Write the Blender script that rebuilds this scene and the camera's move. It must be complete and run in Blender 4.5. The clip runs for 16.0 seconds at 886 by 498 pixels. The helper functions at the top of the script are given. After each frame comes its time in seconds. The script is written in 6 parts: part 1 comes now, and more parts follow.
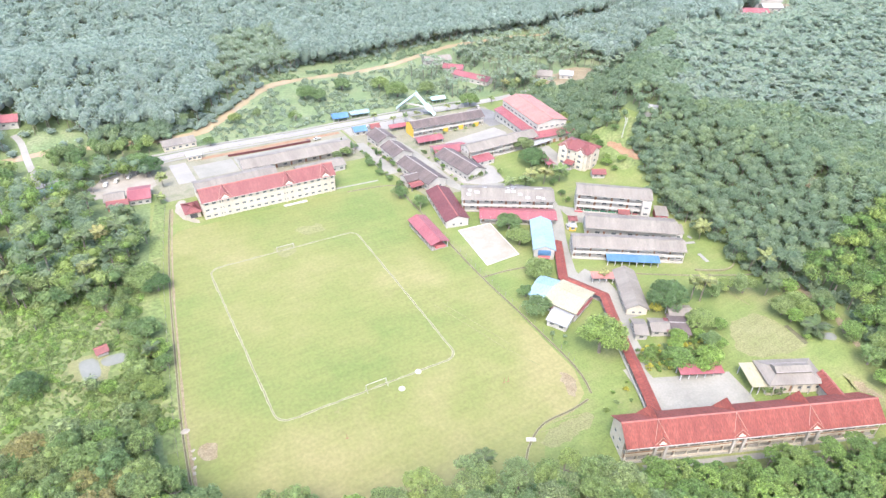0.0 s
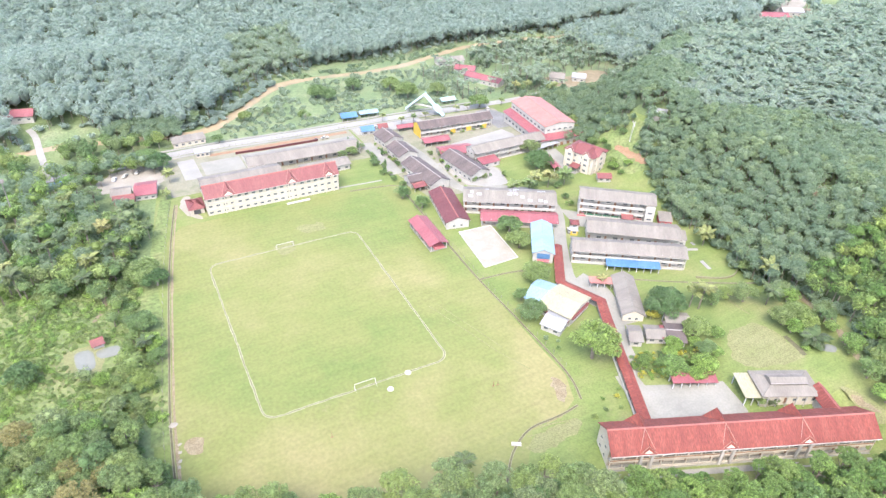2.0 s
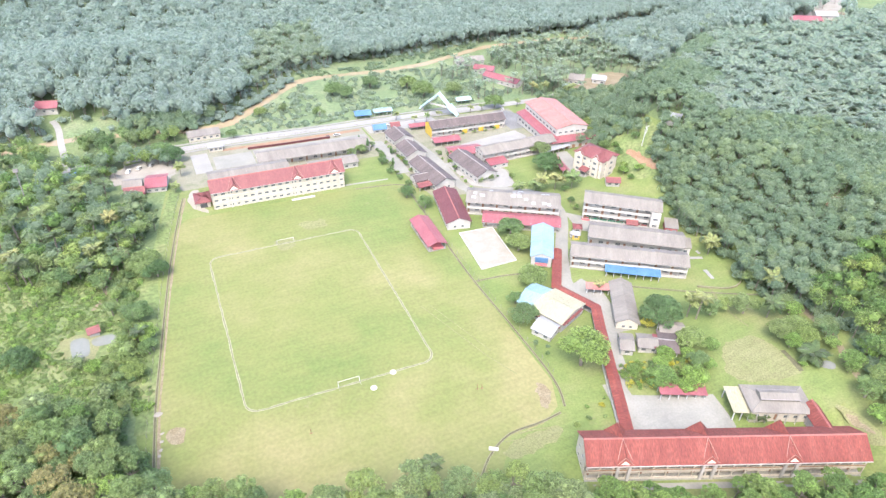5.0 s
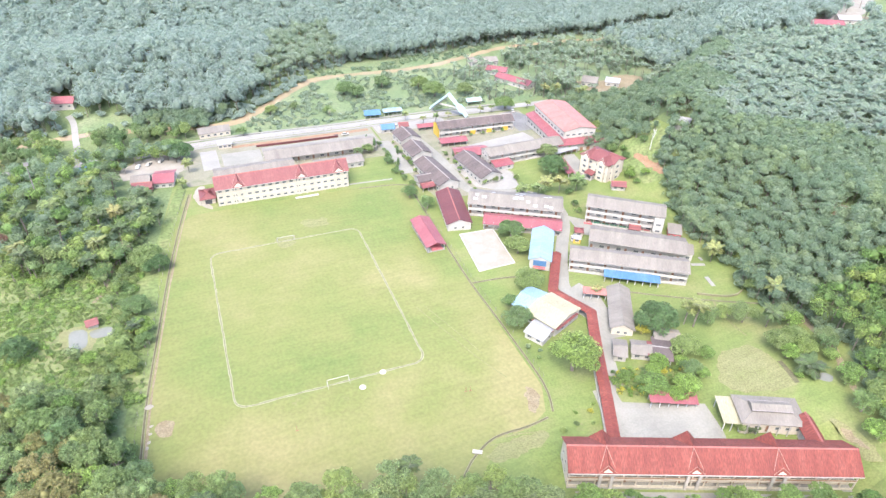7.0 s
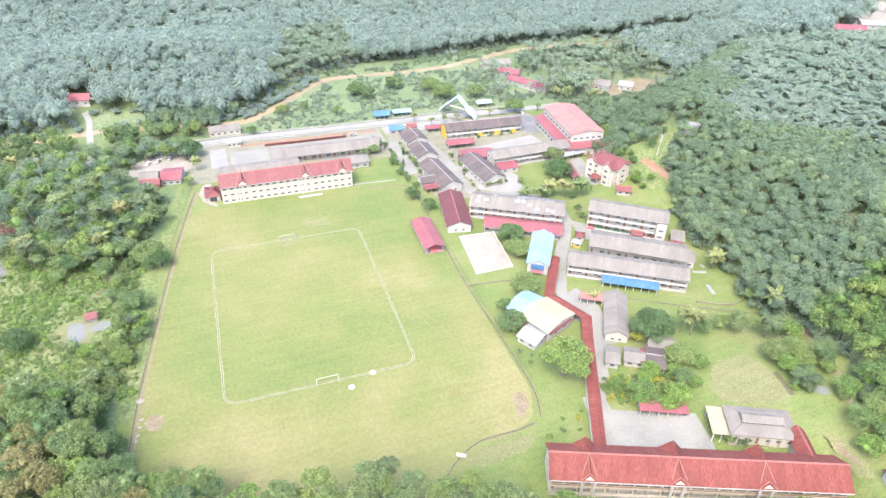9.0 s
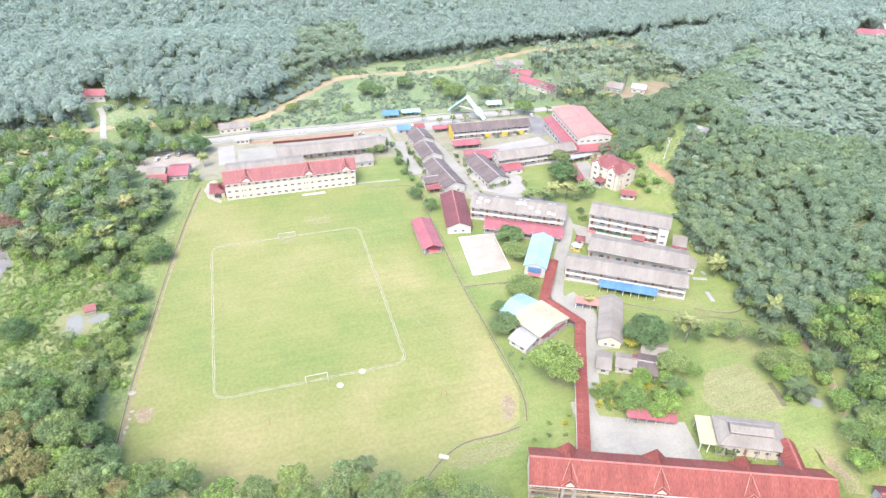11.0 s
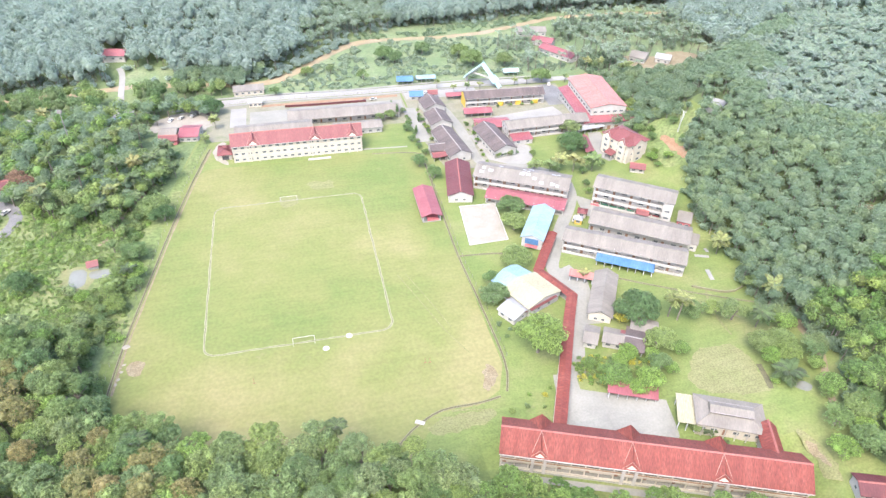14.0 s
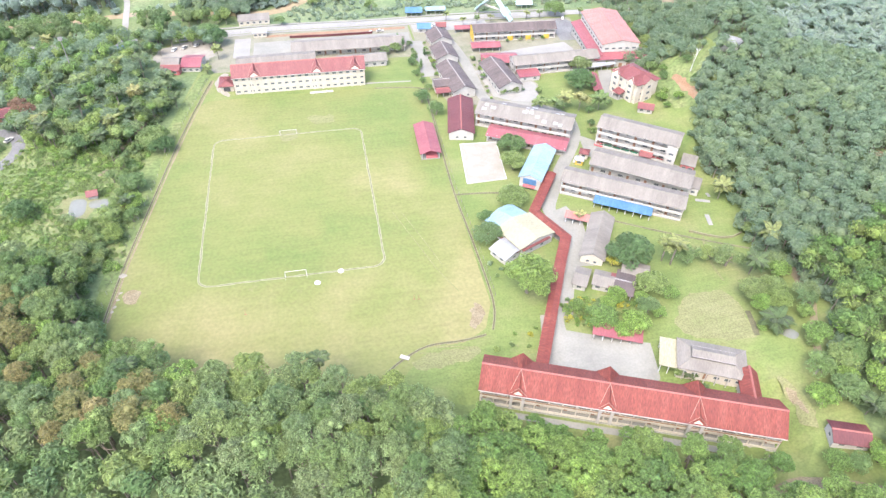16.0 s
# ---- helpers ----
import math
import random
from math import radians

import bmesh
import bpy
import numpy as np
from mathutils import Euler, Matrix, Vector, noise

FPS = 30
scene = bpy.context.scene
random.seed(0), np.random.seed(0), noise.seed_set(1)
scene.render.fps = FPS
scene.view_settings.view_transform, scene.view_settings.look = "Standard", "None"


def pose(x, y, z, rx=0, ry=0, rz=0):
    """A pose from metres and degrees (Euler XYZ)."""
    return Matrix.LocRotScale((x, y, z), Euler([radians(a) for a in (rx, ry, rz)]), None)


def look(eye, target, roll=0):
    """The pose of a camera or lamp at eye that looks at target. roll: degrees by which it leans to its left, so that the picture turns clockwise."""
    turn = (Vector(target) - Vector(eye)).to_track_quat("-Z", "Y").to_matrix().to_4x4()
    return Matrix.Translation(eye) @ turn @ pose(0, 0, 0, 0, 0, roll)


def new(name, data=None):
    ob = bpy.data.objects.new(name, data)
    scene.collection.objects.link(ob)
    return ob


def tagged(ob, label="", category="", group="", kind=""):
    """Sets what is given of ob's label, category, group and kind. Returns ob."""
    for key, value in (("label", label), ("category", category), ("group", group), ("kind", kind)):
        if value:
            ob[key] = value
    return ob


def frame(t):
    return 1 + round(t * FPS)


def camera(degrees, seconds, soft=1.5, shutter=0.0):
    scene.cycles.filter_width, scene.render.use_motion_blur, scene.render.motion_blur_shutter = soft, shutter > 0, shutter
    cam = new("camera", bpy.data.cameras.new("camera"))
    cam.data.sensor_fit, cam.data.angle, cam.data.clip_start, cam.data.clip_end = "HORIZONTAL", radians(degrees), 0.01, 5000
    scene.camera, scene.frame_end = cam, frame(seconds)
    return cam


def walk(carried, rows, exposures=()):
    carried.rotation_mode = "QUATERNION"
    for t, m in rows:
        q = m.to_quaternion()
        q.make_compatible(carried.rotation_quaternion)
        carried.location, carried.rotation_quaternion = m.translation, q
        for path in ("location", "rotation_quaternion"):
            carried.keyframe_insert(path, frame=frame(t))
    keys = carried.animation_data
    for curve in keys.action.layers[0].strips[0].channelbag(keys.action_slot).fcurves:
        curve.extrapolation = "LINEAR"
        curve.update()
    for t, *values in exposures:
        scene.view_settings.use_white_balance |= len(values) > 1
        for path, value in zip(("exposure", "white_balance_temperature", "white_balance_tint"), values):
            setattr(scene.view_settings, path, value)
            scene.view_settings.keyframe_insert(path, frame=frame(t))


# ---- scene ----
cam = camera(68.6, 16.0, soft=1.4)
PATH = [
    (0, (-26.855, -134.558, 153.106), (-26.015, -133.135, 151.978), 1.9),
    (0.5, (-24.816, -135.522, 153.113), (-23.99, -134.092, 151.986), 1.9),
    (1, (-22.742, -136.501, 153.134), (-21.93, -135.062, 152.006), 1.9),
    (1.5, (-20.615, -137.532, 153.189), (-19.817, -136.086, 152.061), 1.9),
    (2, (-18.456, -138.536, 153.266), (-17.673, -137.082, 152.139), 1.9),
    (2.5, (-16.265, -139.519, 153.357), (-15.497, -138.057, 152.229), 1.8),
    (3, (-14.048, -140.472, 153.457), (-13.296, -139.003, 152.328), 1.8),
    (3.5, (-11.785, -141.391, 153.543), (-11.049, -139.914, 152.413), 1.7),
    (4, (-9.46, -142.246, 153.628), (-8.74, -140.762, 152.496), 1.7),
    (6.5, (2.119, -146.623, 154.319), (2.76, -145.105, 153.185), 1.5),
    (7, (4.46, -147.445, 154.411), (5.084, -145.921, 153.276), 1.5),
    (7.5, (6.84, -148.235, 154.531), (7.447, -146.705, 153.396), 1.4),
    (8, (9.159, -149.052, 154.666), (9.75, -147.515, 153.531), 1.4),
    (8.5, (11.508, -149.863, 154.776), (12.084, -148.32, 153.641), 1.3),
    (9, (13.916, -150.632, 154.858), (14.475, -149.082, 153.724), 1.3),
    (11.5, (25.952, -153.993, 155.202), (26.428, -152.417, 154.066), 1.1),
    (12, (28.433, -154.602, 155.194), (28.89, -153.021, 154.058), 1.0),
    (12.5, (30.894, -155.246, 155.176), (31.334, -153.66, 154.04), 1.0),
    (13, (33.327, -155.862, 155.121), (33.749, -154.274, 153.981), 0.9),
    (13.5, (35.709, -156.444, 155.017), (36.109, -154.874, 153.845), 0.9),
    (14, (38.037, -156.89, 154.888), (38.415, -155.346, 153.674), 0.9),
    (14.5, (40.37, -157.28, 154.816), (40.727, -155.762, 153.563), 0.9),
    (15, (42.745, -157.679, 154.798), (43.079, -156.188, 153.508), 0.9),
    (15.5, (45.122, -158.063, 154.783), (45.436, -156.6, 153.457), 0.9),
    (16, (47.519, -158.451, 154.786), (47.811, -157.014, 153.425), 0.9),
]
walk(cam, [(t, look(eye, target, roll)) for t, eye, target, roll in PATH], exposures=[(0, 2.68, 6450, 15), (16, 2.68, 6450, 15)])

# ---- light: bright hazy overcast ----
world = bpy.data.worlds.new("sky")
world.use_nodes = True
scene.world = world
wn = world.node_tree
sky = wn.nodes.new("ShaderNodeTexSky")
sky.sky_type, sky.sun_disc = "NISHITA", False
sky.sun_elevation, sky.sun_rotation = radians(58), radians(215)
sky.air_density, sky.dust_density, sky.ozone_density = 1.0, 3.0, 1.0
wn.nodes["Background"].inputs["Strength"].default_value = 0.15
wn.links.new(sky.outputs[0], wn.nodes["Background"].inputs["Color"])
sun_data = bpy.data.lights.new("sun", "SUN")
sun_data.energy, sun_data.angle, sun_data.color = 0.8, radians(25), (1.0, 0.96, 0.88)
sun = new("sun", sun_data)
sun.matrix_world = look((-60, -85, 160), (0, 0, 0))

rng = np.random.default_rng(7)
rnd = random.Random(5)


# ---- materials ----
def material(name, colors, scale=1.0, fine=12.0, rough=0.85, bump=0.2, metal=0.0, stretch=(1, 1, 1), island=0.0, spec=0.35, fine_mix=0.25, coord="Object", detail=5, lo=0.32, span=0.36):
    """Colours mixed by a broad noise, broken up by a fine one that also gives the relief."""
    m = bpy.data.materials.new(name)
    m.use_nodes = True
    t = m.node_tree
    n, l = t.nodes, t.links
    b = n["Principled BSDF"]
    b.inputs["Roughness"].default_value, b.inputs["Metallic"].default_value = rough, metal
    b.inputs["Specular IOR Level"].default_value = spec
    tc = n.new("ShaderNodeTexCoord")
    mp = n.new("ShaderNodeMapping")
    mp.inputs["Scale"].default_value = stretch
    l.new(tc.outputs[coord], mp.inputs["Vector"])
    broad, small = n.new("ShaderNodeTexNoise"), n.new("ShaderNodeTexNoise")
    broad.inputs["Scale"].default_value, small.inputs["Scale"].default_value = scale, fine
    broad.inputs["Detail"].default_value, small.inputs["Detail"].default_value = detail, 3
    broad.inputs["Roughness"].default_value = 0.62
    for x in (broad, small):
        l.new(mp.outputs[0], x.inputs["Vector"])
    ramp = n.new("ShaderNodeValToRGB")
    el = ramp.color_ramp.elements
    while len(el) < len(colors):
        el.new(0.5)
    for i, c in enumerate(colors):
        el[i].position = lo + span * i / max(1, len(colors) - 1)
        el[i].color = (*c, 1)
    l.new(broad.outputs["Fac"], ramp.inputs["Fac"])
    hs = n.new("ShaderNodeHueSaturation")
    mr = n.new("ShaderNodeMapRange")
    mr.inputs["From Min"].default_value, mr.inputs["From Max"].default_value = 0.3, 0.7
    mr.inputs["To Min"].default_value, mr.inputs["To Max"].default_value = 1 - fine_mix, 1 + fine_mix
    l.new(small.outputs["Fac"], mr.inputs["Value"])
    l.new(mr.outputs[0], hs.inputs["Value"])
    l.new(ramp.outputs[0], hs.inputs["Color"])
    l.new(hs.outputs[0], b.inputs["Base Color"])
    if bump:
        bp = n.new("ShaderNodeBump")
        bp.inputs["Strength"].default_value, bp.inputs["Distance"].default_value = bump, 0.08
        l.new(small.outputs["Fac"], bp.inputs["Height"])
        l.new(bp.outputs[0], b.inputs["Normal"])
    return m


def roof_material(name, colors, rough=0.7, pitch=0.35, streak=0.22, depth=0.5):
    """Sheet or tile roof: ribs down the slope as relief, weather streaks in the colour."""
    m = material(name, colors, scale=0.22, fine=2.5, rough=rough, bump=0, fine_mix=streak, stretch=(1.6, 0.35, 0.35), spec=0.4)
    t = m.node_tree
    n, l = t.nodes, t.links
    tc = n.new("ShaderNodeTexCoord")
    w = n.new("ShaderNodeTexWave")
    w.wave_type, w.bands_direction = "BANDS", "X"
    w.inputs["Scale"].default_value = 0.314 / pitch
    w.inputs["Distortion"].default_value = 0.4
    l.new(tc.outputs["Object"], w.inputs["Vector"])
    bp = n.new("ShaderNodeBump")
    bp.inputs["Strength"].default_value, bp.inputs["Distance"].default_value = depth, 0.06
    l.new(w.outputs["Fac"], bp.inputs["Height"])
    l.new(bp.outputs[0], n["Principled BSDF"].inputs["Normal"])
    return m


def leaf_material(name, colors, gloss=0.6, vary=0.38, through_light=0.45, haze_sheen=0.12):
    """Foliage: one hue for each tree (attribute tint, or the object's own random), varied leaf by leaf."""
    m = bpy.data.materials.new(name)
    m.use_nodes = True
    t = m.node_tree
    n, l = t.nodes, t.links
    b = n["Principled BSDF"]
    b.inputs["Roughness"].default_value = gloss
    b.inputs["Specular IOR Level"].default_value = 0.22
    # Sheen brightens foliage; above 0.2 its blue tint stands in for haze.
    b.inputs["Sheen Weight"].default_value, b.inputs["Sheen Roughness"].default_value = haze_sheen, 0.75
    b.inputs["Sheen Tint"].default_value = (0.82, 0.94, 1.0, 1) if haze_sheen > 0.2 else (1.0, 1.0, 0.85, 1)
    at = n.new("ShaderNodeAttribute")
    at.attribute_name = "tint"
    oi, geo = n.new("ShaderNodeObjectInfo"), n.new("ShaderNodeNewGeometry")
    add, fr = n.new("ShaderNodeMath"), n.new("ShaderNodeMath")
    add.operation, fr.operation = "ADD", "FRACT"
    l.new(at.outputs["Fac"], add.inputs[0])
    l.new(oi.outputs["Random"], add.inputs[1])
    l.new(add.outputs[0], fr.inputs[0])
    ramp = n.new("ShaderNodeValToRGB")
    el = ramp.color_ramp.elements
    while len(el) < len(colors):
        el.new(0.5)
    for i, c in enumerate(colors):
        el[i].position = i / max(1, len(colors) - 1)
        el[i].color = (*c, 1)
    l.new(fr.outputs[0], ramp.inputs["Fac"])
    mr = n.new("ShaderNodeMapRange")
    mr.inputs["To Min"].default_value, mr.inputs["To Max"].default_value = 1 - vary, 1 + vary
    l.new(geo.outputs["Random Per Island"], mr.inputs["Value"])
    hs = n.new("ShaderNodeHueSaturation")
    l.new(ramp.outputs[0], hs.inputs["Color"])
    l.new(mr.outputs[0], hs.inputs["Value"])
    l.new(hs.outputs[0], b.inputs["Base Color"])
    tr = n.new("ShaderNodeBsdfTranslucent")
    l.new(hs.outputs[0], tr.inputs["Color"])
    mx = n.new("ShaderNodeMixShader")
    mx.inputs[0].default_value = through_light
    l.new(b.outputs[0], mx.inputs[1])
    l.new(tr.outputs[0], mx.inputs[2])
    l.new(mx.outputs[0], n["Material Output"].inputs["Surface"])
    return m


M = {}
M["undergrowth"] = material("undergrowth", [(0.061, 0.088, 0.035), (0.088, 0.121, 0.049), (0.115, 0.142, 0.061)], 0.06, 0.9, 0.95, 0.6)
M["lawn"] = material("lawn", [(0.0784, 0.111, 0.03), (0.1007, 0.129, 0.038), (0.1314, 0.139, 0.055)], 0.05, 1.6, 0.95, 0.3, fine_mix=0.16)
M["field"] = material("field_grass", [(0.083, 0.113, 0.031), (0.113, 0.125, 0.041), (0.152, 0.143, 0.062)], 0.016, 0.9, 0.95, 0.2, fine_mix=0.11, detail=9, lo=0.36, span=0.28)
M["meadow"] = material("meadow", [(0.075, 0.1127, 0.0512), (0.1, 0.1352, 0.0634), (0.125, 0.145, 0.0793)], 0.07, 0.8, 0.95, 0.8, fine_mix=0.3)
M["scrub"] = material("scrub_grass", [(0.075, 0.1055, 0.034), (0.0937, 0.1241, 0.042), (0.1229, 0.1365, 0.056)], 0.08, 0.7, 0.95, 0.9, fine_mix=0.35)
M["dirt"] = material("bare_earth", [(0.125, 0.1, 0.058), (0.167, 0.142, 0.092)], 0.3, 3, 0.95, 0.3)
M["red_earth"] = material("red_earth", [(0.157, 0.087, 0.048), (0.191, 0.126, 0.078)], 0.3, 3, 0.95, 0.3)
M["worn"] = material("worn_grass", [(0.112, 0.12, 0.048), (0.138, 0.136, 0.064)], 0.15, 2, 0.95, 0.2)
M["line"] = material("pale_line", [(0.15, 0.152, 0.085), (0.2, 0.198, 0.135)], 0.6, 4, 0.95, 0.1)
M["groove"] = material("worn_groove", [(0.085, 0.08, 0.05), (0.115, 0.11, 0.065)], 0.6, 4, 0.95, 0.1)
M["sand"] = material("sand", [(0.172, 0.158, 0.126), (0.212, 0.2, 0.17)], 0.2, 3, 0.95, 0.15, fine_mix=0.08)
M["concrete"] = material("concrete", [(0.1404, 0.1386, 0.1187), (0.1622, 0.1607, 0.1368), (0.1851, 0.1827, 0.1558)], 0.09, 1.5, 0.9, 0.1, fine_mix=0.08)
M["worn_concrete"] = material("worn_concrete", [(0.165, 0.162, 0.154), (0.195, 0.191, 0.18)], 0.15, 2, 0.9, 0.1, fine_mix=0.06)
M["road"] = material("road_surface", [(0.163, 0.1596, 0.141), (0.201, 0.199, 0.1777)], 0.1, 2, 0.9, 0.1, fine_mix=0.08)
M["asphalt"] = material("asphalt", [(0.093, 0.093, 0.093), (0.133, 0.133, 0.128)], 0.1, 2, 0.9, 0.15)
M["drain"] = material("drain_channel", [(0.055, 0.0518, 0.0288), (0.09, 0.0864, 0.0464)], 0.5, 3, 0.95, 0.1)
M["drainlip"] = material("stained_concrete", [(0.12, 0.1134, 0.0675), (0.165, 0.1575, 0.0972)], 0.4, 3, 0.9, 0.1)
M["river"] = material("muddy_water", [(0.215, 0.168, 0.1), (0.25, 0.205, 0.135)], 0.03, 0.5, 0.25, 0.05, fine_mix=0.06, spec=0.5)
M["pond"] = material("pond_water", [(0.116, 0.122, 0.099), (0.151, 0.151, 0.122)], 0.1, 1, 0.1, 0.03, fine_mix=0.05, spec=0.5)
M["white"] = material("white_paint", [(0.2656, 0.2576, 0.2258), (0.322, 0.3119, 0.283)], 0.4, 3, 0.8, 0.05, fine_mix=0.06)
M["cream"] = material("cream_paint", [(0.317, 0.289, 0.225), (0.371, 0.343, 0.279)], 0.4, 3, 0.8, 0.05, fine_mix=0.06)
M["yellow"] = material("yellow_paint", [(0.334, 0.232, 0.028), (0.371, 0.269, 0.046)], 0.4, 3, 0.8, 0.05, fine_mix=0.06)
M["pink"] = material("pink_red_paint", [(0.29, 0.07, 0.075), (0.348, 0.11, 0.11)], 0.4, 3, 0.8, 0.05)
M["brown"] = material("brown_paint", [(0.162, 0.087, 0.052), (0.209, 0.116, 0.07)], 0.4, 3, 0.8, 0.05)
M["steel"] = material("painted_steel", [(0.319, 0.325, 0.325), (0.394, 0.394, 0.389)], 1, 6, 0.5, 0.02)
# Near-black colour painted for the shade inside an opening.
M["dark"] = material("opening_shade", [(0.03, 0.032, 0.035), (0.055, 0.055, 0.058)], 0.5, 4, 0.35, 0.0, spec=0.5)
M["glass"] = material("window_glass", [(0.06, 0.07, 0.075), (0.12, 0.13, 0.13)], 0.3, 2, 0.12, 0.0, spec=0.6)
M["black"] = material("black_rubber", [(0.02, 0.02, 0.02), (0.035, 0.035, 0.035)], 2, 9, 0.7, 0.0)
M["green_fence"] = material("green_sheet", [(0.017, 0.093, 0.052), (0.035, 0.128, 0.075)], 0.4, 3, 0.6, 0.05)
M["r_red"] = roof_material("red_tile_roof", [(0.098, 0.021, 0.015), (0.12, 0.028, 0.019), (0.14, 0.039, 0.028)], 0.75, 0.3, 0.34)
M["r_maroon"] = roof_material("maroon_roof", [(0.066, 0.018, 0.019), (0.09, 0.027, 0.027)], 0.65)
M["r_rose"] = roof_material("rose_red_roof", [(0.147, 0.04, 0.046), (0.179, 0.062, 0.065)], 0.55)
M["r_salmon"] = roof_material("salmon_roof", [(0.2091, 0.0843, 0.0668), (0.2462, 0.1195, 0.0955)], 0.55)
M["r_crimson"] = roof_material("crimson_roof", [(0.105, 0.0286, 0.028), (0.129, 0.044, 0.04)], 0.6)
M["r_grey"] = roof_material("weathered_grey_roof", [(0.106, 0.096, 0.0812), (0.13, 0.1188, 0.1007), (0.15, 0.1376, 0.1176)], 0.85, streak=0.12)
M["r_dark"] = roof_material("dark_brown_roof", [(0.051, 0.04, 0.037), (0.087, 0.069, 0.061)], 0.75)
M["r_blue"] = roof_material("pale_blue_roof", [(0.12, 0.195, 0.245), (0.165, 0.235, 0.275)], 0.5)
M["r_deepblue"] = roof_material("blue_sheet_roof", [(0.036, 0.097, 0.186), (0.066, 0.135, 0.225)], 0.5)
M["r_cream"] = roof_material("cream_sheet_roof", [(0.2, 0.185, 0.115), (0.235, 0.22, 0.145)], 0.55)
M["r_white"] = roof_material("white_sheet_roof", [(0.195, 0.201, 0.201), (0.231, 0.236, 0.236)], 0.5)
M["r_teal"] = roof_material("pale_teal_roof", [(0.197, 0.336, 0.336), (0.267, 0.394, 0.383)], 0.55)
M["cap_red"] = material("faded_red_ridge", [(0.17, 0.06, 0.05), (0.21, 0.085, 0.07)], 0.5, 4, 0.8, 0.05)
M["trim"] = material("pink_trim", [(0.2, 0.125, 0.1), (0.24, 0.155, 0.125)], 0.5, 4, 0.8, 0.05)
M["cap_pale"] = material("pale_ridge", [(0.15, 0.14, 0.13), (0.2, 0.185, 0.17)], 0.5, 4, 0.85, 0.05)
M["bark"] = material("bark", [(0.096, 0.08, 0.06), (0.192, 0.168, 0.136)], 1.5, 9, 0.95, 0.5)
M["leaf"] = leaf_material("mixed_leaves", [(0.072, 0.135, 0.042), (0.1, 0.172, 0.052), (0.125, 0.19, 0.066), (0.175, 0.235, 0.066), (0.09, 0.155, 0.056), (0.122, 0.182, 0.07), (0.14, 0.188, 0.07), (0.12, 0.188, 0.055), (0.085, 0.15, 0.052)])
# Haze over the hill painted in: lighter leaves, blue sheen, little contrast.
M["leaf_hill"] = leaf_material("plantation_leaves", [(0.112, 0.176, 0.088), (0.132, 0.197, 0.1), (0.148, 0.208, 0.108), (0.124, 0.188, 0.094), (0.165, 0.226, 0.092), (0.14, 0.2, 0.112)], vary=0.22, through_light=0.55, haze_sheen=0.24)
# Distant haze put into the colour: pale bluish leaves under strong blue sheen.
M["leaf_far"] = leaf_material("ridge_leaves", [(0.136, 0.199, 0.136), (0.155, 0.218, 0.15), (0.17, 0.23, 0.162), (0.146, 0.208, 0.14)], vary=0.18, through_light=0.55, haze_sheen=0.52)
M["leaf_bright"] = leaf_material("bright_leaves", [(0.125, 0.215, 0.04), (0.155, 0.245, 0.05), (0.11, 0.19, 0.045), (0.175, 0.25, 0.06)], vary=0.58)
M["leaf_rubber"] = leaf_material("rubber_leaves", [(0.112, 0.172, 0.062), (0.132, 0.192, 0.074), (0.128, 0.192, 0.058), (0.142, 0.19, 0.08), (0.165, 0.225, 0.06)], vary=0.58)
# Olive is the leaves' own; the blue sheen imitates haze over the valley.
M["leaf_pale"] = leaf_material("olive_rubber_leaves", [(0.135, 0.195, 0.098), (0.155, 0.212, 0.108), (0.165, 0.218, 0.122), (0.145, 0.205, 0.1)], vary=0.2, through_light=0.55, haze_sheen=0.42)
M["leaf_rich"] = leaf_material("rich_green_leaves", [(0.0763, 0.1508, 0.032), (0.1007, 0.1789, 0.04), (0.1325, 0.208, 0.048), (0.0848, 0.156, 0.042), (0.1643, 0.2236, 0.05)], vary=0.58)
M["leaf_deep"] = leaf_material("deep_green_leaves", [(0.05, 0.108, 0.034), (0.062, 0.125, 0.038), (0.072, 0.132, 0.046)])
M["leaf_scrub"] = leaf_material("scrub_leaves", [(0.14, 0.212, 0.055), (0.175, 0.242, 0.065), (0.178, 0.24, 0.08), (0.13, 0.2, 0.06), (0.168, 0.222, 0.078)], through_light=0.55)
M["dry"] = material("dry_ground", [(0.124, 0.12, 0.0764), (0.153, 0.148, 0.1067), (0.1, 0.112, 0.058)], 0.08, 1.5, 0.95, 0.2, fine_mix=0.15)
M["leaf_yellow"] = leaf_material("golden_leaves", [(0.3, 0.29, 0.03), (0.34, 0.33, 0.05)])
M["leaf_palm"] = leaf_material("palm_fronds", [(0.1161, 0.1815, 0.0575), (0.1741, 0.22, 0.0731), (0.2322, 0.231, 0.0836)])
M["leaf_olive"] = leaf_material("olive_brown_leaves", [(0.19, 0.17, 0.06), (0.16, 0.165, 0.055), (0.22, 0.19, 0.075)])
M["leaf_russet"] = leaf_material("russet_leaves", [(0.16, 0.09, 0.055), (0.19, 0.115, 0.07), (0.14, 0.1, 0.06)])
M["leaf_dark"] = leaf_material("dark_palm_fronds", [(0.06, 0.1, 0.035), (0.075, 0.12, 0.04), (0.09, 0.125, 0.05)])
# Palm fronds lightened and given blue sheen in place of distant haze.
M["leaf_oil"] = leaf_material("oil_palm_fronds", [(0.122, 0.186, 0.112), (0.142, 0.205, 0.125), (0.158, 0.216, 0.132), (0.15, 0.2, 0.12), (0.135, 0.198, 0.122)], vary=0.2, through_light=0.55, haze_sheen=0.42)


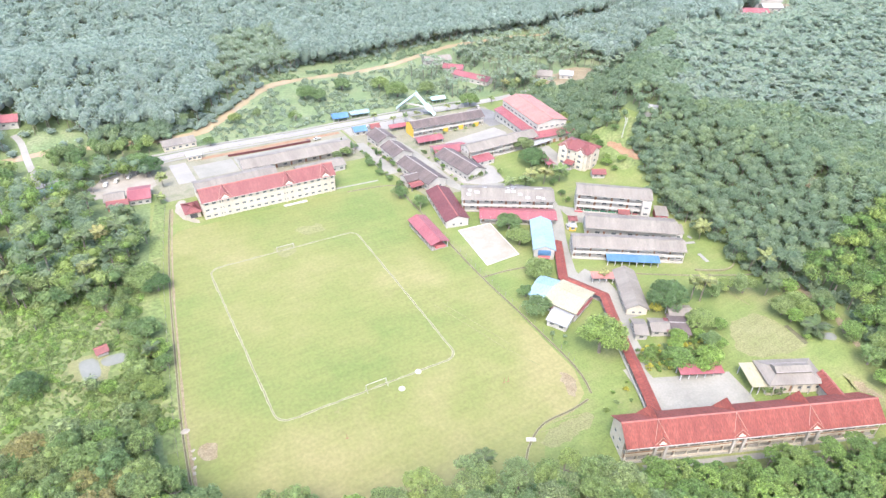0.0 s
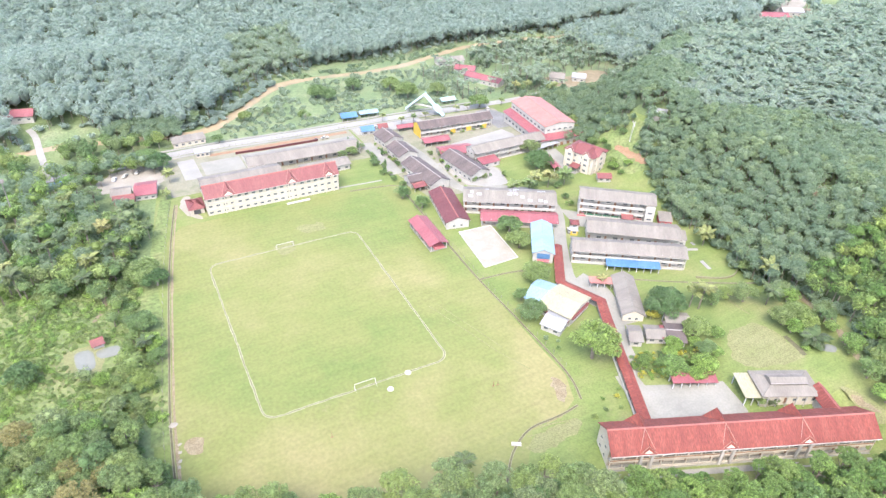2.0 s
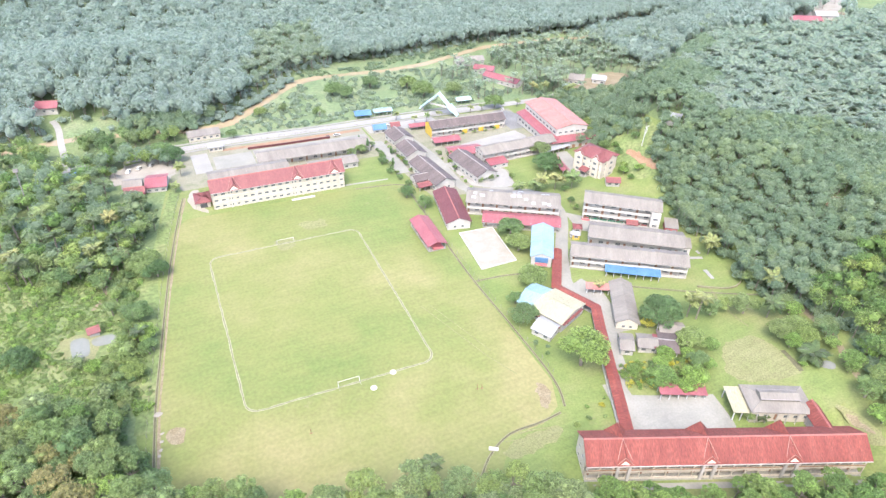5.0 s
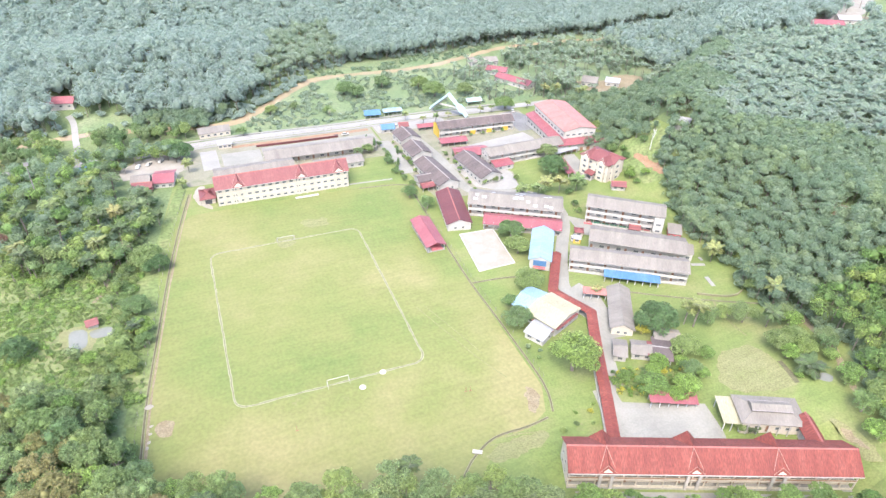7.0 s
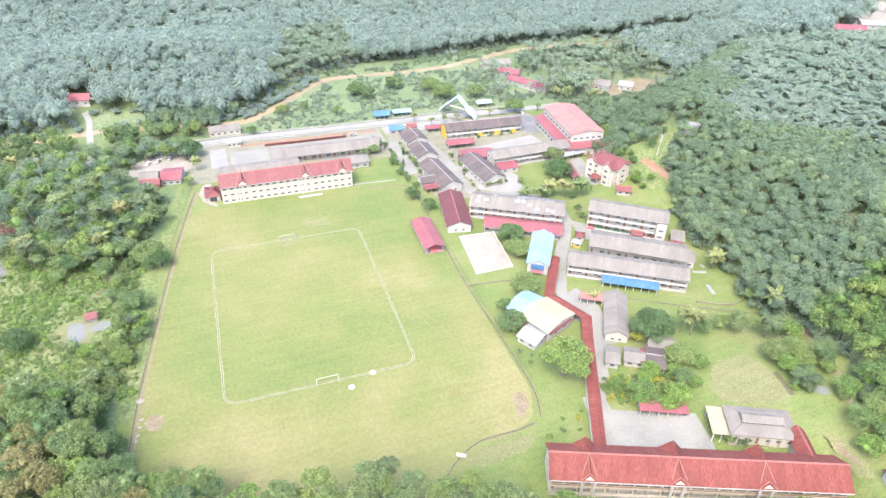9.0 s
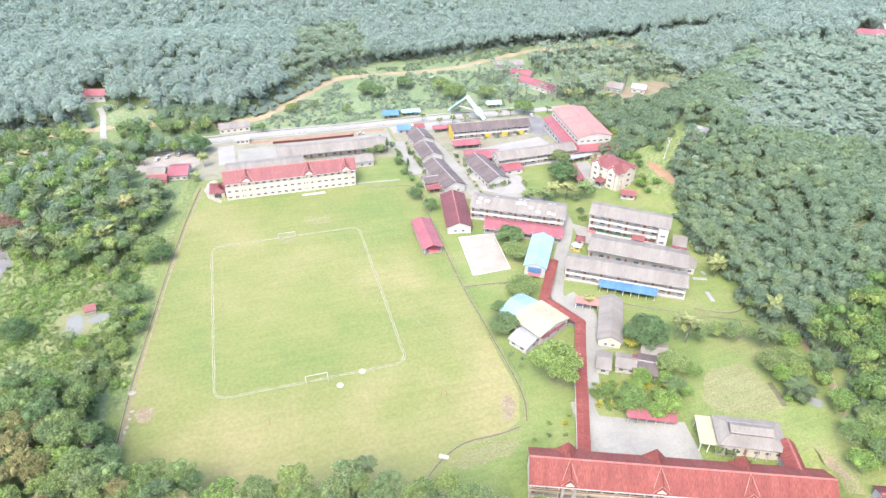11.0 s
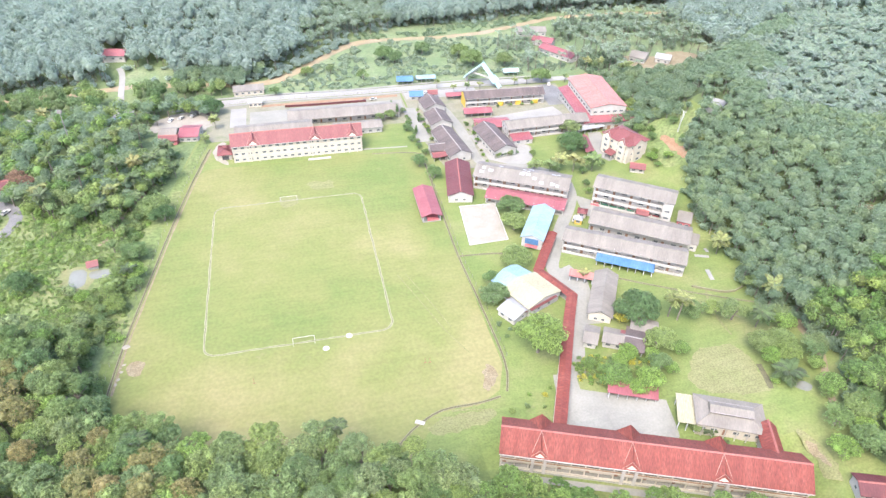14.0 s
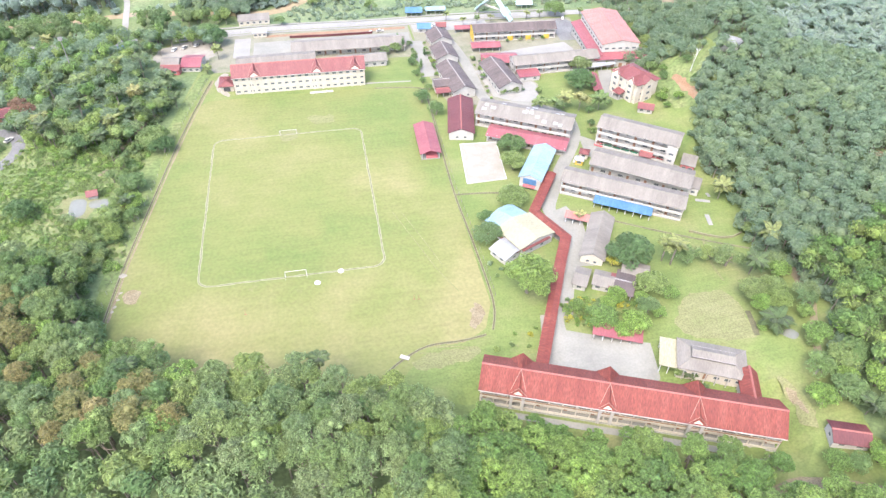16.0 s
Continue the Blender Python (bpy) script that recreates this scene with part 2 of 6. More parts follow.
def mown(m, turn, wave, strength):
    """Faint curving mowing bands and small bare specks over a grass material."""
    t = m.node_tree
    n, l = t.nodes, t.links
    b = n["Principled BSDF"]
    src = b.inputs["Base Color"].links[0].from_socket
    tc, mp = n.new("ShaderNodeTexCoord"), n.new("ShaderNodeMapping")
    mp.inputs["Rotation"].default_value = (0, 0, radians(turn))
    mp.inputs["Scale"].default_value = (0.05, 1, 1)
    l.new(tc.outputs["Object"], mp.inputs["Vector"])
    streak, spot = n.new("ShaderNodeTexNoise"), n.new("ShaderNodeTexNoise")
    streak.inputs["Scale"].default_value, streak.inputs["Detail"].default_value = wave, 4
    streak.inputs["Distortion"].default_value = 0.6
    spot.inputs["Scale"].default_value, spot.inputs["Detail"].default_value = 0.09, 6
    spot.inputs["Roughness"].default_value = 0.7
    l.new(mp.outputs[0], streak.inputs["Vector"])
    l.new(tc.outputs["Object"], spot.inputs["Vector"])
    mr, sp, hs, mx = n.new("ShaderNodeMapRange"), n.new("ShaderNodeMapRange"), n.new("ShaderNodeHueSaturation"), n.new("ShaderNodeMixRGB")
    mr.inputs["From Min"].default_value, mr.inputs["From Max"].default_value = 0.3, 0.7
    mr.inputs["To Min"].default_value, mr.inputs["To Max"].default_value = 1 - strength, 1 + strength
    sp.inputs["From Min"].default_value, sp.inputs["From Max"].default_value = 0.63, 0.76
    sp.inputs["To Max"].default_value = 0.6
    mx.inputs[2].default_value = (0.17, 0.145, 0.085, 1)
    l.new(streak.outputs["Fac"], mr.inputs["Value"]), l.new(spot.outputs["Fac"], sp.inputs["Value"])
    l.new(mr.outputs[0], hs.inputs["Value"]), l.new(src, hs.inputs["Color"])
    l.new(hs.outputs[0], mx.inputs[1]), l.new(sp.outputs[0], mx.inputs[0])
    l.new(mx.outputs[0], b.inputs["Base Color"])


mown(M["field"], 8, 0.55, 0.05)
mown(M["lawn"], -22, 0.7, 0.07)
mown(M["worn"], -30, 0.8, 0.08)


# ---- building helpers ----
def sm(a, b, v):
    t = min(1.0, max(0.0, (v - a) / (b - a)))
    return t * t * (3 - 2 * t)


def height(x, y):
    """The lie of the land: a flat valley floor with a terraced hill to the east and wooded knolls behind the river."""
    z = 8 * sm(95, 190, x) * sm(5, -65, y)
    e = x + 0.2 * max(0, -y) - 1.15 * max(0, y - 110)
    z += 25 * sm(188, 248, e) + 0.03 * max(0, e - 248)
    z += 15 * math.exp(-((x + 30) / 75) ** 2 - ((y - 315) / 48) ** 2) + 10 * sm(-60, -220, x) * sm(235, 320, y)
    z += 45 * sm(430, 760, y)
    z -= 5 * sm(130, 220, y)
    z += 8 * sm(-30, -75, y) * (1 - sm(55, 95, x))
    z += 2.5 * sm(-25, -60, x) * (1 - sm(140, 200, y))
    # level terrace cut for the long red-roofed block
    u, v = (x - 116.9) * 0.931 - (y + 69) * 0.365, (x - 116.9) * 0.365 + (y + 69) * 0.931
    out = math.hypot(max(0, abs(u) - 41), max(0, abs(v) - 7.5))
    return 1.3 + (z - 1.3) * sm(0, 7, out)


def part(name, bm, mat, parent=None, label="", m=None):
    me = bm
    if isinstance(bm, bmesh.types.BMesh):
        me = bpy.data.meshes.new(name)
        bmesh.ops.recalc_face_normals(bm, faces=bm.faces[:])
        bm.to_mesh(me)
        bm.free()
    if not me.materials:
        me.materials.append(mat)
    ob = new(name, me)
    if parent is not None:
        ob.parent = parent
    if m is not None:
        ob.matrix_basis = m
    if label:
        ob["label"] = label
    return ob


def thing(name, label, category, m, group="", kind=""):
    return tagged(_at(new(name), m), label, category, group, kind)


def _at(ob, m):
    ob.matrix_basis = m
    return ob


def box(bm, x0, x1, y0, y1, z0, z1, m=None):
    vs = [bm.verts.new(((m @ Vector(p)) if m else p)) for p in ((x0, y0, z0), (x1, y0, z0), (x1, y1, z0), (x0, y1, z0), (x0, y0, z1), (x1, y0, z1), (x1, y1, z1), (x0, y1, z1))]
    for f in ((3, 2, 1, 0), (4, 5, 6, 7), (0, 1, 5, 4), (1, 2, 6, 5), (2, 3, 7, 6), (3, 0, 4, 7)):
        bm.faces.new([vs[i] for i in f])
    return bm


def boxes(*rows):
    bm = bmesh.new()
    for r in rows:
        box(bm, *r)
    return bm


def prism(profile, x0, x1, bm=None):
    """A (y, z) outline drawn out along x."""
    bm = bm or bmesh.new()
    a = [bm.verts.new((x0, y, z)) for y, z in profile]
    b = [bm.verts.new((x1, y, z)) for y, z in profile]
    bm.faces.new(a), bm.faces.new(b[::-1])
    for i in range(len(a)):
        j = (i + 1) % len(a)
        bm.faces.new((a[i], b[i], b[j], a[j]))
    return bm


def tube(bm, a, b, r0, r1, sides=8):
    a, b = Vector(a), Vector(b)
    q = (b - a).to_track_quat("Z", "Y").to_matrix()
    rings = []
    for p, r in ((a, r0), (b, r1)):
        rings.append([bm.verts.new(p + q @ Vector((r * math.cos(k * math.tau / sides), r * math.sin(k * math.tau / sides), 0))) for k in range(sides)])
    for k in range(sides):
        bm.faces.new((rings[0][k], rings[0][(k + 1) % sides], rings[1][(k + 1) % sides], rings[1][k]))
    bm.faces.new(rings[0][::-1]), bm.faces.new(rings[1])
    return bm


def ground_at(x, y, turn=0, dz=0.0):
    return pose(x, y, height(x, y) + dz, 0, 0, turn)


def spline(points, step=2.0, closed=False):
    """Points along a smooth curve through the given ones."""
    p = [Vector((x, y, 0)) for x, y in points]
    n, out = len(p), []
    for i in range(n if closed else n - 1):
        if closed:
            a, b, c, d = p[i - 1], p[i], p[(i + 1) % n], p[(i + 2) % n]
        else:
            a, b, c, d = p[max(0, i - 1)], p[i], p[i + 1], p[min(n - 1, i + 2)]
        k = max(1, int((c - b).length / step))
        for j in range(k):
            t = j / k
            out.append(0.5 * ((2 * b) + (c - a) * t + (2 * a - 5 * b + 4 * c - d) * t * t + (3 * b - a - 3 * c + d) * t ** 3))
    if not closed:
        out.append(p[-1])
    return [(v.x, v.y) for v in out]


def patch(name, points, mat, off, label="", category="", smooth=0.0, ragged=0.0, kind="structure", thick=0.0, cell=5.0):
    """A sheet that lies on the land within an outline."""
    pts = spline(points, smooth, True) if smooth else list(points)
    if ragged:
        pts = [(x + ragged * noise.noise((x * 0.35, y * 0.35, 1)), y + ragged * noise.noise((x * 0.35, y * 0.35, 9))) for x, y in pts]
    bm = bmesh.new()
    bm.faces.new([bm.verts.new((x, y, 0)) for x, y in pts])
    for axis in (0, 1):
        lo, hi = min(p[axis] for p in pts), max(p[axis] for p in pts)
        v = (math.floor(lo / cell) + 1) * cell
        while v < hi:
            no = Vector((1, 0, 0)) if axis == 0 else Vector((0, 1, 0))
            bmesh.ops.bisect_plane(bm, geom=bm.verts[:] + bm.edges[:] + bm.faces[:], plane_co=no * v, plane_no=no, dist=0.001)
            v += cell
    bmesh.ops.triangulate(bm, faces=bm.faces[:])
    for v in bm.verts:
        v.co.z = height(v.co.x, v.co.y) + off
    if thick:
        r = bmesh.ops.extrude_face_region(bm, geom=bm.faces[:])
        for v in r["geom"]:
            if isinstance(v, bmesh.types.BMVert):
                v.co.z += thick
    return tagged(part(name, bm, mat), label, category, kind=kind)


def strip(name, points, width, mat, off, label="", category="", step=2.5, smooth=True, profile=None, kind="structure", parent=None, ragged=0.0):
    """A band along a line on the land; profile: (across, up) pairs for raised or sunken sections."""
    pts = spline(points, step) if smooth else points
    prof = profile or [(-width / 2, 0), (0, 0), (width / 2, 0)]
    bm, rows = bmesh.new(), []
    for i, (x, y) in enumerate(pts):
        a, b = pts[max(0, i - 1)], pts[min(len(pts) - 1, i + 1)]
        d = Vector((b[0] - a[0], b[1] - a[1])).normalized()
        k = 1 + ragged * noise.noise((x * 0.2, y * 0.2, 4))
        row = []
        for u, h in prof:
            px, py = x + d.y * u * k, y - d.x * u * k
            row.append(bm.verts.new((px, py, height(px, py) + off + h)))
        rows.append(row)
    for r0, r1 in zip(rows, rows[1:]):
        for k in range(len(prof) - 1):
            bm.faces.new((r0[k], r0[k + 1], r1[k + 1], r1[k]))
    ob = part(name, bm, mat, parent)
    return tagged(ob, label, category, kind=kind) if parent is None else ob


# ---- the land ----
xs = [-4000, -2000, -1000, -500, -320] + list(np.arange(-240, 600, 5.0)) + [700, 1000, 2000, 4000]
ys = [-4000, -2000, -1000, -500, -320] + list(np.arange(-240, 640, 5.0)) + [760, 1000, 2000, 4000]
verts = [(x, y, height(x, y)) for y in ys for x in xs]
nx = len(xs)
faces = [(j * nx + i, j * nx + i + 1, (j + 1) * nx + i + 1, (j + 1) * nx + i) for j in range(len(ys) - 1) for i in range(nx - 1)]
me = bpy.data.meshes.new("ground")
me.from_pydata(verts, [], faces)
tagged(part("ground", me, M["undergrowth"]), "dark green undergrowth and leaf litter under the forest", "ground", kind="structure")

LAWN = [(-40, 200), (-12, 160), (-20, 112), (-27, 80), (-27, 50), (-31, 25), (-33, 0), (-25, -35), (0, -50), (40, -65), (75, -78), (150, -106), (185, -102), (184, -68), (193, -50), (192, -34), (190, -17), (203, 8), (204, 33), (216, 70), (230, 99), (226, 140), (222, 165), (240, 198), (100, 212)]
patch("lawn", LAWN, M["lawn"], 0.1, "mown green grass between the school buildings", "grass", cell=5.0)
FIELD = [(-7, 122), (-14, 112), (-27, 15), (-29, -8), (-22, -32), (20, -50), (58, -50), (68, -38), (79, -37.5), (87, -33), (91, -23), (90.5, 60), (91.5, 108), (88, 122)]
patch("sports_field", FIELD, M["field"], 0.15, "sunlit yellow-green mown grass of a sports field", "grass")
patch("meadow", [(15, 213), (230, 210), (235, 270), (205, 292), (176, 284), (142, 285), (105, 286), (80, 277), (48, 250), (30, 232), (10, 224)], M["meadow"], 0.08, "rough green meadow between road and river", "grass", smooth=4)
patch("scrub_land", [(-150, 90), (-30, 92), (-27, 80), (-27, 50), (-31, 22), (-60, 14), (-110, 20), (-160, 40)], M["scrub"], 0.08, "yellow-green scrub with weeds", "grass", smooth=4)
strip("grass_verge", [(-31, 4), (-28, 27), (-25, 52), (-24, 81), (-17, 114), (-8, 156)], 5, M["scrub"], 0.14, "overgrown grass verge outside the fence", "grass")

# ---- water, roads and paving ----
RIVER = [(-260, 226), (-160, 230), (-100, 233), (-90, 232.5), (-71, 235.4), (-60, 236.5), (-50, 237), (-35, 234.6), (-5, 230), (12, 228.5), (27, 230.5), (40.5, 243.4), (55, 257.7), (73.3, 277.4), (88.8, 286), (115, 287.6), (139.5, 286.3), (161.6, 288.4), (177.5, 291), (207.5, 301.9), (241.4, 311.8), (284, 312), (304.6, 310.9), (324.5, 307.5), (367.6, 317.7), (387, 321), (430, 330)]
strip("river", RIVER, 6, M["river"], 0.22, "muddy ochre river winding behind the school", "river", ragged=0.5, step=3)
strip("river_bank", [(20, 231), (45, 248), (66, 268), (80, 279), (105, 287), (142, 286)], 3, M["dirt"], 0.15, "bare ochre river bank", "bank", ragged=0.8)
ROAD = [(-200, 206), (-100, 200), (-71, 198), (-33, 204), (-7, 204.5), (27, 206), (75, 204), (110, 204), (146, 203), (205, 199), (232, 201), (250, 205)]
strip("road", ROAD, 7, M["road"], 0.28, "pale sun-bleached two-lane road", "road", profile=[(-3.5, 0), (-3.4, 0.05), (0, 0.1), (3.4, 0.05), (3.5, 0)])
strip("road_line", ROAD[2:10], 0.15, M["white"], 0.4, "white centre line on the road", "road marking")
strip("pavement", [(-30, 198), (27, 200.5), (75, 198.5), (110, 198.5), (150, 197.5), (190, 195)], 2.4, M["concrete"], 0.2, "grey concrete pavement beside the road", "pavement", profile=[(-1.2, 0), (-1.2, 0.16), (1.2, 0.16), (1.2, 0)])
strip("far_pavement", [(-30, 210), (27, 211), (75, 209), (110, 209.5), (150, 208.5), (190, 206)], 2, M["concrete"], 0.2, "grey concrete footway beside the road", "pavement", profile=[(-1, 0), (-1, 0.16), (1, 0.16), (1, 0)])
strip("red_verge", [(18, 195), (60, 194.5), (95, 194)], 3.5, M["red_earth"], 0.16, "strip of red earth along the school wall", "earth")
strip("side_lane", [(-58, 203), (-59, 215), (-61, 232), (-63, 253), (-66, 262)], 3.4, M["road"], 0.32, "narrow concrete lane crossing the river", "road")
strip("west_lane", [(-120, 60), (-96, 68), (-83, 79), (-79, 92), (-85, 103), (-98, 108)], 5, M["asphalt"], 0.24, "grey lane with a parked car", "road")
strip("footpath", [(-26, 116), (-32, 106), (-38, 90), (-40, 77), (-44, 68)], 1.6, M["dirt"], 0.2, "trodden earth footpath through the scrub", "path", ragged=0.8)
strip("forest_track", [(138, -101), (151, -99), (168, -105), (200, -108)], 3, M["dirt"], 0.2, "earth track at the forest edge", "path", ragged=0.5)
strip("hill_track", [(228, -8), (232, -1), (240, 2)], 3, M["dirt"], 0.2, "bare earth track on the wooded hill", "path")

def paving(points, label, mat="concrete", smooth=0.0, off=0.2):
    return patch("paving", points, M[mat], off, label, "paving", smooth=smooth)

paving([(-6, 150), (8, 150), (50, 153), (96, 152), (97, 199), (0, 200), (-24, 198)], "dry pale ground round the workshops", "dry", off=0.15)
paving([(97, 131), (102, 100), (126, 96), (144, 96), (148, 112), (141, 132), (178, 134), (188, 157), (192, 192), (98, 199)], "pale dry ground between the classroom blocks", "dry", off=0.15)
paving([(2, 167), (10.3, 167), (10, 194), (1.5, 194)], "white concrete yard", "road")
paving([(12, 169), (32, 168.5), (32, 187), (12, 187)], "grey concrete yard beside a long shed")
paving([(33, 172), (95, 171), (96, 187), (33, 188)], "pale concrete yard along the road", "concrete")
paving([(99, 186), (142, 184), (142, 197), (99, 198)], "pale forecourt inside the school gate", "road")
paving([(94, 128), (101, 128), (101, 172), (94, 174)], "worn concrete strip beside the dark-roofed houses")
strip("lane", [(112, 190), (115.5, 170), (117.5, 150), (118.5, 129), (119, 104), (126, 97), (138, 94), (151, 83), (151.5, 70), (147, 59), (136.5, 43), (128, 28), (124, 18), (129, 6), (124, -8), (118, -19), (112, -34)], 5.2, M["concrete"], 0.22, "grey concrete lane through the school", "lane")
paving([(139, 149), (176, 155.5), (178, 146), (172, 134), (139, 140)], "pale concrete assembly yard", "road")
paving([(175, 158), (186, 157), (192, 180), (188, 192), (178, 190)], "grey asphalt forecourt beside the sports hall", "asphalt")
paving([(121, 130), (124, 104), (135, 96), (144, 97), (147, 112), (140, 131)], "pale concrete court between classroom blocks", "road")
paving([(181.7, 120.3), (188.3, 119.8), (185.9, 102.3), (186.5, 92.0), (180.0, 90.7), (175.9, 97.8), (178.9, 110.4)], "grey driveway below the apartment house", off=0.24)
paving([(152, 66), (158, 60), (180, 42), (186, 36), (176, 33), (150, 50)], "concrete yard between the classroom blocks")
paving([(120, 16), (131, 20), (134, 10), (130, -13), (124, -12)], "grey concrete lane bend", "concrete", off=0.24)
CARPARK = [(105, -31), (112, -32), (111, -38.5), (121, -43.5), (133.4, -49.5), (131, -62), (128, -64), (100, -52)]
paving(CARPARK, "grey car park with pale worn patches", "concrete", off=0.26)
patch("sand_court", [(97.2, 40), (113.2, 40.5), (115.5, 66.5), (100, 67.5)], M["sand"], 0.26, "white sand court with a low edge", "court")
bm = bmesh.new()
for a, b in (((97.2, 40), (113.2, 40.5)), ((113.2, 40.5), (115.5, 66.5)), ((115.5, 66.5), (100, 67.5)), ((100, 67.5), (97.2, 40))):
    tube(bm, (*a, 0.3), (*b, 0.3), 0.22, 0.22, 6)
tagged(part("kerb", bm, M["white"]), "low white kerb round the sand court", "kerb", kind="structure")
patch("bare_lawn", [(150.2, -35.5), (160.5, -33), (165.5, -36.5), (165.4, -46), (162.5, -55.5), (144, -48.5)], M["worn"], 0.2, "square of dry yellowish grass", "grass", smooth=1.5, ragged=1.5)
patch("earth_patch", [(-24.1, 3.3), (-20, 2.1), (-20.8, -3.2), (-25, -1.8)], M["dirt"], 0.2, "bare brown patch at the field's corner", "earth", smooth=1, ragged=0.8)
patch("earth_patch", [(161.5, -70), (164, -73), (164.5, -82), (162.5, -87), (160, -84), (161.5, -78)], M["worn"], 0.25, "bare eroded earth beside the red-roofed block", "earth", smooth=1, ragged=1.2, cell=1.25)
patch("earth_patch", [(208, 96), (211, 94), (211.5, 84), (212.5, 75), (209.5, 74), (208, 84)], M["red_earth"], 0.32, "bare red earth on the slope", "earth", smooth=1, ragged=1.5)
patch("earth_patch", [(-38, 178), (-33, 190), (-12, 199), (-8, 186), (-8, 172), (-15, 166), (-34, 168)], M["sand"], 0.16, "bare trodden yard of the village houses", "earth", smooth=1, ragged=2)
patch("earth_patch", [(-2, 148), (-4.5, 140), (-3, 130), (3, 124), (1.5, 130), (-1, 138), (1, 147)], M["sand"], 0.32, "curving pale path round the porch", "path", smooth=1, ragged=0.6)
patch("earth_patch", [(62, -43), (70, -40), (84, -40), (80, -44), (66, -47)], M["worn"], 0.2, "dry worn grass below the drain", "grass", smooth=1, ragged=1.5)
patch("earth_patch", [(415, 196), (424, 180), (452, 178), (490, 190), (503, 212), (462, 218), (430, 210)], M["dirt"], 0.3, "bare pale earth round hillside houses", "earth", smooth=2, ragged=2)
patch("earth_patch", [(462, 222), (480, 212), (505, 218), (556, 252), (540, 264), (497, 238)], M["sand"], 0.3, "pale bare cutting on the far hill", "earth", smooth=2, ragged=3)
patch("earth_patch", [(366, 322), (388, 326), (404, 330), (398, 316), (372, 312)], M["dirt"], 0.3, "bare earth clearing beside the far river bend", "earth", smooth=2, ragged=3)
patch("earth_patch", [(268, 218), (290, 229), (305, 219), (288, 202), (268, 208)], M["dirt"], 0.24, "bare reddish yard beside a village house", "earth", smooth=2, ragged=2)
patch("meadow", [(-60, 254), (-54, 261), (-28, 255), (-22, 246), (-33, 239.5), (-59, 241.5)], M["meadow"], 0.1, "green clearing on the far river bank", "grass", smooth=2, ragged=1)
patch("meadow", [(214, 212), (246, 206), (300, 190), (350, 205), (400, 240), (392, 308), (345, 302), (284, 305), (226, 299), (226, 250)], M["meadow"], 0.06, "rough green grass of the valley behind the village", "grass", smooth=4)
patch("earth_patch", [(250, 228), (275, 222), (285, 205), (262, 203), (250, 214)], M["dirt"], 0.2, "bare earth clearing by village houses", "earth", smooth=2, ragged=2)
patch("earth_patch", [(38, 101), (49, 100), (48, 94), (40, 95)], M["worn"], 0.19, "worn goal mouth", "grass", smooth=1, ragged=2)
patch("earth_patch", [(24, 90), (33, 90), (31, 83), (26, 83)], M["worn"], 0.19, "worn goal mouth", "grass", smooth=1, ragged=2)
patch("pond", [(-50.5, 52.3), (-46.5, 53.5), (-45.2, 52), (-44.8, 45.5), (-46, 43.4), (-49.5, 43)], M["pond"], 0.2, "still grey-green pond in the scrub", "pond", smooth=1)
patch("earth_patch", [(-53, 54), (-45, 56), (-42, 53), (-43, 43), (-46, 41), (-52, 40.5)], M["worn"], 0.16, "bare earth rim of the pond", "earth", smooth=1, ragged=1)
patch("pond", [(-44, 52), (-38, 53), (-37, 49), (-43, 48)], M["pond"], 0.2, "small pond beside a hut", "pond", smooth=1)
patch("puddle", [(170.5, -56), (174, -55), (175.5, -57.5), (173, -59)], M["pond"], 0.2, "pale puddle on the grass", "puddle", smooth=0.6)

patch("rough_slope", [(196, 120), (199, 98), (201, 76), (214, 72), (227, 98), (224, 138), (206, 136)], M["scrub"], 0.2, "rough scrubby slope beside the apartment house", "grass", smooth=2, ragged=2)
patch("rough_slope", [(205, -20), (190, -50), (178, -66), (176, -98), (190, -104), (196, -60)], M["undergrowth"], 0.2, "shaded rough ground at the forest edge", "grass", smooth=2, ragged=2)

# football pitch markings: pale trodden lines with rounded corners
def rounded(x0, x1, y0, y1, r):
    out = []
    for cx, cy, a0 in ((x1 - r, y0 + r, -90), (x1 - r, y1 - r, 0), (x0 + r, y1 - r, 90), (x0 + r, y0 + r, 180)):
        out += [(cx + r * math.cos(radians(a0 + a)), cy + r * math.sin(radians(a0 + a))) for a in range(0, 91, 18)]
    return out + out[:1]

pitch = rounded(-1.9, 60.0, 0.4, 87.6, 4.2)
dense = []
for (xa, ya), (xb, yb) in zip(pitch, pitch[1:]):
    k = max(1, int(math.hypot(xb - xa, yb - ya) / 2))
    dense += [(xa + (xb - xa) * j / k + 0.25 * noise.noise((xa + j, yb, 0)), ya + (yb - ya) * j / k + 0.25 * noise.noise((yb, xa + j, 3))) for j in range(k)]
dense.append(dense[0])
line = strip("pitch_line", dense, 0.85, M["line"], 0.2, "pale worn double line round the football pitch", "field marking", smooth=False, ragged=0.5)
strip("groove", dense, 0.3, M["groove"], 0.215, smooth=False, ragged=0.5, parent=line)
strip("wheel_track", [(66, 28), (72, 10), (77, -5), (82, -16)], 0.35, M["worn"], 0.18, "faint wheel track in the grass", "track")
strip("wheel_track", [(69, 28), (75, 10), (79, -3)], 0.35, M["worn"], 0.18, "faint wheel track in the grass", "track")
strip("field_path", [(66, 126.5), (88, 125)], 1.2, M["concrete"], 0.2, "narrow concrete path", "path")

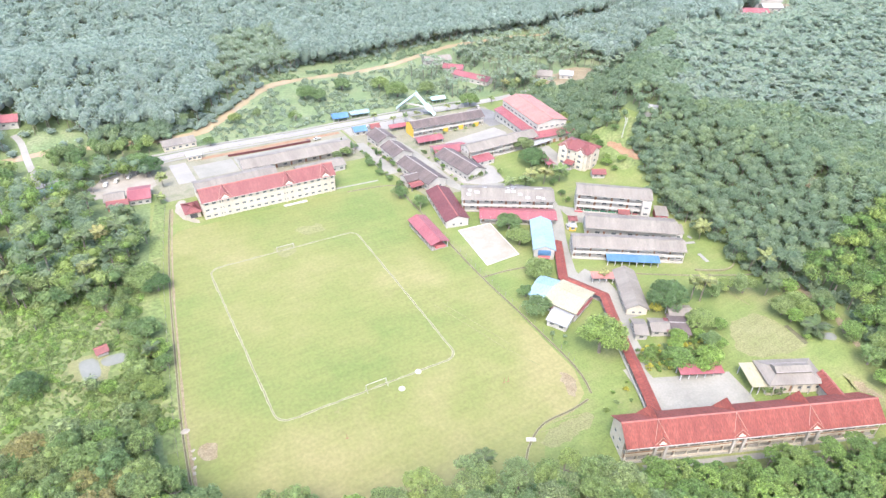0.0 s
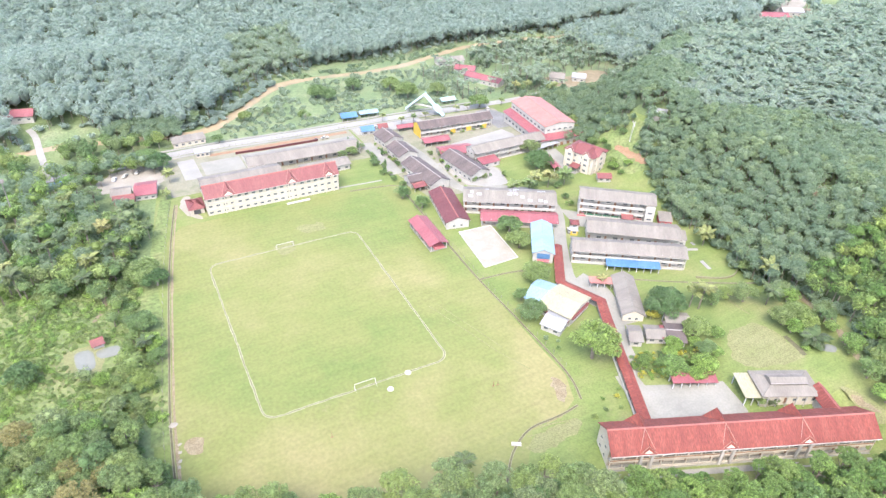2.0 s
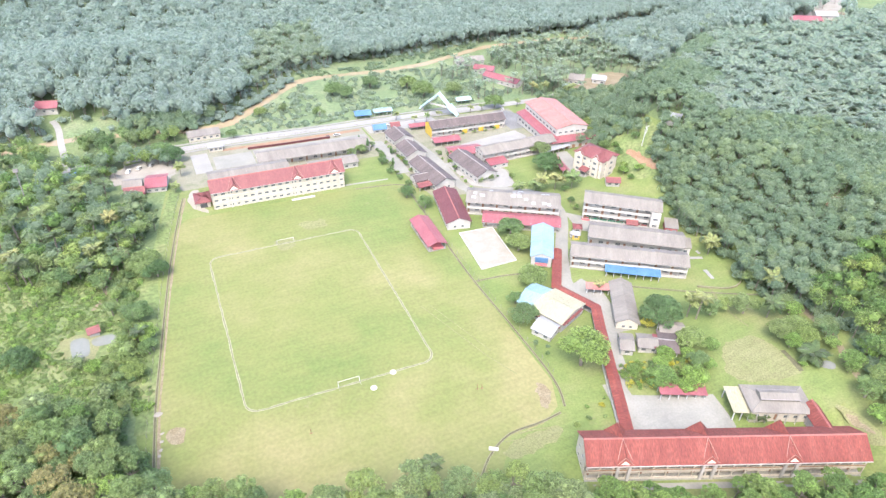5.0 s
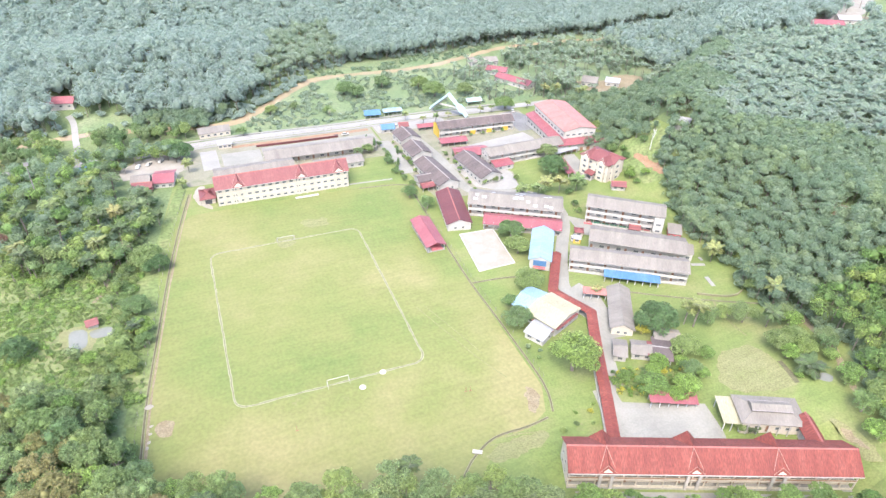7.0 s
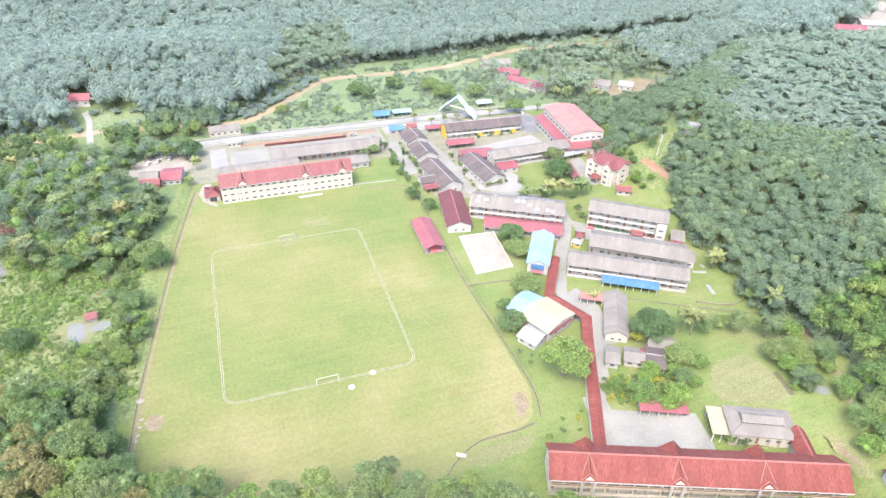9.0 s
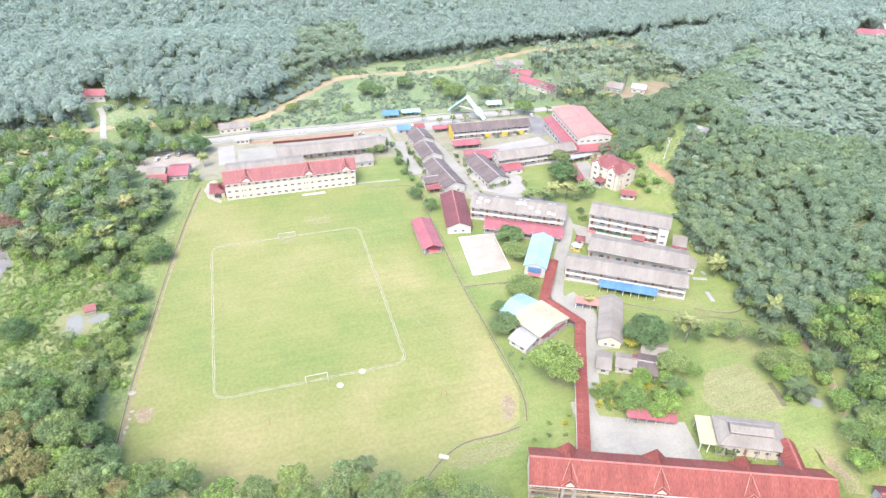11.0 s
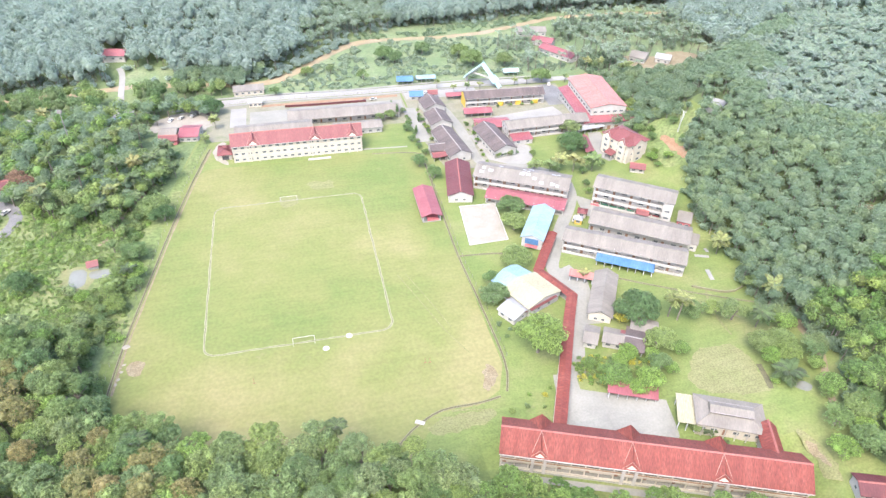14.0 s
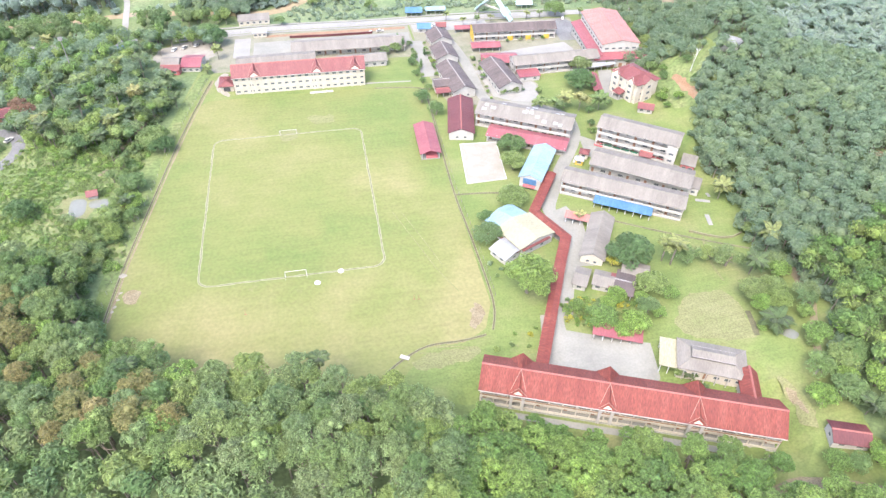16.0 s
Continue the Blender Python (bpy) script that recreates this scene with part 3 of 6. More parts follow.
strip("dirt_edge", [(-5.5, 142), (-10.8, 114.5), (-16.8, 79), (-22.3, 39.5), (-25.8, 13), (-27.8, -10)], 0.7, M["dirt"], 0.2, "trodden earth along the drain", "earth", ragged=0.8)
DRAIN = [(-0.42, 0.0), (-0.42, 0.15), (-0.26, 0.15), (-0.26, 0.03), (0.26, 0.03), (0.26, 0.15), (0.42, 0.15), (0.42, 0.0)]
for pts, lab in (([(70, 121), (91, 117.5), (93, 108), (91.5, 59), (91, 33.5), (91.8, 7), (92, -22), (89, -34)], "open concrete drain along the field"),
                 ([(86.5, -35.5), (79, -36.6), (68, -37), (60.3, -41), (55.3, -45.5), (50, -52)], "curving open concrete drain"),
                 ([(-6.5, 142), (-12, 114.5), (-18, 79), (-23.5, 39.5), (-27, 13), (-29, -10)], "open concrete drain along the fence"),
                 ([(91, 34), (104, 33), (117, 30)], "open concrete drain beside the court"),
                 ([(137, 14), (150, 6), (165, -3), (180, -12), (190, -18)], "open concrete drain on the slope")):
    d = strip("drain", pts, 1.24, M["drainlip"], 0.16, lab, "drain", profile=DRAIN)
    strip("channel", pts, 0.8, M["drain"], 0.21, profile=[(-0.235, 0), (0.235, 0)], parent=d)


strip("ditch", [(166.6, -45), (165.4, -50), (163.9, -55)], 1.7, M["drain"], 0.24, "short dark ditch beside the dry lawn", "ditch", ragged=0.4)
strip("forest_track", [(191.6, -30.4), (189.3, -35), (185.9, -47.6), (177.9, -61.7), (176.7, -65.2)], 2.2, M["dirt"], 0.28, "trodden earth path along the edge of the wood", "path", ragged=0.7)
strip("wheel_track", [(173.8, -5.4), (170.7, -13), (168.4, -22), (167.5, -30)], 0.9, M["worn"], 0.19, "worn path across the lawn", "track", ragged=0.6)
for pts in ([(65, -39.4), (70, -40.4), (77, -42.2)], [(70.5, -37.9), (76, -38.5), (82, -40.1)], [(68, -42.5), (75, -44.5)]):
    strip("wheel_track", pts, 0.6, M["worn"], 0.24, "pale bare wheel rut in the grass", "track", ragged=0.9)
patch("earth_patch", [(86.5, -22), (87, -28), (83.5, -33), (82.5, -31), (84.5, -25)], M["dirt"], 0.19, "bare earth at the edge of the field", "earth", smooth=1, ragged=2)
patch("earth_patch", [(162, -73), (163.5, -75), (163.4, -80), (162, -82)], M["dirt"], 0.3, "white eroded gully beside the red-roofed block", "earth", smooth=0.8, ragged=1.2, cell=1.25)

# ---- buildings ----
def window_mesh(w, h):
    bm = boxes((-w / 2, w / 2, -0.07, 0, 0, 0.07), (-w / 2, w / 2, -0.07, 0, h - 0.07, h), (-w / 2, -w / 2 + 0.07, -0.07, 0, 0.07, h - 0.07), (w / 2 - 0.07, w / 2, -0.07, 0, 0.07, h - 0.07),
               (-w / 2 - 0.08, w / 2 + 0.08, -0.14, 0, -0.07, 0))
    me = bpy.data.meshes.new("window")
    bm.to_mesh(me), bm.free()
    me.materials.append(M["white"])
    bp = boxes((-w / 2 + 0.07, w / 2 - 0.07, -0.03, -0.003, 0.07, h - 0.07))
    mp = bpy.data.meshes.new("pane")
    bp.to_mesh(mp), bp.free()
    mp.materials.append(M["glass"])
    return me, mp


WIN = {}


def window(parent, x, y, z, turn, w=1.6, h=1.1):
    if (w, h) not in WIN:
        WIN[w, h] = window_mesh(w, h)
    fr = part("window", WIN[w, h][0], M["white"], parent, m=pose(x, y, z, 0, 0, turn))
    part("pane", WIN[w, h][1], M["glass"], fr)
    return fr


def door(parent, x, y, z, turn, mat="brown", w=1.0, h=2.1):
    bm = boxes((-w / 2, w / 2, -0.08, 0, 0, h), (-w / 2 - 0.1, w / 2 + 0.1, -0.05, 0, h, h + 0.1), (w / 2 - 0.16, w / 2 - 0.1, -0.14, -0.08, 1.0, 1.12))
    return part("door", bm, M[mat], parent, m=pose(x, y, z, 0, 0, turn))


CAPS = {"red_tile_roof": M["cap_red"], "dark_brown_roof": M["cap_pale"], "maroon_roof": M["cap_red"], "crimson_roof": M["cap_red"]}


def gable_roof(parent, L, W, eave, rise, mat, over=0.7, end=0.5, name="roof", y0=0.0, cap=True, th=0.16, label=""):
    k = rise / (W / 2)
    e = eave - over * k
    h = W / 2 + over
    bm = prism([(y0 - h, e), (y0, eave + rise), (y0 + h, e), (y0 + h, e + th), (y0, eave + rise + th * 1.1), (y0 - h, e + th)], -L / 2 - end, L / 2 + end)
    ob = part(name, bm, mat, parent, label)
    if cap:
        z = eave + rise + th
        part("ridge_cap", prism([(y0 - 0.3, z - 0.3 * k), (y0, z - 0.03), (y0 + 0.3, z - 0.3 * k), (y0 + 0.28, z - 0.2 * k + 0.07), (y0, z + 0.12), (y0 - 0.28, z - 0.2 * k + 0.07)], -L / 2 - end - 0.03, L / 2 + end + 0.03), CAPS.get(mat.name, mat), ob)
    return ob


def hip_roof(parent, L, W, eave, rise, mat, over=0.8, inset=None, top=None):
    a, b = L / 2 + over, W / 2 + over
    r = (inset if inset is not None else W / 2) 
    bm = bmesh.new()
    lo = [bm.verts.new(p) for p in ((-a, -b, eave - 0.15), (a, -b, eave - 0.15), (a, b, eave - 0.15), (-a, b, eave - 0.15))]
    mid = [bm.verts.new(p) for p in ((-a, -b, eave), (a, -b, eave), (a, b, eave), (-a, b, eave))]
    r0, r1 = bm.verts.new((-L / 2 + r, 0, eave + rise)), bm.verts.new((L / 2 - r, 0, eave + rise))
    bm.faces.new(lo[::-1])
    for i in range(4):
        bm.faces.new((lo[i], lo[(i + 1) % 4], mid[(i + 1) % 4], mid[i]))
    bm.faces.new((mid[0], mid[1], r1, r0)), bm.faces.new((mid[1], mid[2], r1)), bm.faces.new((mid[2], mid[3], r0, r1)), bm.faces.new((mid[3], mid[0], r0))
    ob = part("roof", bm, mat, parent)
    cap = bmesh.new()
    for p, q in (((-a, -b, eave), (-L / 2 + r, 0, eave + rise)), ((-a, b, eave), (-L / 2 + r, 0, eave + rise)), ((a, -b, eave), (L / 2 - r, 0, eave + rise)), ((a, b, eave), (L / 2 - r, 0, eave + rise)), ((-L / 2 + r, 0, eave + rise), (L / 2 - r, 0, eave + rise))):
        tube(cap, p, q, 0.14, 0.14, 6)
    part("ridge_cap", cap, mat, ob)
    return ob


def mono_roof(parent, L, W, low, high, mat, over=0.4, th=0.12, name="roof"):
    """A single slope that falls towards the front (-y)."""
    h = W / 2 + over
    k = (high - low) / W
    return part(name, prism([(-h, low - over * k), (h, high + over * k), (h, high + over * k + th), (-h, low - over * k + th)], -L / 2 - over, L / 2 + over), mat, parent)


def walls(parent, L, W, eave, rise, mat, kind="gable", y0=0.0, depth=None):
    d = depth or W
    a, b = y0 - d / 2, y0 + d / 2
    if kind == "gable":
        kk = rise / (W / 2)
        bm = prism([(a, -2.0), (b, -2.0), (b, eave - 0.03 - kk * max(0, b - W / 2)), (0.0, eave + rise - 0.05), (a, eave - 0.03 + kk * (W / 2 - abs(a)))], -L / 2, L / 2)
    else:
        bm = boxes((-L / 2, L / 2, a, b, -2.0, eave - 0.01))
    return part("wall", bm, mat, parent)


def facade(b, L, y, storeys, bays, turn, floor=3.0, w=1.6, h=1.1, skip=0, sill=1.0, doors=()):
    for s in range(storeys):
        for i in range(bays):
            x = (-L / 2 + (i + 0.5) * L / bays) * (1 if turn == 0 else -1)
            if s == 0 and i in doors:
                door(b, x, y, 0.1, turn)
            elif not (skip and (i + s) % skip == skip - 1):
                window(b, x, y, s * floor + sill, turn, w, h)


def corridor(b, L, W, storeys, bays, floor, mat="white", band="white", rail=1.0, deep=1.8):
    """An open access gallery along the front: slabs with parapets, posts, and the classroom wall set back."""
    y = -W / 2 + 0.12
    part("gallery_floor", boxes((-L / 2, L / 2, y - 0.6, y + deep - 0.15, -1.5, 0.06)), M["concrete"], b)
    for s in range(storeys):
        z = s * floor
        if s:
            part("gallery_slab", boxes((-L / 2, L / 2, y, y + deep, z - 0.15, z)), M["concrete"], b)
        if s or storeys > 1:
            part("parapet", boxes((-L / 2, L / 2, y - 0.12, y, z - (0.25 if s else 0), z + rail)), M[band], b)
    me = None
    top = storeys * floor
    for i in range(bays + 1):
        x = -L / 2 + 0.15 + i * (L - 0.3) / bays
        if me is None:
            p = part("post", boxes((-0.15, 0.15, -0.15, 0.15, -1.5, top + 0.4)), M[mat], b, m=pose(x, y + 0.05, 0))
            me = p.data
        else:
            part("post", me, M[mat], b, m=pose(x, y + 0.05, 0))
    for s in range(storeys):
        for i in range(bays):
            x = -L / 2 + (i + 0.5) * L / bays
            if i % 2 == 0:
                door(b, x - 0.7, -W / 2 + deep, s * floor + 0.05, 0)
            else:
                window(b, x, -W / 2 + deep, s * floor + 1.0, 0, 2.0, 1.2)


def building(name, label, category, c, ang, L, W, eave, rise, roofm, wallm="white", roof="gable", storeys=1, bays=0, front="windows", back=True, ends=1, floor=3.0, group="", over=0.7, w=1.6, h=1.1, doors=(), base=None, band="white"):
    z = height(*c) if base is None else base
    b = thing(name, label, category, pose(c[0], c[1], z + 0.05, 0, 0, ang), group)
    if front == "open":
        for i in range(max(2, bays) + 1):
            for y in (-W / 2 + 0.2, W / 2 - 0.2):
                x = -L / 2 + 0.2 + i * (L - 0.4) / max(2, bays)
                part("post", boxes((-0.12, 0.12, -0.12, 0.12, -1.5, eave)), M[wallm], b, m=pose(x, y, 0))
    elif front == "corridor":
        deep = 1.8
        walls(b, L, W, eave, rise, M[wallm], roof, deep / 2, W - deep)
        corridor(b, L, W, storeys, bays, floor, wallm, band)
        if back:
            facade(b, L, W / 2, storeys, bays, 180, floor, 2.0, 1.1)
    else:
        walls(b, L, W, eave, rise, M[wallm], roof)
        if bays:
            facade(b, L, -W / 2, storeys, bays, 0, floor, w, h, doors=doors)
            if back:
                facade(b, L, W / 2, storeys, bays, 180, floor, w, h)
    if ends and front != "open":
        for s in range(storeys):
            for k in range(ends):
                y = (k + 1) * W / (ends + 1) - W / 2 + (0.9 if front == "corridor" else 0)
                window(b, -L / 2, y, s * floor + 1.0, -90, 1.2, 1.0)
                window(b, L / 2, y, s * floor + 1.0, 90, 1.2, 1.0)
    if roof == "gable":
        gable_roof(b, L, W, eave, rise, M[roofm], over)
        if L > 20 and front != "open":
            ze = eave - over * rise / (W / 2)
            for sy in (-1, 1):
                part("fascia", boxes((-L / 2 - 0.45, L / 2 + 0.45, min(sy * (W / 2 + over - 0.16), sy * (W / 2 + over - 0.04)), max(sy * (W / 2 + over - 0.16), sy * (W / 2 + over - 0.04)), ze - 0.22, ze + 0.02)), M["white"], b)
            for k in range(4):
                x = -L / 2 + 0.4 + k * (L - 0.8) / 3
                part("downpipe", tube(bmesh.new(), (x, -W / 2 - 0.1, 0), (x, -W / 2 - 0.1, eave - 0.3), 0.06, 0.06, 6), M["white"], b)
    elif roof == "hip":
        hip_roof(b, L, W, eave, rise, M[roofm], over)
    elif roof == "mono":
        mono_roof(b, L, W, eave, eave + rise, M[roofm])
    return b


def gablet(b, x, y_in, y_out, z_foot, z_peak, half, roofm, infill="cream", trim="trim", z_in=None):
    """A small cross gable on a roof slope: two little slopes, a filled front triangle and pale verges."""
    s = 1 if y_out > y_in else -1
    bm = bmesh.new()
    f = [bm.verts.new(p) for p in ((x - half, y_out, z_foot), (x, y_out - 0.9 * s, z_peak), (x + half, y_out, z_foot))]
    za = z_in or z_peak
    i = [bm.verts.new(p) for p in ((x - half, y_in, z_foot - 0.1), (x, y_in, za), (x + half, y_in, z_foot - 0.1))]
    bm.faces.new((f[0], f[1], i[1], i[0])), bm.faces.new((f[1], f[2], i[2], i[1])), bm.faces.new((f[0], i[0], i[2], f[2])), bm.faces.new((i[0], i[1], i[2])), bm.faces.new((f[0], f[2], f[1]))
    g = part("gablet", bm, roofm, b)
    t = bmesh.new()
    hw, hz = half * 0.62, z_foot + (z_peak - z_foot) * 0.55
    a = [t.verts.new(p) for p in ((x - hw, y_out + 0.08 * s, z_foot), (x + hw, y_out + 0.08 * s, z_foot), (x, y_out - 0.42 * s, hz))]
    c = [t.verts.new(p) for p in ((x - hw, y_out - 0.1 * s, z_foot), (x + hw, y_out - 0.1 * s, z_foot), (x, y_out - 0.6 * s, hz))]
    t.faces.new(a), t.faces.new(c[::-1])
    for k in range(3):
        t.faces.new((a[k], a[(k + 1) % 3], c[(k + 1) % 3], c[k]))
    part("vent", t, M[infill], g)
    v = bmesh.new()
    for sx in (-1, 1):
        tube(v, (x + sx * half, y_out + 0.05 * s, z_foot), (x, y_out - 0.85 * s, z_peak + 0.05), 0.07, 0.07, 6)
        if z_in:
            tube(v, (x + sx * half, y_out + 0.05 * s, z_foot), (x, y_in, za + 0.04), 0.07, 0.07, 6)
    part("verge", v, M[trim], g)
    return g

# the long cream block at the head of the field
main = building("classroom_block", "three-storey cream classroom block with crimson roof", "school", (35.8, 130.4), -0.6, 60.5, 9.8, 9.0, 3.6, "r_crimson", "cream", storeys=3, bays=19, w=1.7, h=0.95, floor=3.0, ends=2)
for x in (-20.4, 8.2, 25.8):
    gablet(main, x, 0.0, -5.3, 8.9, 11.4, 3.0, M["r_crimson"], "cream", "trim", z_in=13.4)
    for sx in (-1.9, 1.9):
        part("pilaster", boxes((x + sx - 0.35, x + sx + 0.35, -5.35, -4.9, -1, 8.8)), M["cream"], main)
for z in (2.85, 5.85):
    part("string_course", boxes((-30.35, 30.35, -5.08, -4.9, z, z + 0.22)), M["white"], main)
part("gutter", boxes((-30.6, 30.6, -5.75, -5.58, 8.42, 8.58)), M["white"], main)
porch = building("porch", "small cream porch with crimson hipped roof", "porch", (1.6, 134.0), -0.6, 6.0, 9.0, 3.0, 2.2, "r_crimson", "cream", roof="hip", bays=0, ends=0)
# Flat dark panel painted as the shade inside the arch; the wall is solid.
part("arch_opening", boxes((-1.5, 1.5, -4.56, -4.45, 0.1, 2.3)), M["dark"], porch)
building("school_hall", "low hall with weathered grey sheet roof", "hall", (25.0, 146.0), 0.5, 37.0, 12.0, 6.5, 1.6, "r_grey", "white", bays=9, ends=2)
building("workshop", "long low workshop with weathered grey roof", "workshop", (61.5, 167.0), -1.8, 58.0, 12.0, 4.0, 1.8, "r_grey", "white", bays=15, ends=2, front="corridor")
building("shed", "low shed with pale grey roof", "shed", (66.5, 147.5), 0.8, 24.0, 8.0, 3.5, 1.2, "r_grey", "white", bays=6)
building("guard_house", "small flat cream guard house", "hut", (15.0, 196.5), 0, 7.0, 3.6, 2.8, 0.7, "r_white", "cream", roof="mono", bays=3, ends=0)
building("roadside_stall", "pale weathered roadside stalls with rusty sheet roof", "stall", (11.3, 216.5), 1.8, 17.0, 6.5, 2.8, 0.9, "r_grey", "cream", roof="mono", bays=5, ends=0)

# dark-roofed row with white gables
for c, ang, L, W in (((109.8, 167.5), 6, 12.5, 11.0), ((108.4, 146.0), 4, 14.0, 10.6), ((108.6, 118.5), 7, 27.0, 10.4)):
    building("staff_house", "single-storey white house with dark brown roof", "house", c, ang + 90, L, W, 4.0, 2.4, "r_dark", "white", bays=max(3, int(L / 4)), ends=2, group="dark-roofed row")
building("annexe", "small annexe with dark brown roof beside the house", "annexe", (101.0, 115.5), 2, 7.0, 7.0, 3.6, 1.4, "r_dark", "white", bays=2, ends=1)
building("porch", "small porch with crimson sheet roof", "porch", (100.6, 109.5), 2, 6.0, 4.0, 2.8, 0.8, "r_crimson", "white", front="open", bays=2)
building("classroom_block", "single-storey white block with dark brown roof", "school", (130.6, 118.0), 98, 26.0, 11.0, 4.2, 2.4, "r_dark", "white", bays=7, ends=2)
building("dining_hall", "white hall with long maroon roof", "hall", (103.9, 84.5), 79, 28.0, 10.2, 3.8, 2.0, "r_maroon", "white", bays=7, ends=2)

# open stand beside the field
stand = building("grandstand", "open spectator stand with rose-red roof", "pavilion", (86.3, 70.0), 88.5, 22.0, 7.4, 3.2, 1.3, "r_rose", "white", front="open", bays=6)
part("floor_slab", boxes((-11, 11, -3.9, 3.9, -1, 0.35)), M["concrete"], stand)
for k in range(3):
    part("bench_step", boxes((-10.6, 10.6, -3.0 + k * 1.6, -1.5 + k * 1.6, 0.35, 0.75 + 0.35 * k)), M["pink"], stand)

# slanting group of classroom blocks
b = building("classroom_block", "two-storey white block with patched grey roof", "school", (131.0, 76.5), -29.5, 41.5, 12.4, 6.6, 2.0, "r_grey", "white", storeys=2, bays=13, front="corridor", ends=2, floor=3.1)
for k in range(16):
    x, y = rnd.uniform(-19, 17), rnd.choice((-1, 1)) * rnd.uniform(0.8, 5.5)
    q = pose(x, y, 6.6 + 2.0 * (1 - abs(y) / 6.2) + 0.2, -math.degrees(math.atan2(2.0, 6.2)) * (1 if y > 0 else -1))
    part("roof_patch", boxes((-rnd.uniform(0.5, 1.6), rnd.uniform(0.4, 1.2), -0.8, 0.8, 0, 0.03)), M["r_white"], b, "newer pale roof sheet", m=q)
building("covered_way", "long low canteen wing with rose-red roof", "canteen", (128.5, 64.0), -29.5, 33.5, 8.4, 3.0, 1.3, "r_rose", "white", bays=8, front="corridor", ends=1)
hall = building("small_hall", "white hall with pale blue sheet roof", "hall", (126.2, 42.6), 58, 22.5, 8.0, 5.0, 1.7, "r_blue", "white", bays=5, ends=0)
part("stage_panel", boxes((-11.75, -11.26, -2.6, 2.6, 2.4, 4.6)), M["r_deepblue"], hall, "bright blue painted panel")
part("awning", boxes((-12.9, -11.3, -2.4, 2.4, 1.6, 1.8)), M["pink"], hall)
can = building("canteen", "canteen with cream and blue sheet roofs", "canteen", (110.2, 4.6), -65.5, 12.5, 14.6, 4.4, 1.5, "r_cream", "white", bays=3, ends=2)
building("canteen_wing", "canteen wing with pale blue sheet roof", "canteen", (105.6, 13.6), -56, 7.0, 12.6, 4.0, 1.3, "r_blue", "white", bays=2, ends=1)
building("store", "low store with white sheet roof", "store", (102.0, -1.6), -60, 7.2, 8.8, 2.9, 1.0, "r_white", "white", bays=2, ends=1)
part("valley_roof", boxes((-6.6, 6.4, -9.1, -8.05, 3.25, 3.4)), M["r_crimson"], can, "crimson sheet roof strip")
part("link_roof", boxes((-0.5, 0.9, -7.0, 5.5, 3.5, 3.64)), M["r_crimson"], can, m=pose(6.4, 0, 0))

b = building("classroom_block", "two-storey white block with weathered grey roof", "school", (153.0, 20.3), -32, 45.5, 9.4, 6.2, 1.7, "r_grey", "white", storeys=2, bays=14, front="corridor", ends=2, floor=3.0)
aw = building("awning", "long bright blue sheet awning on posts", "awning", (150.6, 13.6), -32, 20.8, 3.6, 2.6, 0.5, "r_deepblue", "steel", roof="mono", front="open", bays=7)
building("classroom_block", "two-storey white block with stained grey roof", "school", (165.8, 32.2), -35, 38.6, 11.6, 5.2, 1.8, "r_grey", "white", storeys=1, bays=11, front="corridor", ends=2, floor=3.2)
b = building("classroom_block", "three-storey white block with open galleries and grey roof", "school", (172.6, 51.6), -36.5, 33.0, 10.4, 9.6, 1.7, "r_grey", "white", storeys=3, bays=9, front="corridor", ends=2, floor=3.1)
part("dado", boxes((-16.2, 12, -3.46, -3.38, 0.1, 1.0)), M["pink"], b, "brick-red painted lower wall")
part("stair_tower", boxes((12.6, 16.6, -6.6, -4.4, -1, 8.6)), M["white"], b)
for k in range(2):
    window(b, 14.6, -6.6, 2.2 + 3.1 * k, 0, 2.0, 1.0)
part("end_screen", boxes((-16.7, -13.0, -5.5, -5.2, 0, 0.9)), M["pink"], b)
building("guard_hut", "small kiosk with crimson roof", "kiosk", (148.8, 50.0), -30, 3.4, 3.4, 2.6, 1.0, "r_crimson", "cream", roof="hip", bays=1, ends=0, over=0.4)
building("guard_hut", "small yellow kiosk with red roof", "kiosk", (145.4, 45.8), -30, 3.0, 3.0, 2.4, 0.9, "r_white", "yellow", roof="hip", bays=1, ends=0, over=0.3)
building("store", "small store with grey roof and red doors", "store", (188.0, 35.5), -35, 5.2, 6.5, 3.0, 0.9, "r_grey", "pink", roof="mono", bays=2, ends=0)
building("store", "small lean-to with grey roof", "store", (183.0, 20.5), -35, 3.6, 6.0, 3.4, 0.8, "r_grey", "white", roof="mono", bays=1, ends=0)
building("porch", "small entrance porch with crimson roof", "porch", (173.4, 44.0), -36.5, 4.2, 3.2, 2.6, 0.9, "r_crimson", "white", front="open", bays=2)
gs = thing("sheet_fence", "low green metal sheet fence below the classroom block", "fence", ground_at(166.5, 51.0, -36.5))
for k in range(9):
    part("panel", boxes((-9 + 2 * k + 0.03, -7 + 2 * k - 0.03, -0.04, 0.04, -0.5, 1.3)), M["green_fence"], gs)

building("store_hall", "long narrow hall with stained grey roof", "hall", (134.8, -1.6), 60, 23.5, 7.4, 3.4, 1.9, "r_grey", "cream", bays=5, ends=2)
building("awning", "low lean-to with faded red sheet roof", "awning", (131.8, 10.4), -30, 8.4, 3.0, 2.7, 0.4, "r_salmon", "steel", roof="mono", front="open", bays=3)

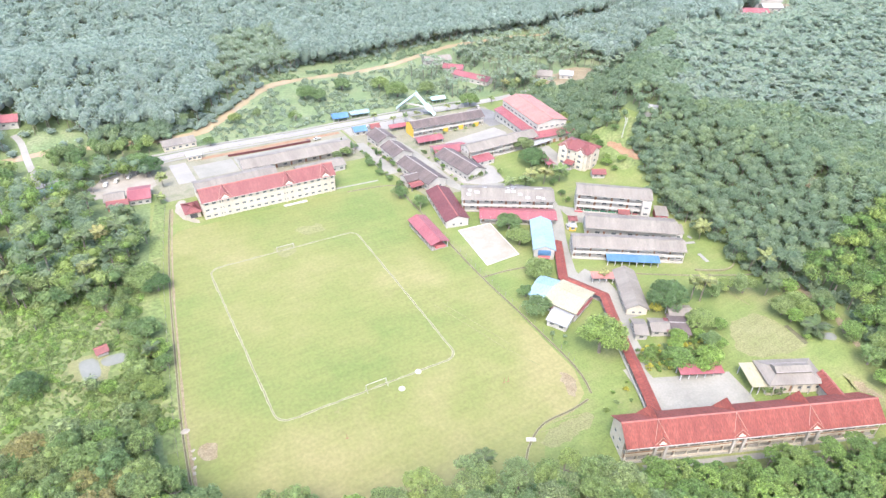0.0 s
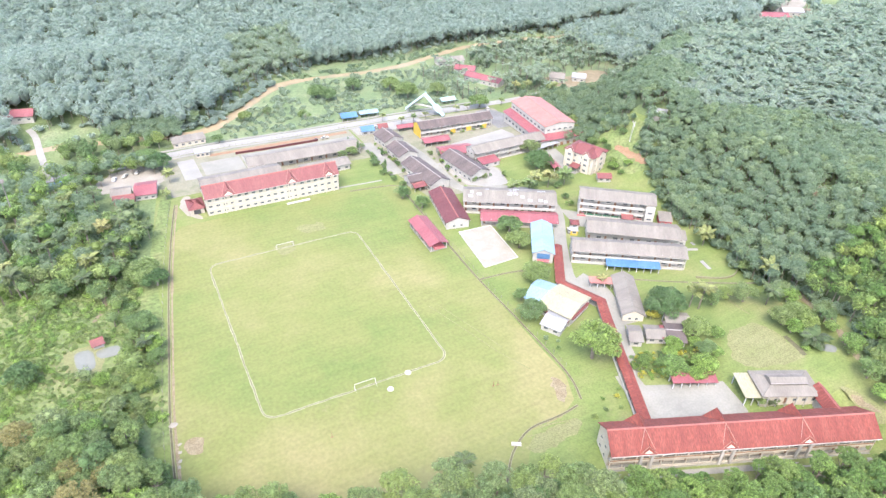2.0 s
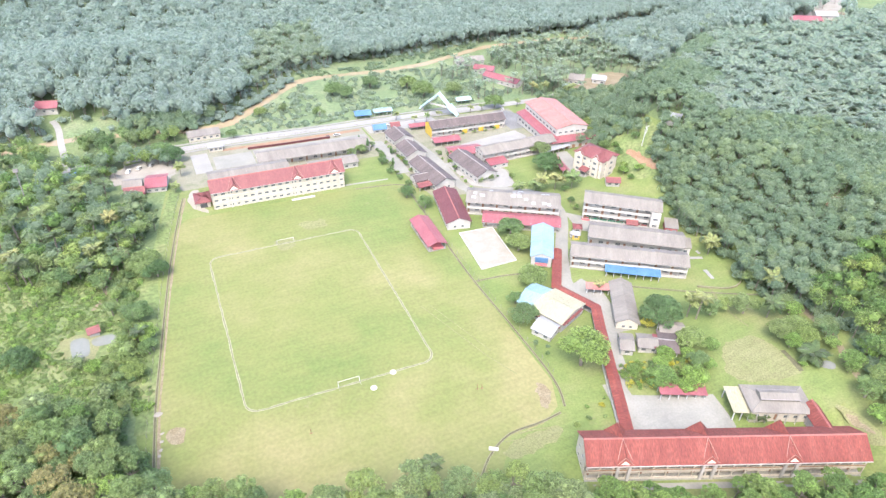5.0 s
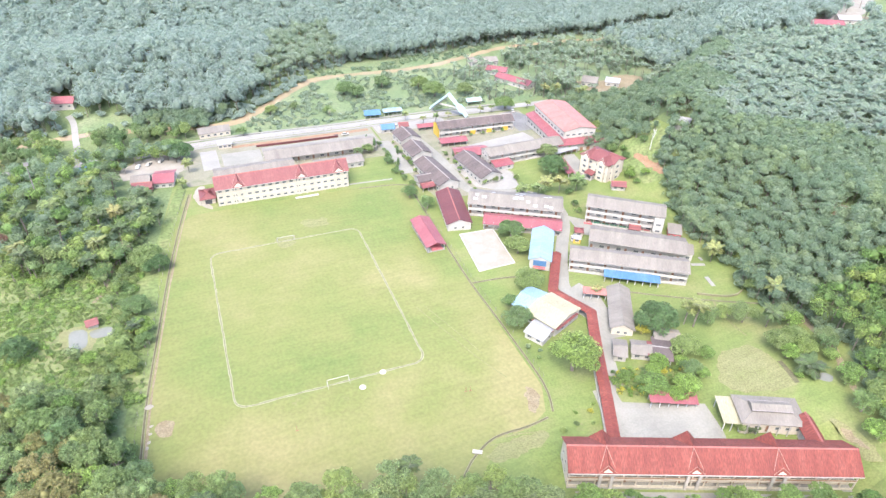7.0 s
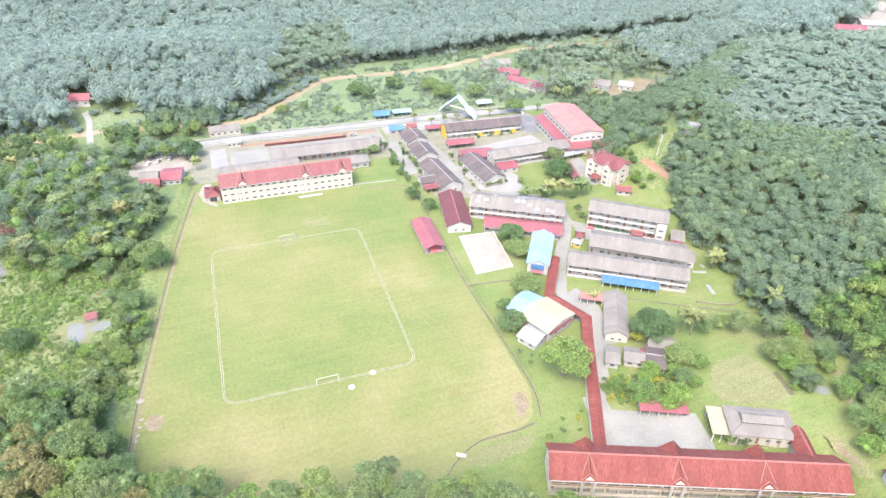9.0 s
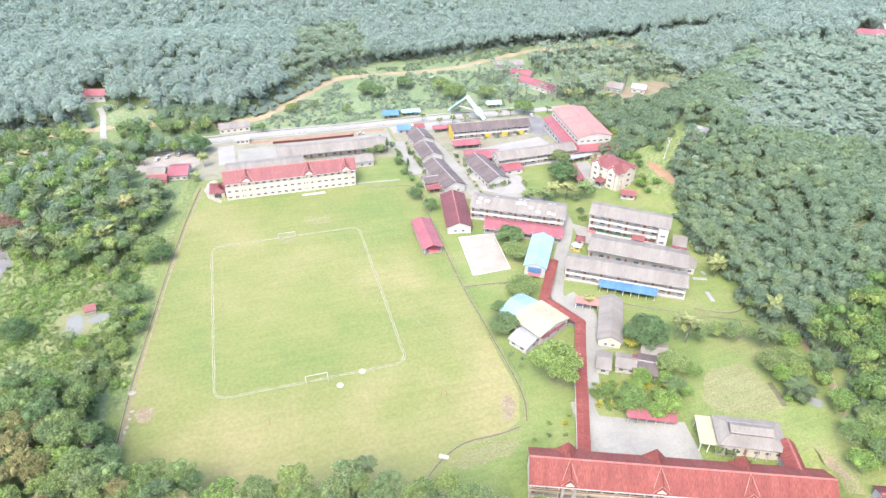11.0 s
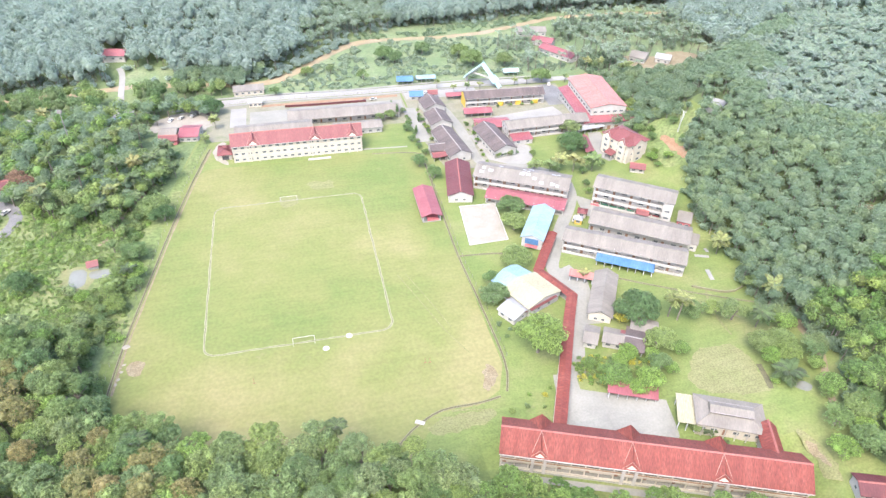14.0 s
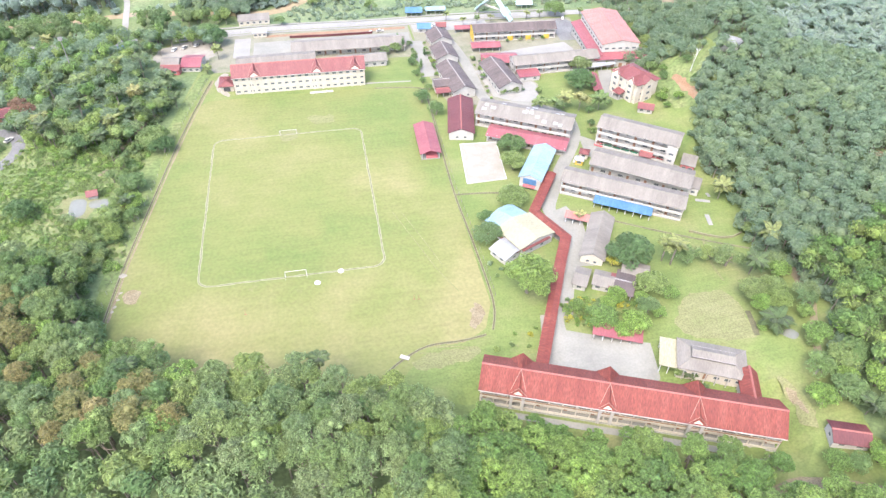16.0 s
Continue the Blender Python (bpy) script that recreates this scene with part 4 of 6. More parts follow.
# garden houses
building("garden_house", "small garden house with grey sheet roof", "hut", (122.5, -19.6), -31, 4.0, 7.6, 2.8, 0.9, "r_grey", "white", bays=1, ends=2)
building("garden_house", "garden shed with grey roof", "hut", (129.3, -22.4), -30, 6.6, 6.2, 2.8, 0.9, "r_grey", "white", bays=2, ends=1)
building("shade_house", "shade house with black netting roof", "greenhouse", (135.0, -25.6), -31, 5.6, 10.0, 2.8, 0.7, "r_dark", "steel", front="open", bays=2)
building("garden_shed", "open shed with pale grey sheet roof", "shed", (140.8, -20.4), -30, 8.0, 5.0, 3.2, 0.7, "r_grey", "steel", front="open", bays=3)
building("garden_shed", "lean-to with red sheet roof", "shed", (131.8, -24.2), -31, 2.0, 6.0, 2.7, 0.5, "r_crimson", "steel", roof="mono", front="open", bays=2)
building("carport", "open carport with red sheet roof", "carport", (124.6, -45.0), -24.5, 14.0, 3.8, 2.5, 0.6, "r_rose", "steel", roof="mono", front="open", bays=5)

# office with a raised ridge
off = building("office", "cream office with grey hipped roof and raised ridge", "office", (145.4, -61.6), -25, 17.8, 9.8, 3.6, 1.6, "r_grey", "cream", roof="hip", bays=6, ends=2, doors=(2,), base=height(144, -60.7))
part("ridge_monitor", prism([(-1.9, 4.6), (1.9, 4.6), (1.9, 5.5), (0, 6.3), (-1.9, 5.5)], -6.0, 5.8), M["r_grey"], off)
for y in (-2.0, 2.0):
    part("flashing", boxes((-6.1, 5.9, y - 0.12, y + 0.12, 5.28, 5.5)), M["cap_pale"], off)
for k in range(6):
    part("post", boxes((-7.5 + 3 * k - 0.12, -7.5 + 3 * k + 0.12, -5.6, -5.35, -1, 3.3)), M["white"], off)
building("carport", "open lean-to with cream sheet roof", "carport", (135.2, -56.6), -25, 5.0, 9.4, 3.5, 0.5, "r_cream", "steel", roof="mono", front="open", bays=2)

# the long red-roofed block at the edge of the forest
XB = 1.4
nb = building("classroom_block", "long two-storey cream block with red tiled roof", "school", (116.9, -69.0), -21.4, 78.4, 10.4, 7.5, 3.4, "r_red", "cream", storeys=2, bays=21, front="corridor", ends=2, floor=3.4, base=XB, band="cream", over=0.9)
for x in (-29.0, -5.4, 17.6):
    gablet(nb, x, -0.4, -5.9, 7.0, 9.0, 2.5, M["r_red"], "cream", "trim", z_in=11.15)
    gablet(nb, x, 0.0, 6.0, 7.0, 11.2, 3.2, M["r_red"], "r_red", "r_red")
    for sx in (-1.6, 1.6):
        part("pilaster", boxes((x + sx - 0.4, x + sx + 0.4, -5.75, -5.1, -2, 7.0)), M["white"], nb)
part("gutter", boxes((-39.6, 39.6, -6.3, -6.12, 6.75, 6.95)), M["white"], nb)
part("brown_band", boxes((-39.2, 39.2, -5.28, -5.21, 3.95, 4.35)), M["brown"], nb)
for k in range(40):
    x = -38.5 + k * 77 / 39
    part("gutter_bracket", boxes((x - 0.06, x + 0.06, -6.36, -6.1, 6.55, 6.78)), M["white"], nb)
wing = building("link_wing", "short cream link with red tiled gable roof", "wing", (151.2, -72.4), 68.6, 11.0, 4.2, 6.2, 1.9, "r_red", "white", bays=0, ends=0, base=XB)
pv = strip("apron", [(77.5, -61.8), (113, -75.6), (150, -90.5)], 2, M["concrete"], 0.2, "concrete apron along the block", "paving", smooth=False)

# sports hall
gym = thing("sports_hall", "large white sports hall with salmon-red roof", "hall", pose(196.0, 145.5, height(196, 145), 0, 0, 85.5))
walls(gym, 39.0, 18.6, 11.0, 1.8, M["white"])
gable_roof(gym, 39.0, 18.6, 11.0, 1.8, M["r_salmon"], 0.6)
for y, s in ((12.6, 1), (-12.6, -1)):
    part("skirt_roof", prism([(s * 9.2, 6.6), (s * 14.6, 5.0), (s * 14.6, 5.14), (s * 9.2, 6.76)], -22.5, 20.5), M["r_rose"], gym)
    part("aisle_wall", boxes((-20.5, 20.0, min(s * 9.25, s * 13.6), max(s * 9.25, s * 13.6), -3, 5.0)), M["white"], gym)
    for k in range(9):
        window(gym, -17 + k * 4.2, s * 9.3, 7.6, 0 if s < 0 else 180, 2.6, 1.2)
        window(gym, -17 + k * 4.2, s * 13.6, 1.2, 0 if s < 0 else 180, 2.2, 1.4)
bm = bmesh.new()
v = [bm.verts.new(p) for p in ((-24.6, -14.6, 5.0), (-24.6, 14.6, 5.0), (-19.4, 9.4, 6.6), (-19.4, -9.4, 6.6), (-24.6, -14.6, 5.14), (-24.6, 14.6, 5.14), (-19.4, 9.4, 6.76), (-19.4, -9.4, 6.76))]
for f in ((0, 1, 2, 3), (4, 7, 6, 5), (0, 4, 5, 1), (1, 5, 6, 2), (2, 6, 7, 3), (3, 7, 4, 0)):
    bm.faces.new([v[i] for i in f])
part("skirt_roof", bm, M["r_rose"], gym)
part("entrance_wall", boxes((-23.4, -19.55, -13.0, 13.0, -3, 4.95)), M["white"], gym)
for k in range(5):
    window(gym, -19.5, -7 + 3.5 * k, 8.0, -90, 2.0, 1.0)
    door(gym, -23.4, -8 + 4 * k, 0.1, -90, "brown", 1.8, 2.3)

# northern blocks round the yard
yb = building("classroom_block", "two-storey yellow and white block with dark roof", "school", (151.0, 168.5), -3, 45.0, 9.6, 6.0, 2.2, "r_dark", "white", storeys=2, bays=14, front="corridor", ends=2, floor=2.9)
part("end_panel", prism([(-4.9, -1), (4.9, -1), (4.9, 5.9), (0, 8.0), (-4.9, 5.9)], -22.85, -22.54), M["yellow"], yb)
for k in range(3):
    part("yellow_bay", boxes((-4 + 10 * k, -1 + 10 * k, -5.2, -4.83, -0.5, 2.8)), M["yellow"], yb)
building("covered_way", "low covered way with rose-red roof", "canopy", (132.0, 154.0), -4, 14.5, 6.0, 2.8, 0.9, "r_rose", "white", front="open", bays=4)
building("canteen", "school canteen with rose-red sheet roof", "canteen", (134.5, 136.0), -8, 17.5, 9.4, 3.2, 1.3, "r_rose", "white", front="open", bays=5)
building("classroom_block", "two-storey white block with pale grey roof", "school", (160.5, 126.8), 1.6, 43.5, 9.2, 6.0, 1.8, "r_grey", "white", storeys=2, bays=12, front="corridor", ends=2, floor=2.9)
building("lean_to", "low lean-to with faded crimson sheet roof", "shed", (144.8, 118.2), 2, 10, 5.5, 2.6, 0.8, "r_rose", "white", roof="mono", bays=2, ends=0)
building("covered_way", "covered way with crimson sheet roof", "canopy", (131.5, 181.5), -4, 20.0, 4.0, 2.6, 0.8, "r_rose", "white", front="open", bays=5)

# apartment house
ap = building("apartment_house", "three-storey cream apartment house with crimson hipped roof", "house", (189.6, 96.5), -70, 16.8, 13.0, 9.6, 3.0, "r_crimson", "cream", roof="hip", storeys=3, bays=4, ends=3, w=1.5, h=1.3)
for x in (-5.0, 4.6):
    gablet(ap, x, 0.0, -7.5, 9.6, 12.2, 2.6, M["r_crimson"], "cream", "white")
    part("bay", boxes((x - 2.2, x + 2.2, -7.4, -6.51, -2, 9.5)), M["cream"], ap)
    for s in range(3):
        window(ap, x, -7.4, s * 3.0 + 1.0, 0, 1.9, 1.3)
part("gable_wing", prism([(-3.2, -2), (3.2, -2), (3.2, 9.5), (0, 11.6), (-3.2, 9.5)], 8.42, 9.4), M["cream"], ap)
part("wing_roof", prism([(-3.6, 9.35), (0, 11.72), (3.6, 9.35), (3.6, 9.5), (0, 11.9), (-3.6, 9.5)], 3.0, 9.7), M["r_crimson"], ap)
for s in range(3):
    window(ap, 9.4, 0, s * 3.0 + 1.0, 90, 1.9, 1.3)
part("porch_roof", prism([(-10.4, 2.7), (-6.6, 3.6), (-6.6, 3.75), (-10.4, 2.85)], -2.6, 2.2), M["r_crimson"], ap)
for x in (-2.3, 1.9):
    part("post", boxes((x - 0.15, x + 0.15, -10.1, -9.8, -2, 2.72)), M["white"], ap)
building("hut", "small white hut with crimson roof", "hut", (188.9, 79.6), -27, 6.4, 4.4, 2.8, 1.2, "r_crimson", "white", bays=2, ends=0)
building("covered_way", "covered way with rose-red roof beside the trees", "canopy", (174.5, 105.0), 80, 16.0, 3.0, 2.6, 0.6, "r_rose", "white", front="open", bays=4)
building("covered_way", "flat white-roofed covered way beside the drive", "canopy", (183, 121), 8, 15.0, 3.0, 2.8, 0.3, "r_white", "white", roof="mono", front="open", bays=4)

# village houses
building("village_house", "white village house with red sheet roof", "house", (-16.3, 160.0), -8, 9.0, 12.0, 3.3, 1.5, "r_rose", "white", bays=3, ends=2)
building("village_house", "village house with grey and crimson roof", "house", (-26.8, 161.5), -8, 8.0, 8.0, 3.3, 1.4, "r_grey", "white", bays=2, ends=2)
building("village_house", "village house wing with crimson sheet roof", "house", (-26.2, 154.5), -8, 8.4, 5.0, 3.0, 1.2, "r_crimson", "pink", bays=2, ends=1)
building("village_house", "red-roofed village house among trees", "house", (-68.5, 274), -12, 14.0, 9.0, 3.6, 2.2, "r_rose", "white", bays=3, ends=1)
building("village_house", "village house with long rose-red roof", "house", (211.7, 236.5), -60, 27.0, 9.0, 3.6, 1.7, "r_rose", "white", bays=6, ends=1)
building("village_house", "village house with pale grey roof", "house", (207.5, 281.0), -10, 20.0, 10.0, 3.6, 1.7, "r_grey", "white", bays=5, ends=1)
building("village_house", "village house with faded red roof", "house", (209.0, 259.0), -40, 14.0, 8.0, 3.6, 1.7, "r_rose", "white", bays=4, ends=1)
building("village_house", "village house with grey sheet roof", "house", (261.5, 220.0), -40, 10.0, 12.0, 3.6, 1.8, "r_grey", "white", bays=3, ends=1)
building("village_house", "village house with white roof", "house", (276.0, 214.0), -40, 9.0, 9.0, 3.4, 1.5, "r_white", "white", bays=2, ends=1)
building("village_house", "hillside house with faded rose-red roof", "house", (447.0, 203.0), -28, 24.0, 9.0, 3.4, 1.8, "r_rose", "white", bays=4, ends=1)
building("village_house", "hillside house with pale roof", "house", (472.0, 205.0), -28, 16.0, 9.0, 3.4, 1.8, "r_white", "white", bays=3, ends=1)
building("village_house", "small maroon-roofed house at the forest edge", "house", (167.2, -91.0), -20, 8.6, 5.4, 2.9, 1.1, "r_maroon", "white", bays=2, ends=1)
building("pond_hut", "tiny hut with faded red roof beside the pond", "hut", (-43.5, 55.0), 10, 3.2, 3.0, 2.0, 0.9, "r_crimson", "white", bays=0, ends=1)
building("market_stall", "roadside stall with bright blue roof", "stall", (103.0, 213.0), -6, 9.0, 7.0, 3.0, 1.2, "r_deepblue", "white", front="open", bays=3)
building("market_stall", "roadside stall with pale blue roof", "stall", (116.0, 213.5), -4, 11.0, 4.2, 2.8, 0.9, "r_blue", "white", front="open", bays=4)
building("guard_house", "guard house with blue roof at the gate", "hut", (104.8, 187.0), -6, 7.0, 6.0, 3.0, 1.4, "r_deepblue", "white", bays=2, ends=1)
building("guard_house", "gate kiosk with crimson roof", "kiosk", (114.5, 187.5), -6, 5.0, 4.0, 2.8, 1.2, "r_crimson", "white", bays=1, ends=1)
building("village_house", "dark shed among the trees by the lane", "house", (-52.0, 184.0), 10, 7, 6, 3.0, 1.3, "r_deepblue", "white", bays=2, ends=1)
building("village_house", "rusty-roofed shed among palms", "house", (-88.0, 118.0), 15, 11, 8, 3.0, 1.4, "r_maroon", "brown", bays=2, ends=1)

building("water_tank", "white hip-roofed water tank on the hill", "tank", (233, 95), -50, 8.6, 8.0, 3.0, 1.3, "r_white", "white", roof="hip", ends=0, over=0.3, base=height(233, 95) - 0.3)

# pointed gateway over the entrance road
gate = thing("gateway", "tall pointed teal-roofed gateway arch over the entrance", "gateway", pose(148.3, 200.5, height(148.3, 200.5), 0, 0, -49.8))
for s in (-1, 1):
    q = Matrix.Translation((0, 0, 13.2)) @ pose(0, 0, 0, 0, 0, 0 if s > 0 else 180) @ pose(0, 0, 0, 0, 42)
    part("arm_roof", prism([(-1.9, -0.35), (0, 0.45), (1.9, -0.35), (1.9, -0.15), (0, 0.68), (-1.9, -0.15)], -0.3, 17.2), M["r_teal"], gate, m=q)
    part("arm_beam", boxes((0.4, 16.8, -0.45, 0.45, -0.95, -0.1)), M["white"], gate, m=q)
    part("leg", boxes((s * 11.6 - 0.5, s * 11.6 + 0.5, -0.7, 0.7, -1.5, 2.4)), M["white"], gate)
    part("eave_wing", prism([(-3.4, -0.2), (0, 0.55), (3.4, -0.2), (3.4, 0.0), (0, 0.8), (-3.4, 0.0)], 9.0, 13.5), M["r_teal"], gate, m=q)
part("cross_beam", boxes((-7.6, 7.6, -0.35, 0.35, 5.4, 6.2)), M["white"], gate)
part("finial", tube(bmesh.new(), (0, 0, 13.2), (0, 0, 15.2), 0.45, 0.08), M["r_teal"], gate)
building("bus_stop", "teal-roofed shelter beside the gateway", "shelter", (170, 212.5), -4, 9, 4, 3, 1.0, "r_teal", "white", front="open", bays=3)

# covered walkway
WALK = [(130.5, 37.5), (116.9, 16.3), (124.0, 0.6), (118.6, -10.0), (108.4, -31.6), (99.2, -51.0)]
cw = thing("covered_walkway", "long covered walkway with red tiled roof on white posts", "walkway", Matrix.Identity(4))
for (xa, ya), (xb, yb) in zip(WALK, WALK[1:]):
    ln, an = math.hypot(xb - xa, yb - ya), math.degrees(math.atan2(yb - ya, xb - xa))
    za, zb = height(xa, ya), height(xb, yb)
    q = pose(xa, ya, (za + zb) / 2, 0, 0, an)
    part("walkway_roof", prism([(-1.9, 2.75), (0, 3.35), (1.9, 2.75), (1.9, 2.88), (0, 3.5), (-1.9, 2.88)], -0.6, ln + 0.6), M["r_red"], cw, m=q)
    part("walkway_floor", boxes((-0.5, ln + 0.5, -1.4, 1.4, -0.5, 0.22)), M["concrete"], cw, m=q)
    n = max(2, int(ln / 4))
    for k in range(n + 1):
        for y in (-1.4, 1.4):
            part("post", boxes((-0.1, 0.1, -0.1, 0.1, -0.5, 2.9)), M["white"], cw, m=q @ pose(0.4 + k * (ln - 0.8) / n, y, 0))
strip("low_wall", [(97, -51.5), (106, -32.5), (116, -11.5)], 0.4, M["white"], 0.1, "low white wall beside the walkway", "wall", smooth=False, profile=[(-0.15, 0), (-0.15, 0.9), (0.15, 0.9), (0.15, 0)])

# goals, pads and posts on the field
def goal(y, s):
    g = thing("football_goal", "white steel football goal", "goal", ground_at(29.0 if s > 0 else 30.0, y))
    for x in (-3.5, 3.5):
        part("goalpost", tube(bmesh.new(), (x, 0, 0), (x, 0, 2.44), 0.1, 0.1), M["white"], g)
        part("stay", tube(bmesh.new(), (x, 0, 2.4), (x, s * 1.6, 0.05), 0.05, 0.05), M["white"], g)
    part("crossbar", tube(bmesh.new(), (-3.5, 0, 2.44), (3.5, 0, 2.44), 0.1, 0.1), M["white"], g)
goal(0.6, -1), goal(87.4, 1)
for x, y in ((44.8, 0.2), (36.8, -4.0)):
    d = thing("throwing_pad", "round white concrete pad on the grass", "pad", ground_at(x, y), "pads")
    part("slab", tube(bmesh.new(), (0, 0, -0.1), (0, 0, 0.32), 1.1, 1.05, 24), M["white"], d)
for x, y in ((14, -14), (67, -17), (68.5, -17.2)):
    d = thing("goal_frame", "thin rusty steel post frame on the grass", "post", ground_at(x, y))
    part("upright", tube(bmesh.new(), (0, 0, -0.2), (0, 0, 2.2), 0.07, 0.07), M["brown"], d)
    part("foot", boxes((-0.5, 0.5, -0.12, 0.12, 0, 0.25)), M["brown"], d)
d = thing("stone_step", "white concrete slab across the drain", "slab", ground_at(60.5, -40.6, -30))
part("slab", boxes((-1.4, 1.4, -0.6, 0.6, 0.2, 0.6)), M["white"], d)
d = thing("platform", "low white platform on the grass", "platform", ground_at(45.0, 121.6, 0))
part("slab", boxes((-5.4, 5.4, -0.7, 0.7, -0.2, 0.5)), M["white"], d)
for k, (x, y) in enumerate(((-26.5, 10.5), (-26.0, 2.5), (-26.4, -0.5), (-26.8, -3.5), (-27.3, -5.5))):
    d = thing("marker_stone", "pale stone beside the drain", "stone", ground_at(x, y, 20 * k))
    bm = bmesh.new()
    bmesh.ops.create_icosphere(bm, subdivisions=2, radius=0.75 if k else 1.3, matrix=Matrix.Diagonal((1.1, 0.8, 0.45, 1)))
    for v in bm.verts:
        v.co *= 1 + 0.25 * noise.noise(v.co * 1.5 + Vector((k, 0, 0)))
    part("stone", bm, M["sand"], d)
for c, sz, tr in (((183.8, 14.0), (5.5, 1.4), -20), ((180.6, 3.0), (1.6, 6.0), -12), ((187.5, 17), (1.2, 2.2), 0)):
    d = thing("concrete_slab", "pale concrete slab on the lawn", "slab", ground_at(*c, tr))
    part("slab", boxes((-sz[0] / 2, sz[0] / 2, -sz[1] / 2, sz[1] / 2, -0.3, 0.3)), M["worn_concrete"], d)
strip("retaining_wall", [(170, -2), (180, -8), (187, -7), (193, -2)], 0.5, M["drainlip"], 0.1, "low reddish retaining wall below the lawn", "wall", profile=[(-0.2, 0), (-0.2, 0.9), (0.2, 0.9), (0.2, 0)])
mast = thing("floodlight_mast", "tall pale steel mast above the trees", "mast", ground_at(-68.8, 149, 0))
part("pole", tube(bmesh.new(), (0, 0, -1), (1.0, -1.6, 21), 0.3, 0.18), M["cap_pale"], mast)
part("head", boxes((0.1, 1.9, -2.0, -1.2, 20.8, 22.2)), M["cap_pale"], mast)

# chain-link fence posts along the field's west and south-east sides
def fence(points, label, gap=4.0):
    pts = spline(points, gap)
    f = thing("fence", label, "fence", Matrix.Identity(4))
    me = None
    for x, y in pts:
        p = part("post", me or tube(bmesh.new(), (0, 0, -0.3), (0, 0, 1.9), 0.07, 0.07, 6), M["concrete"], f, m=pose(x, y, height(x, y)))
        me = p.data
    for h in (0.5, 1.1, 1.75):
        strip("wire", pts, 0.03, M["drainlip"], h, smooth=False, profile=[(-0.015, 0), (0.015, 0), (0, 0.03), (-0.015, 0)], parent=f)
fence([(-8.5, 142), (-14, 114.5), (-20, 79), (-25.5, 39.5), (-29, 13), (-31, -10)], "wire fence on concrete posts along the drain")
fence([(93.3, 108), (92.6, 59), (92.4, 33.5), (93.2, 7), (93.3, -20)], "wire fence on concrete posts beside the field")
fence([(-30, 201.8), (27, 203 - 1.2), (75, 201 - 1.0), (96, 200)], "white railing along the road", 3.0)

strip("boundary_wall", [(31, 190.3), (50, 189), (76, 188.4)], 0.5, M["r_maroon"], 0.1, "long low maroon boundary wall beside the road", "wall", smooth=False, profile=[(-0.25, 0), (-0.25, 1.3), (0.25, 1.3), (0.25, 0)])

# parked cars
def car(x, y, turn, paint, label):
    c = thing("car", label, "car", ground_at(x, y, turn, 0.24), "parked cars")
    bm = prism([(-0.85, 0.35), (0.85, 0.35), (0.9, 0.7), (0.8, 0.95), (-0.8, 0.95), (-0.9, 0.7)], -2.1, 2.1)
    bmesh.ops.bevel(bm, geom=bm.edges[:], offset=0.08, segments=2, affect="EDGES")
    part("body", bm, paint, c)
    bm = bmesh.new()
    lo = [bm.verts.new(p) for p in ((-1.5, -0.76, 0.94), (1.0, -0.76, 0.94), (1.0, 0.76, 0.94), (-1.5, 0.76, 0.94))]
    hi = [bm.verts.new(p) for p in ((-1.1, -0.62, 1.45), (0.35, -0.62, 1.45), (0.35, 0.62, 1.45), (-1.1, 0.62, 1.45))]
    for i in range(4):
        bm.faces.new((lo[i], lo[(i + 1) % 4], hi[(i + 1) % 4], hi[i]))
    part("cabin_glass", bm, M["glass"], c)
    part("roof_panel", boxes((-1.12, 0.37, -0.64, 0.64, 1.45, 1.5)), paint, c)
    for wx in (-1.3, 1.3):
        for wy in (-0.8, 0.8):
            part("wheel", tube(bmesh.new(), (wx, wy - 0.1, 0.3), (wx, wy + 0.1, 0.3), 0.31, 0.31, 12), M["black"], c)
car(80.5, 190, 5, M["white"], "white car parked by the road")
car(75.5, 190.5, 80, M["brown"], "dark red car parked by the road")
car(-84, 98, 60, M["white"], "white car parked on the lane")
car(134.5, -66.5, -25, M["black"], "black car parked beside the office")
car(187, 190, 70, M["white"], "white car parked near the sports hall")
car(144.5, 47.5, 60, M["white"], "white car parked by the kiosk")
car(-24, 186, 70, M["white"], "white car parked in the village yard")
car(-29, 184, 75, M["steel"], "silver car parked in the village yard")
car(-18, 188, 65, M["white"], "white van parked in the village yard")
car(138.5, -67.6, -25, M["black"], "dark car parked beside the office palms")
car(112, 192, 10, M["steel"], "silver car at the gate")

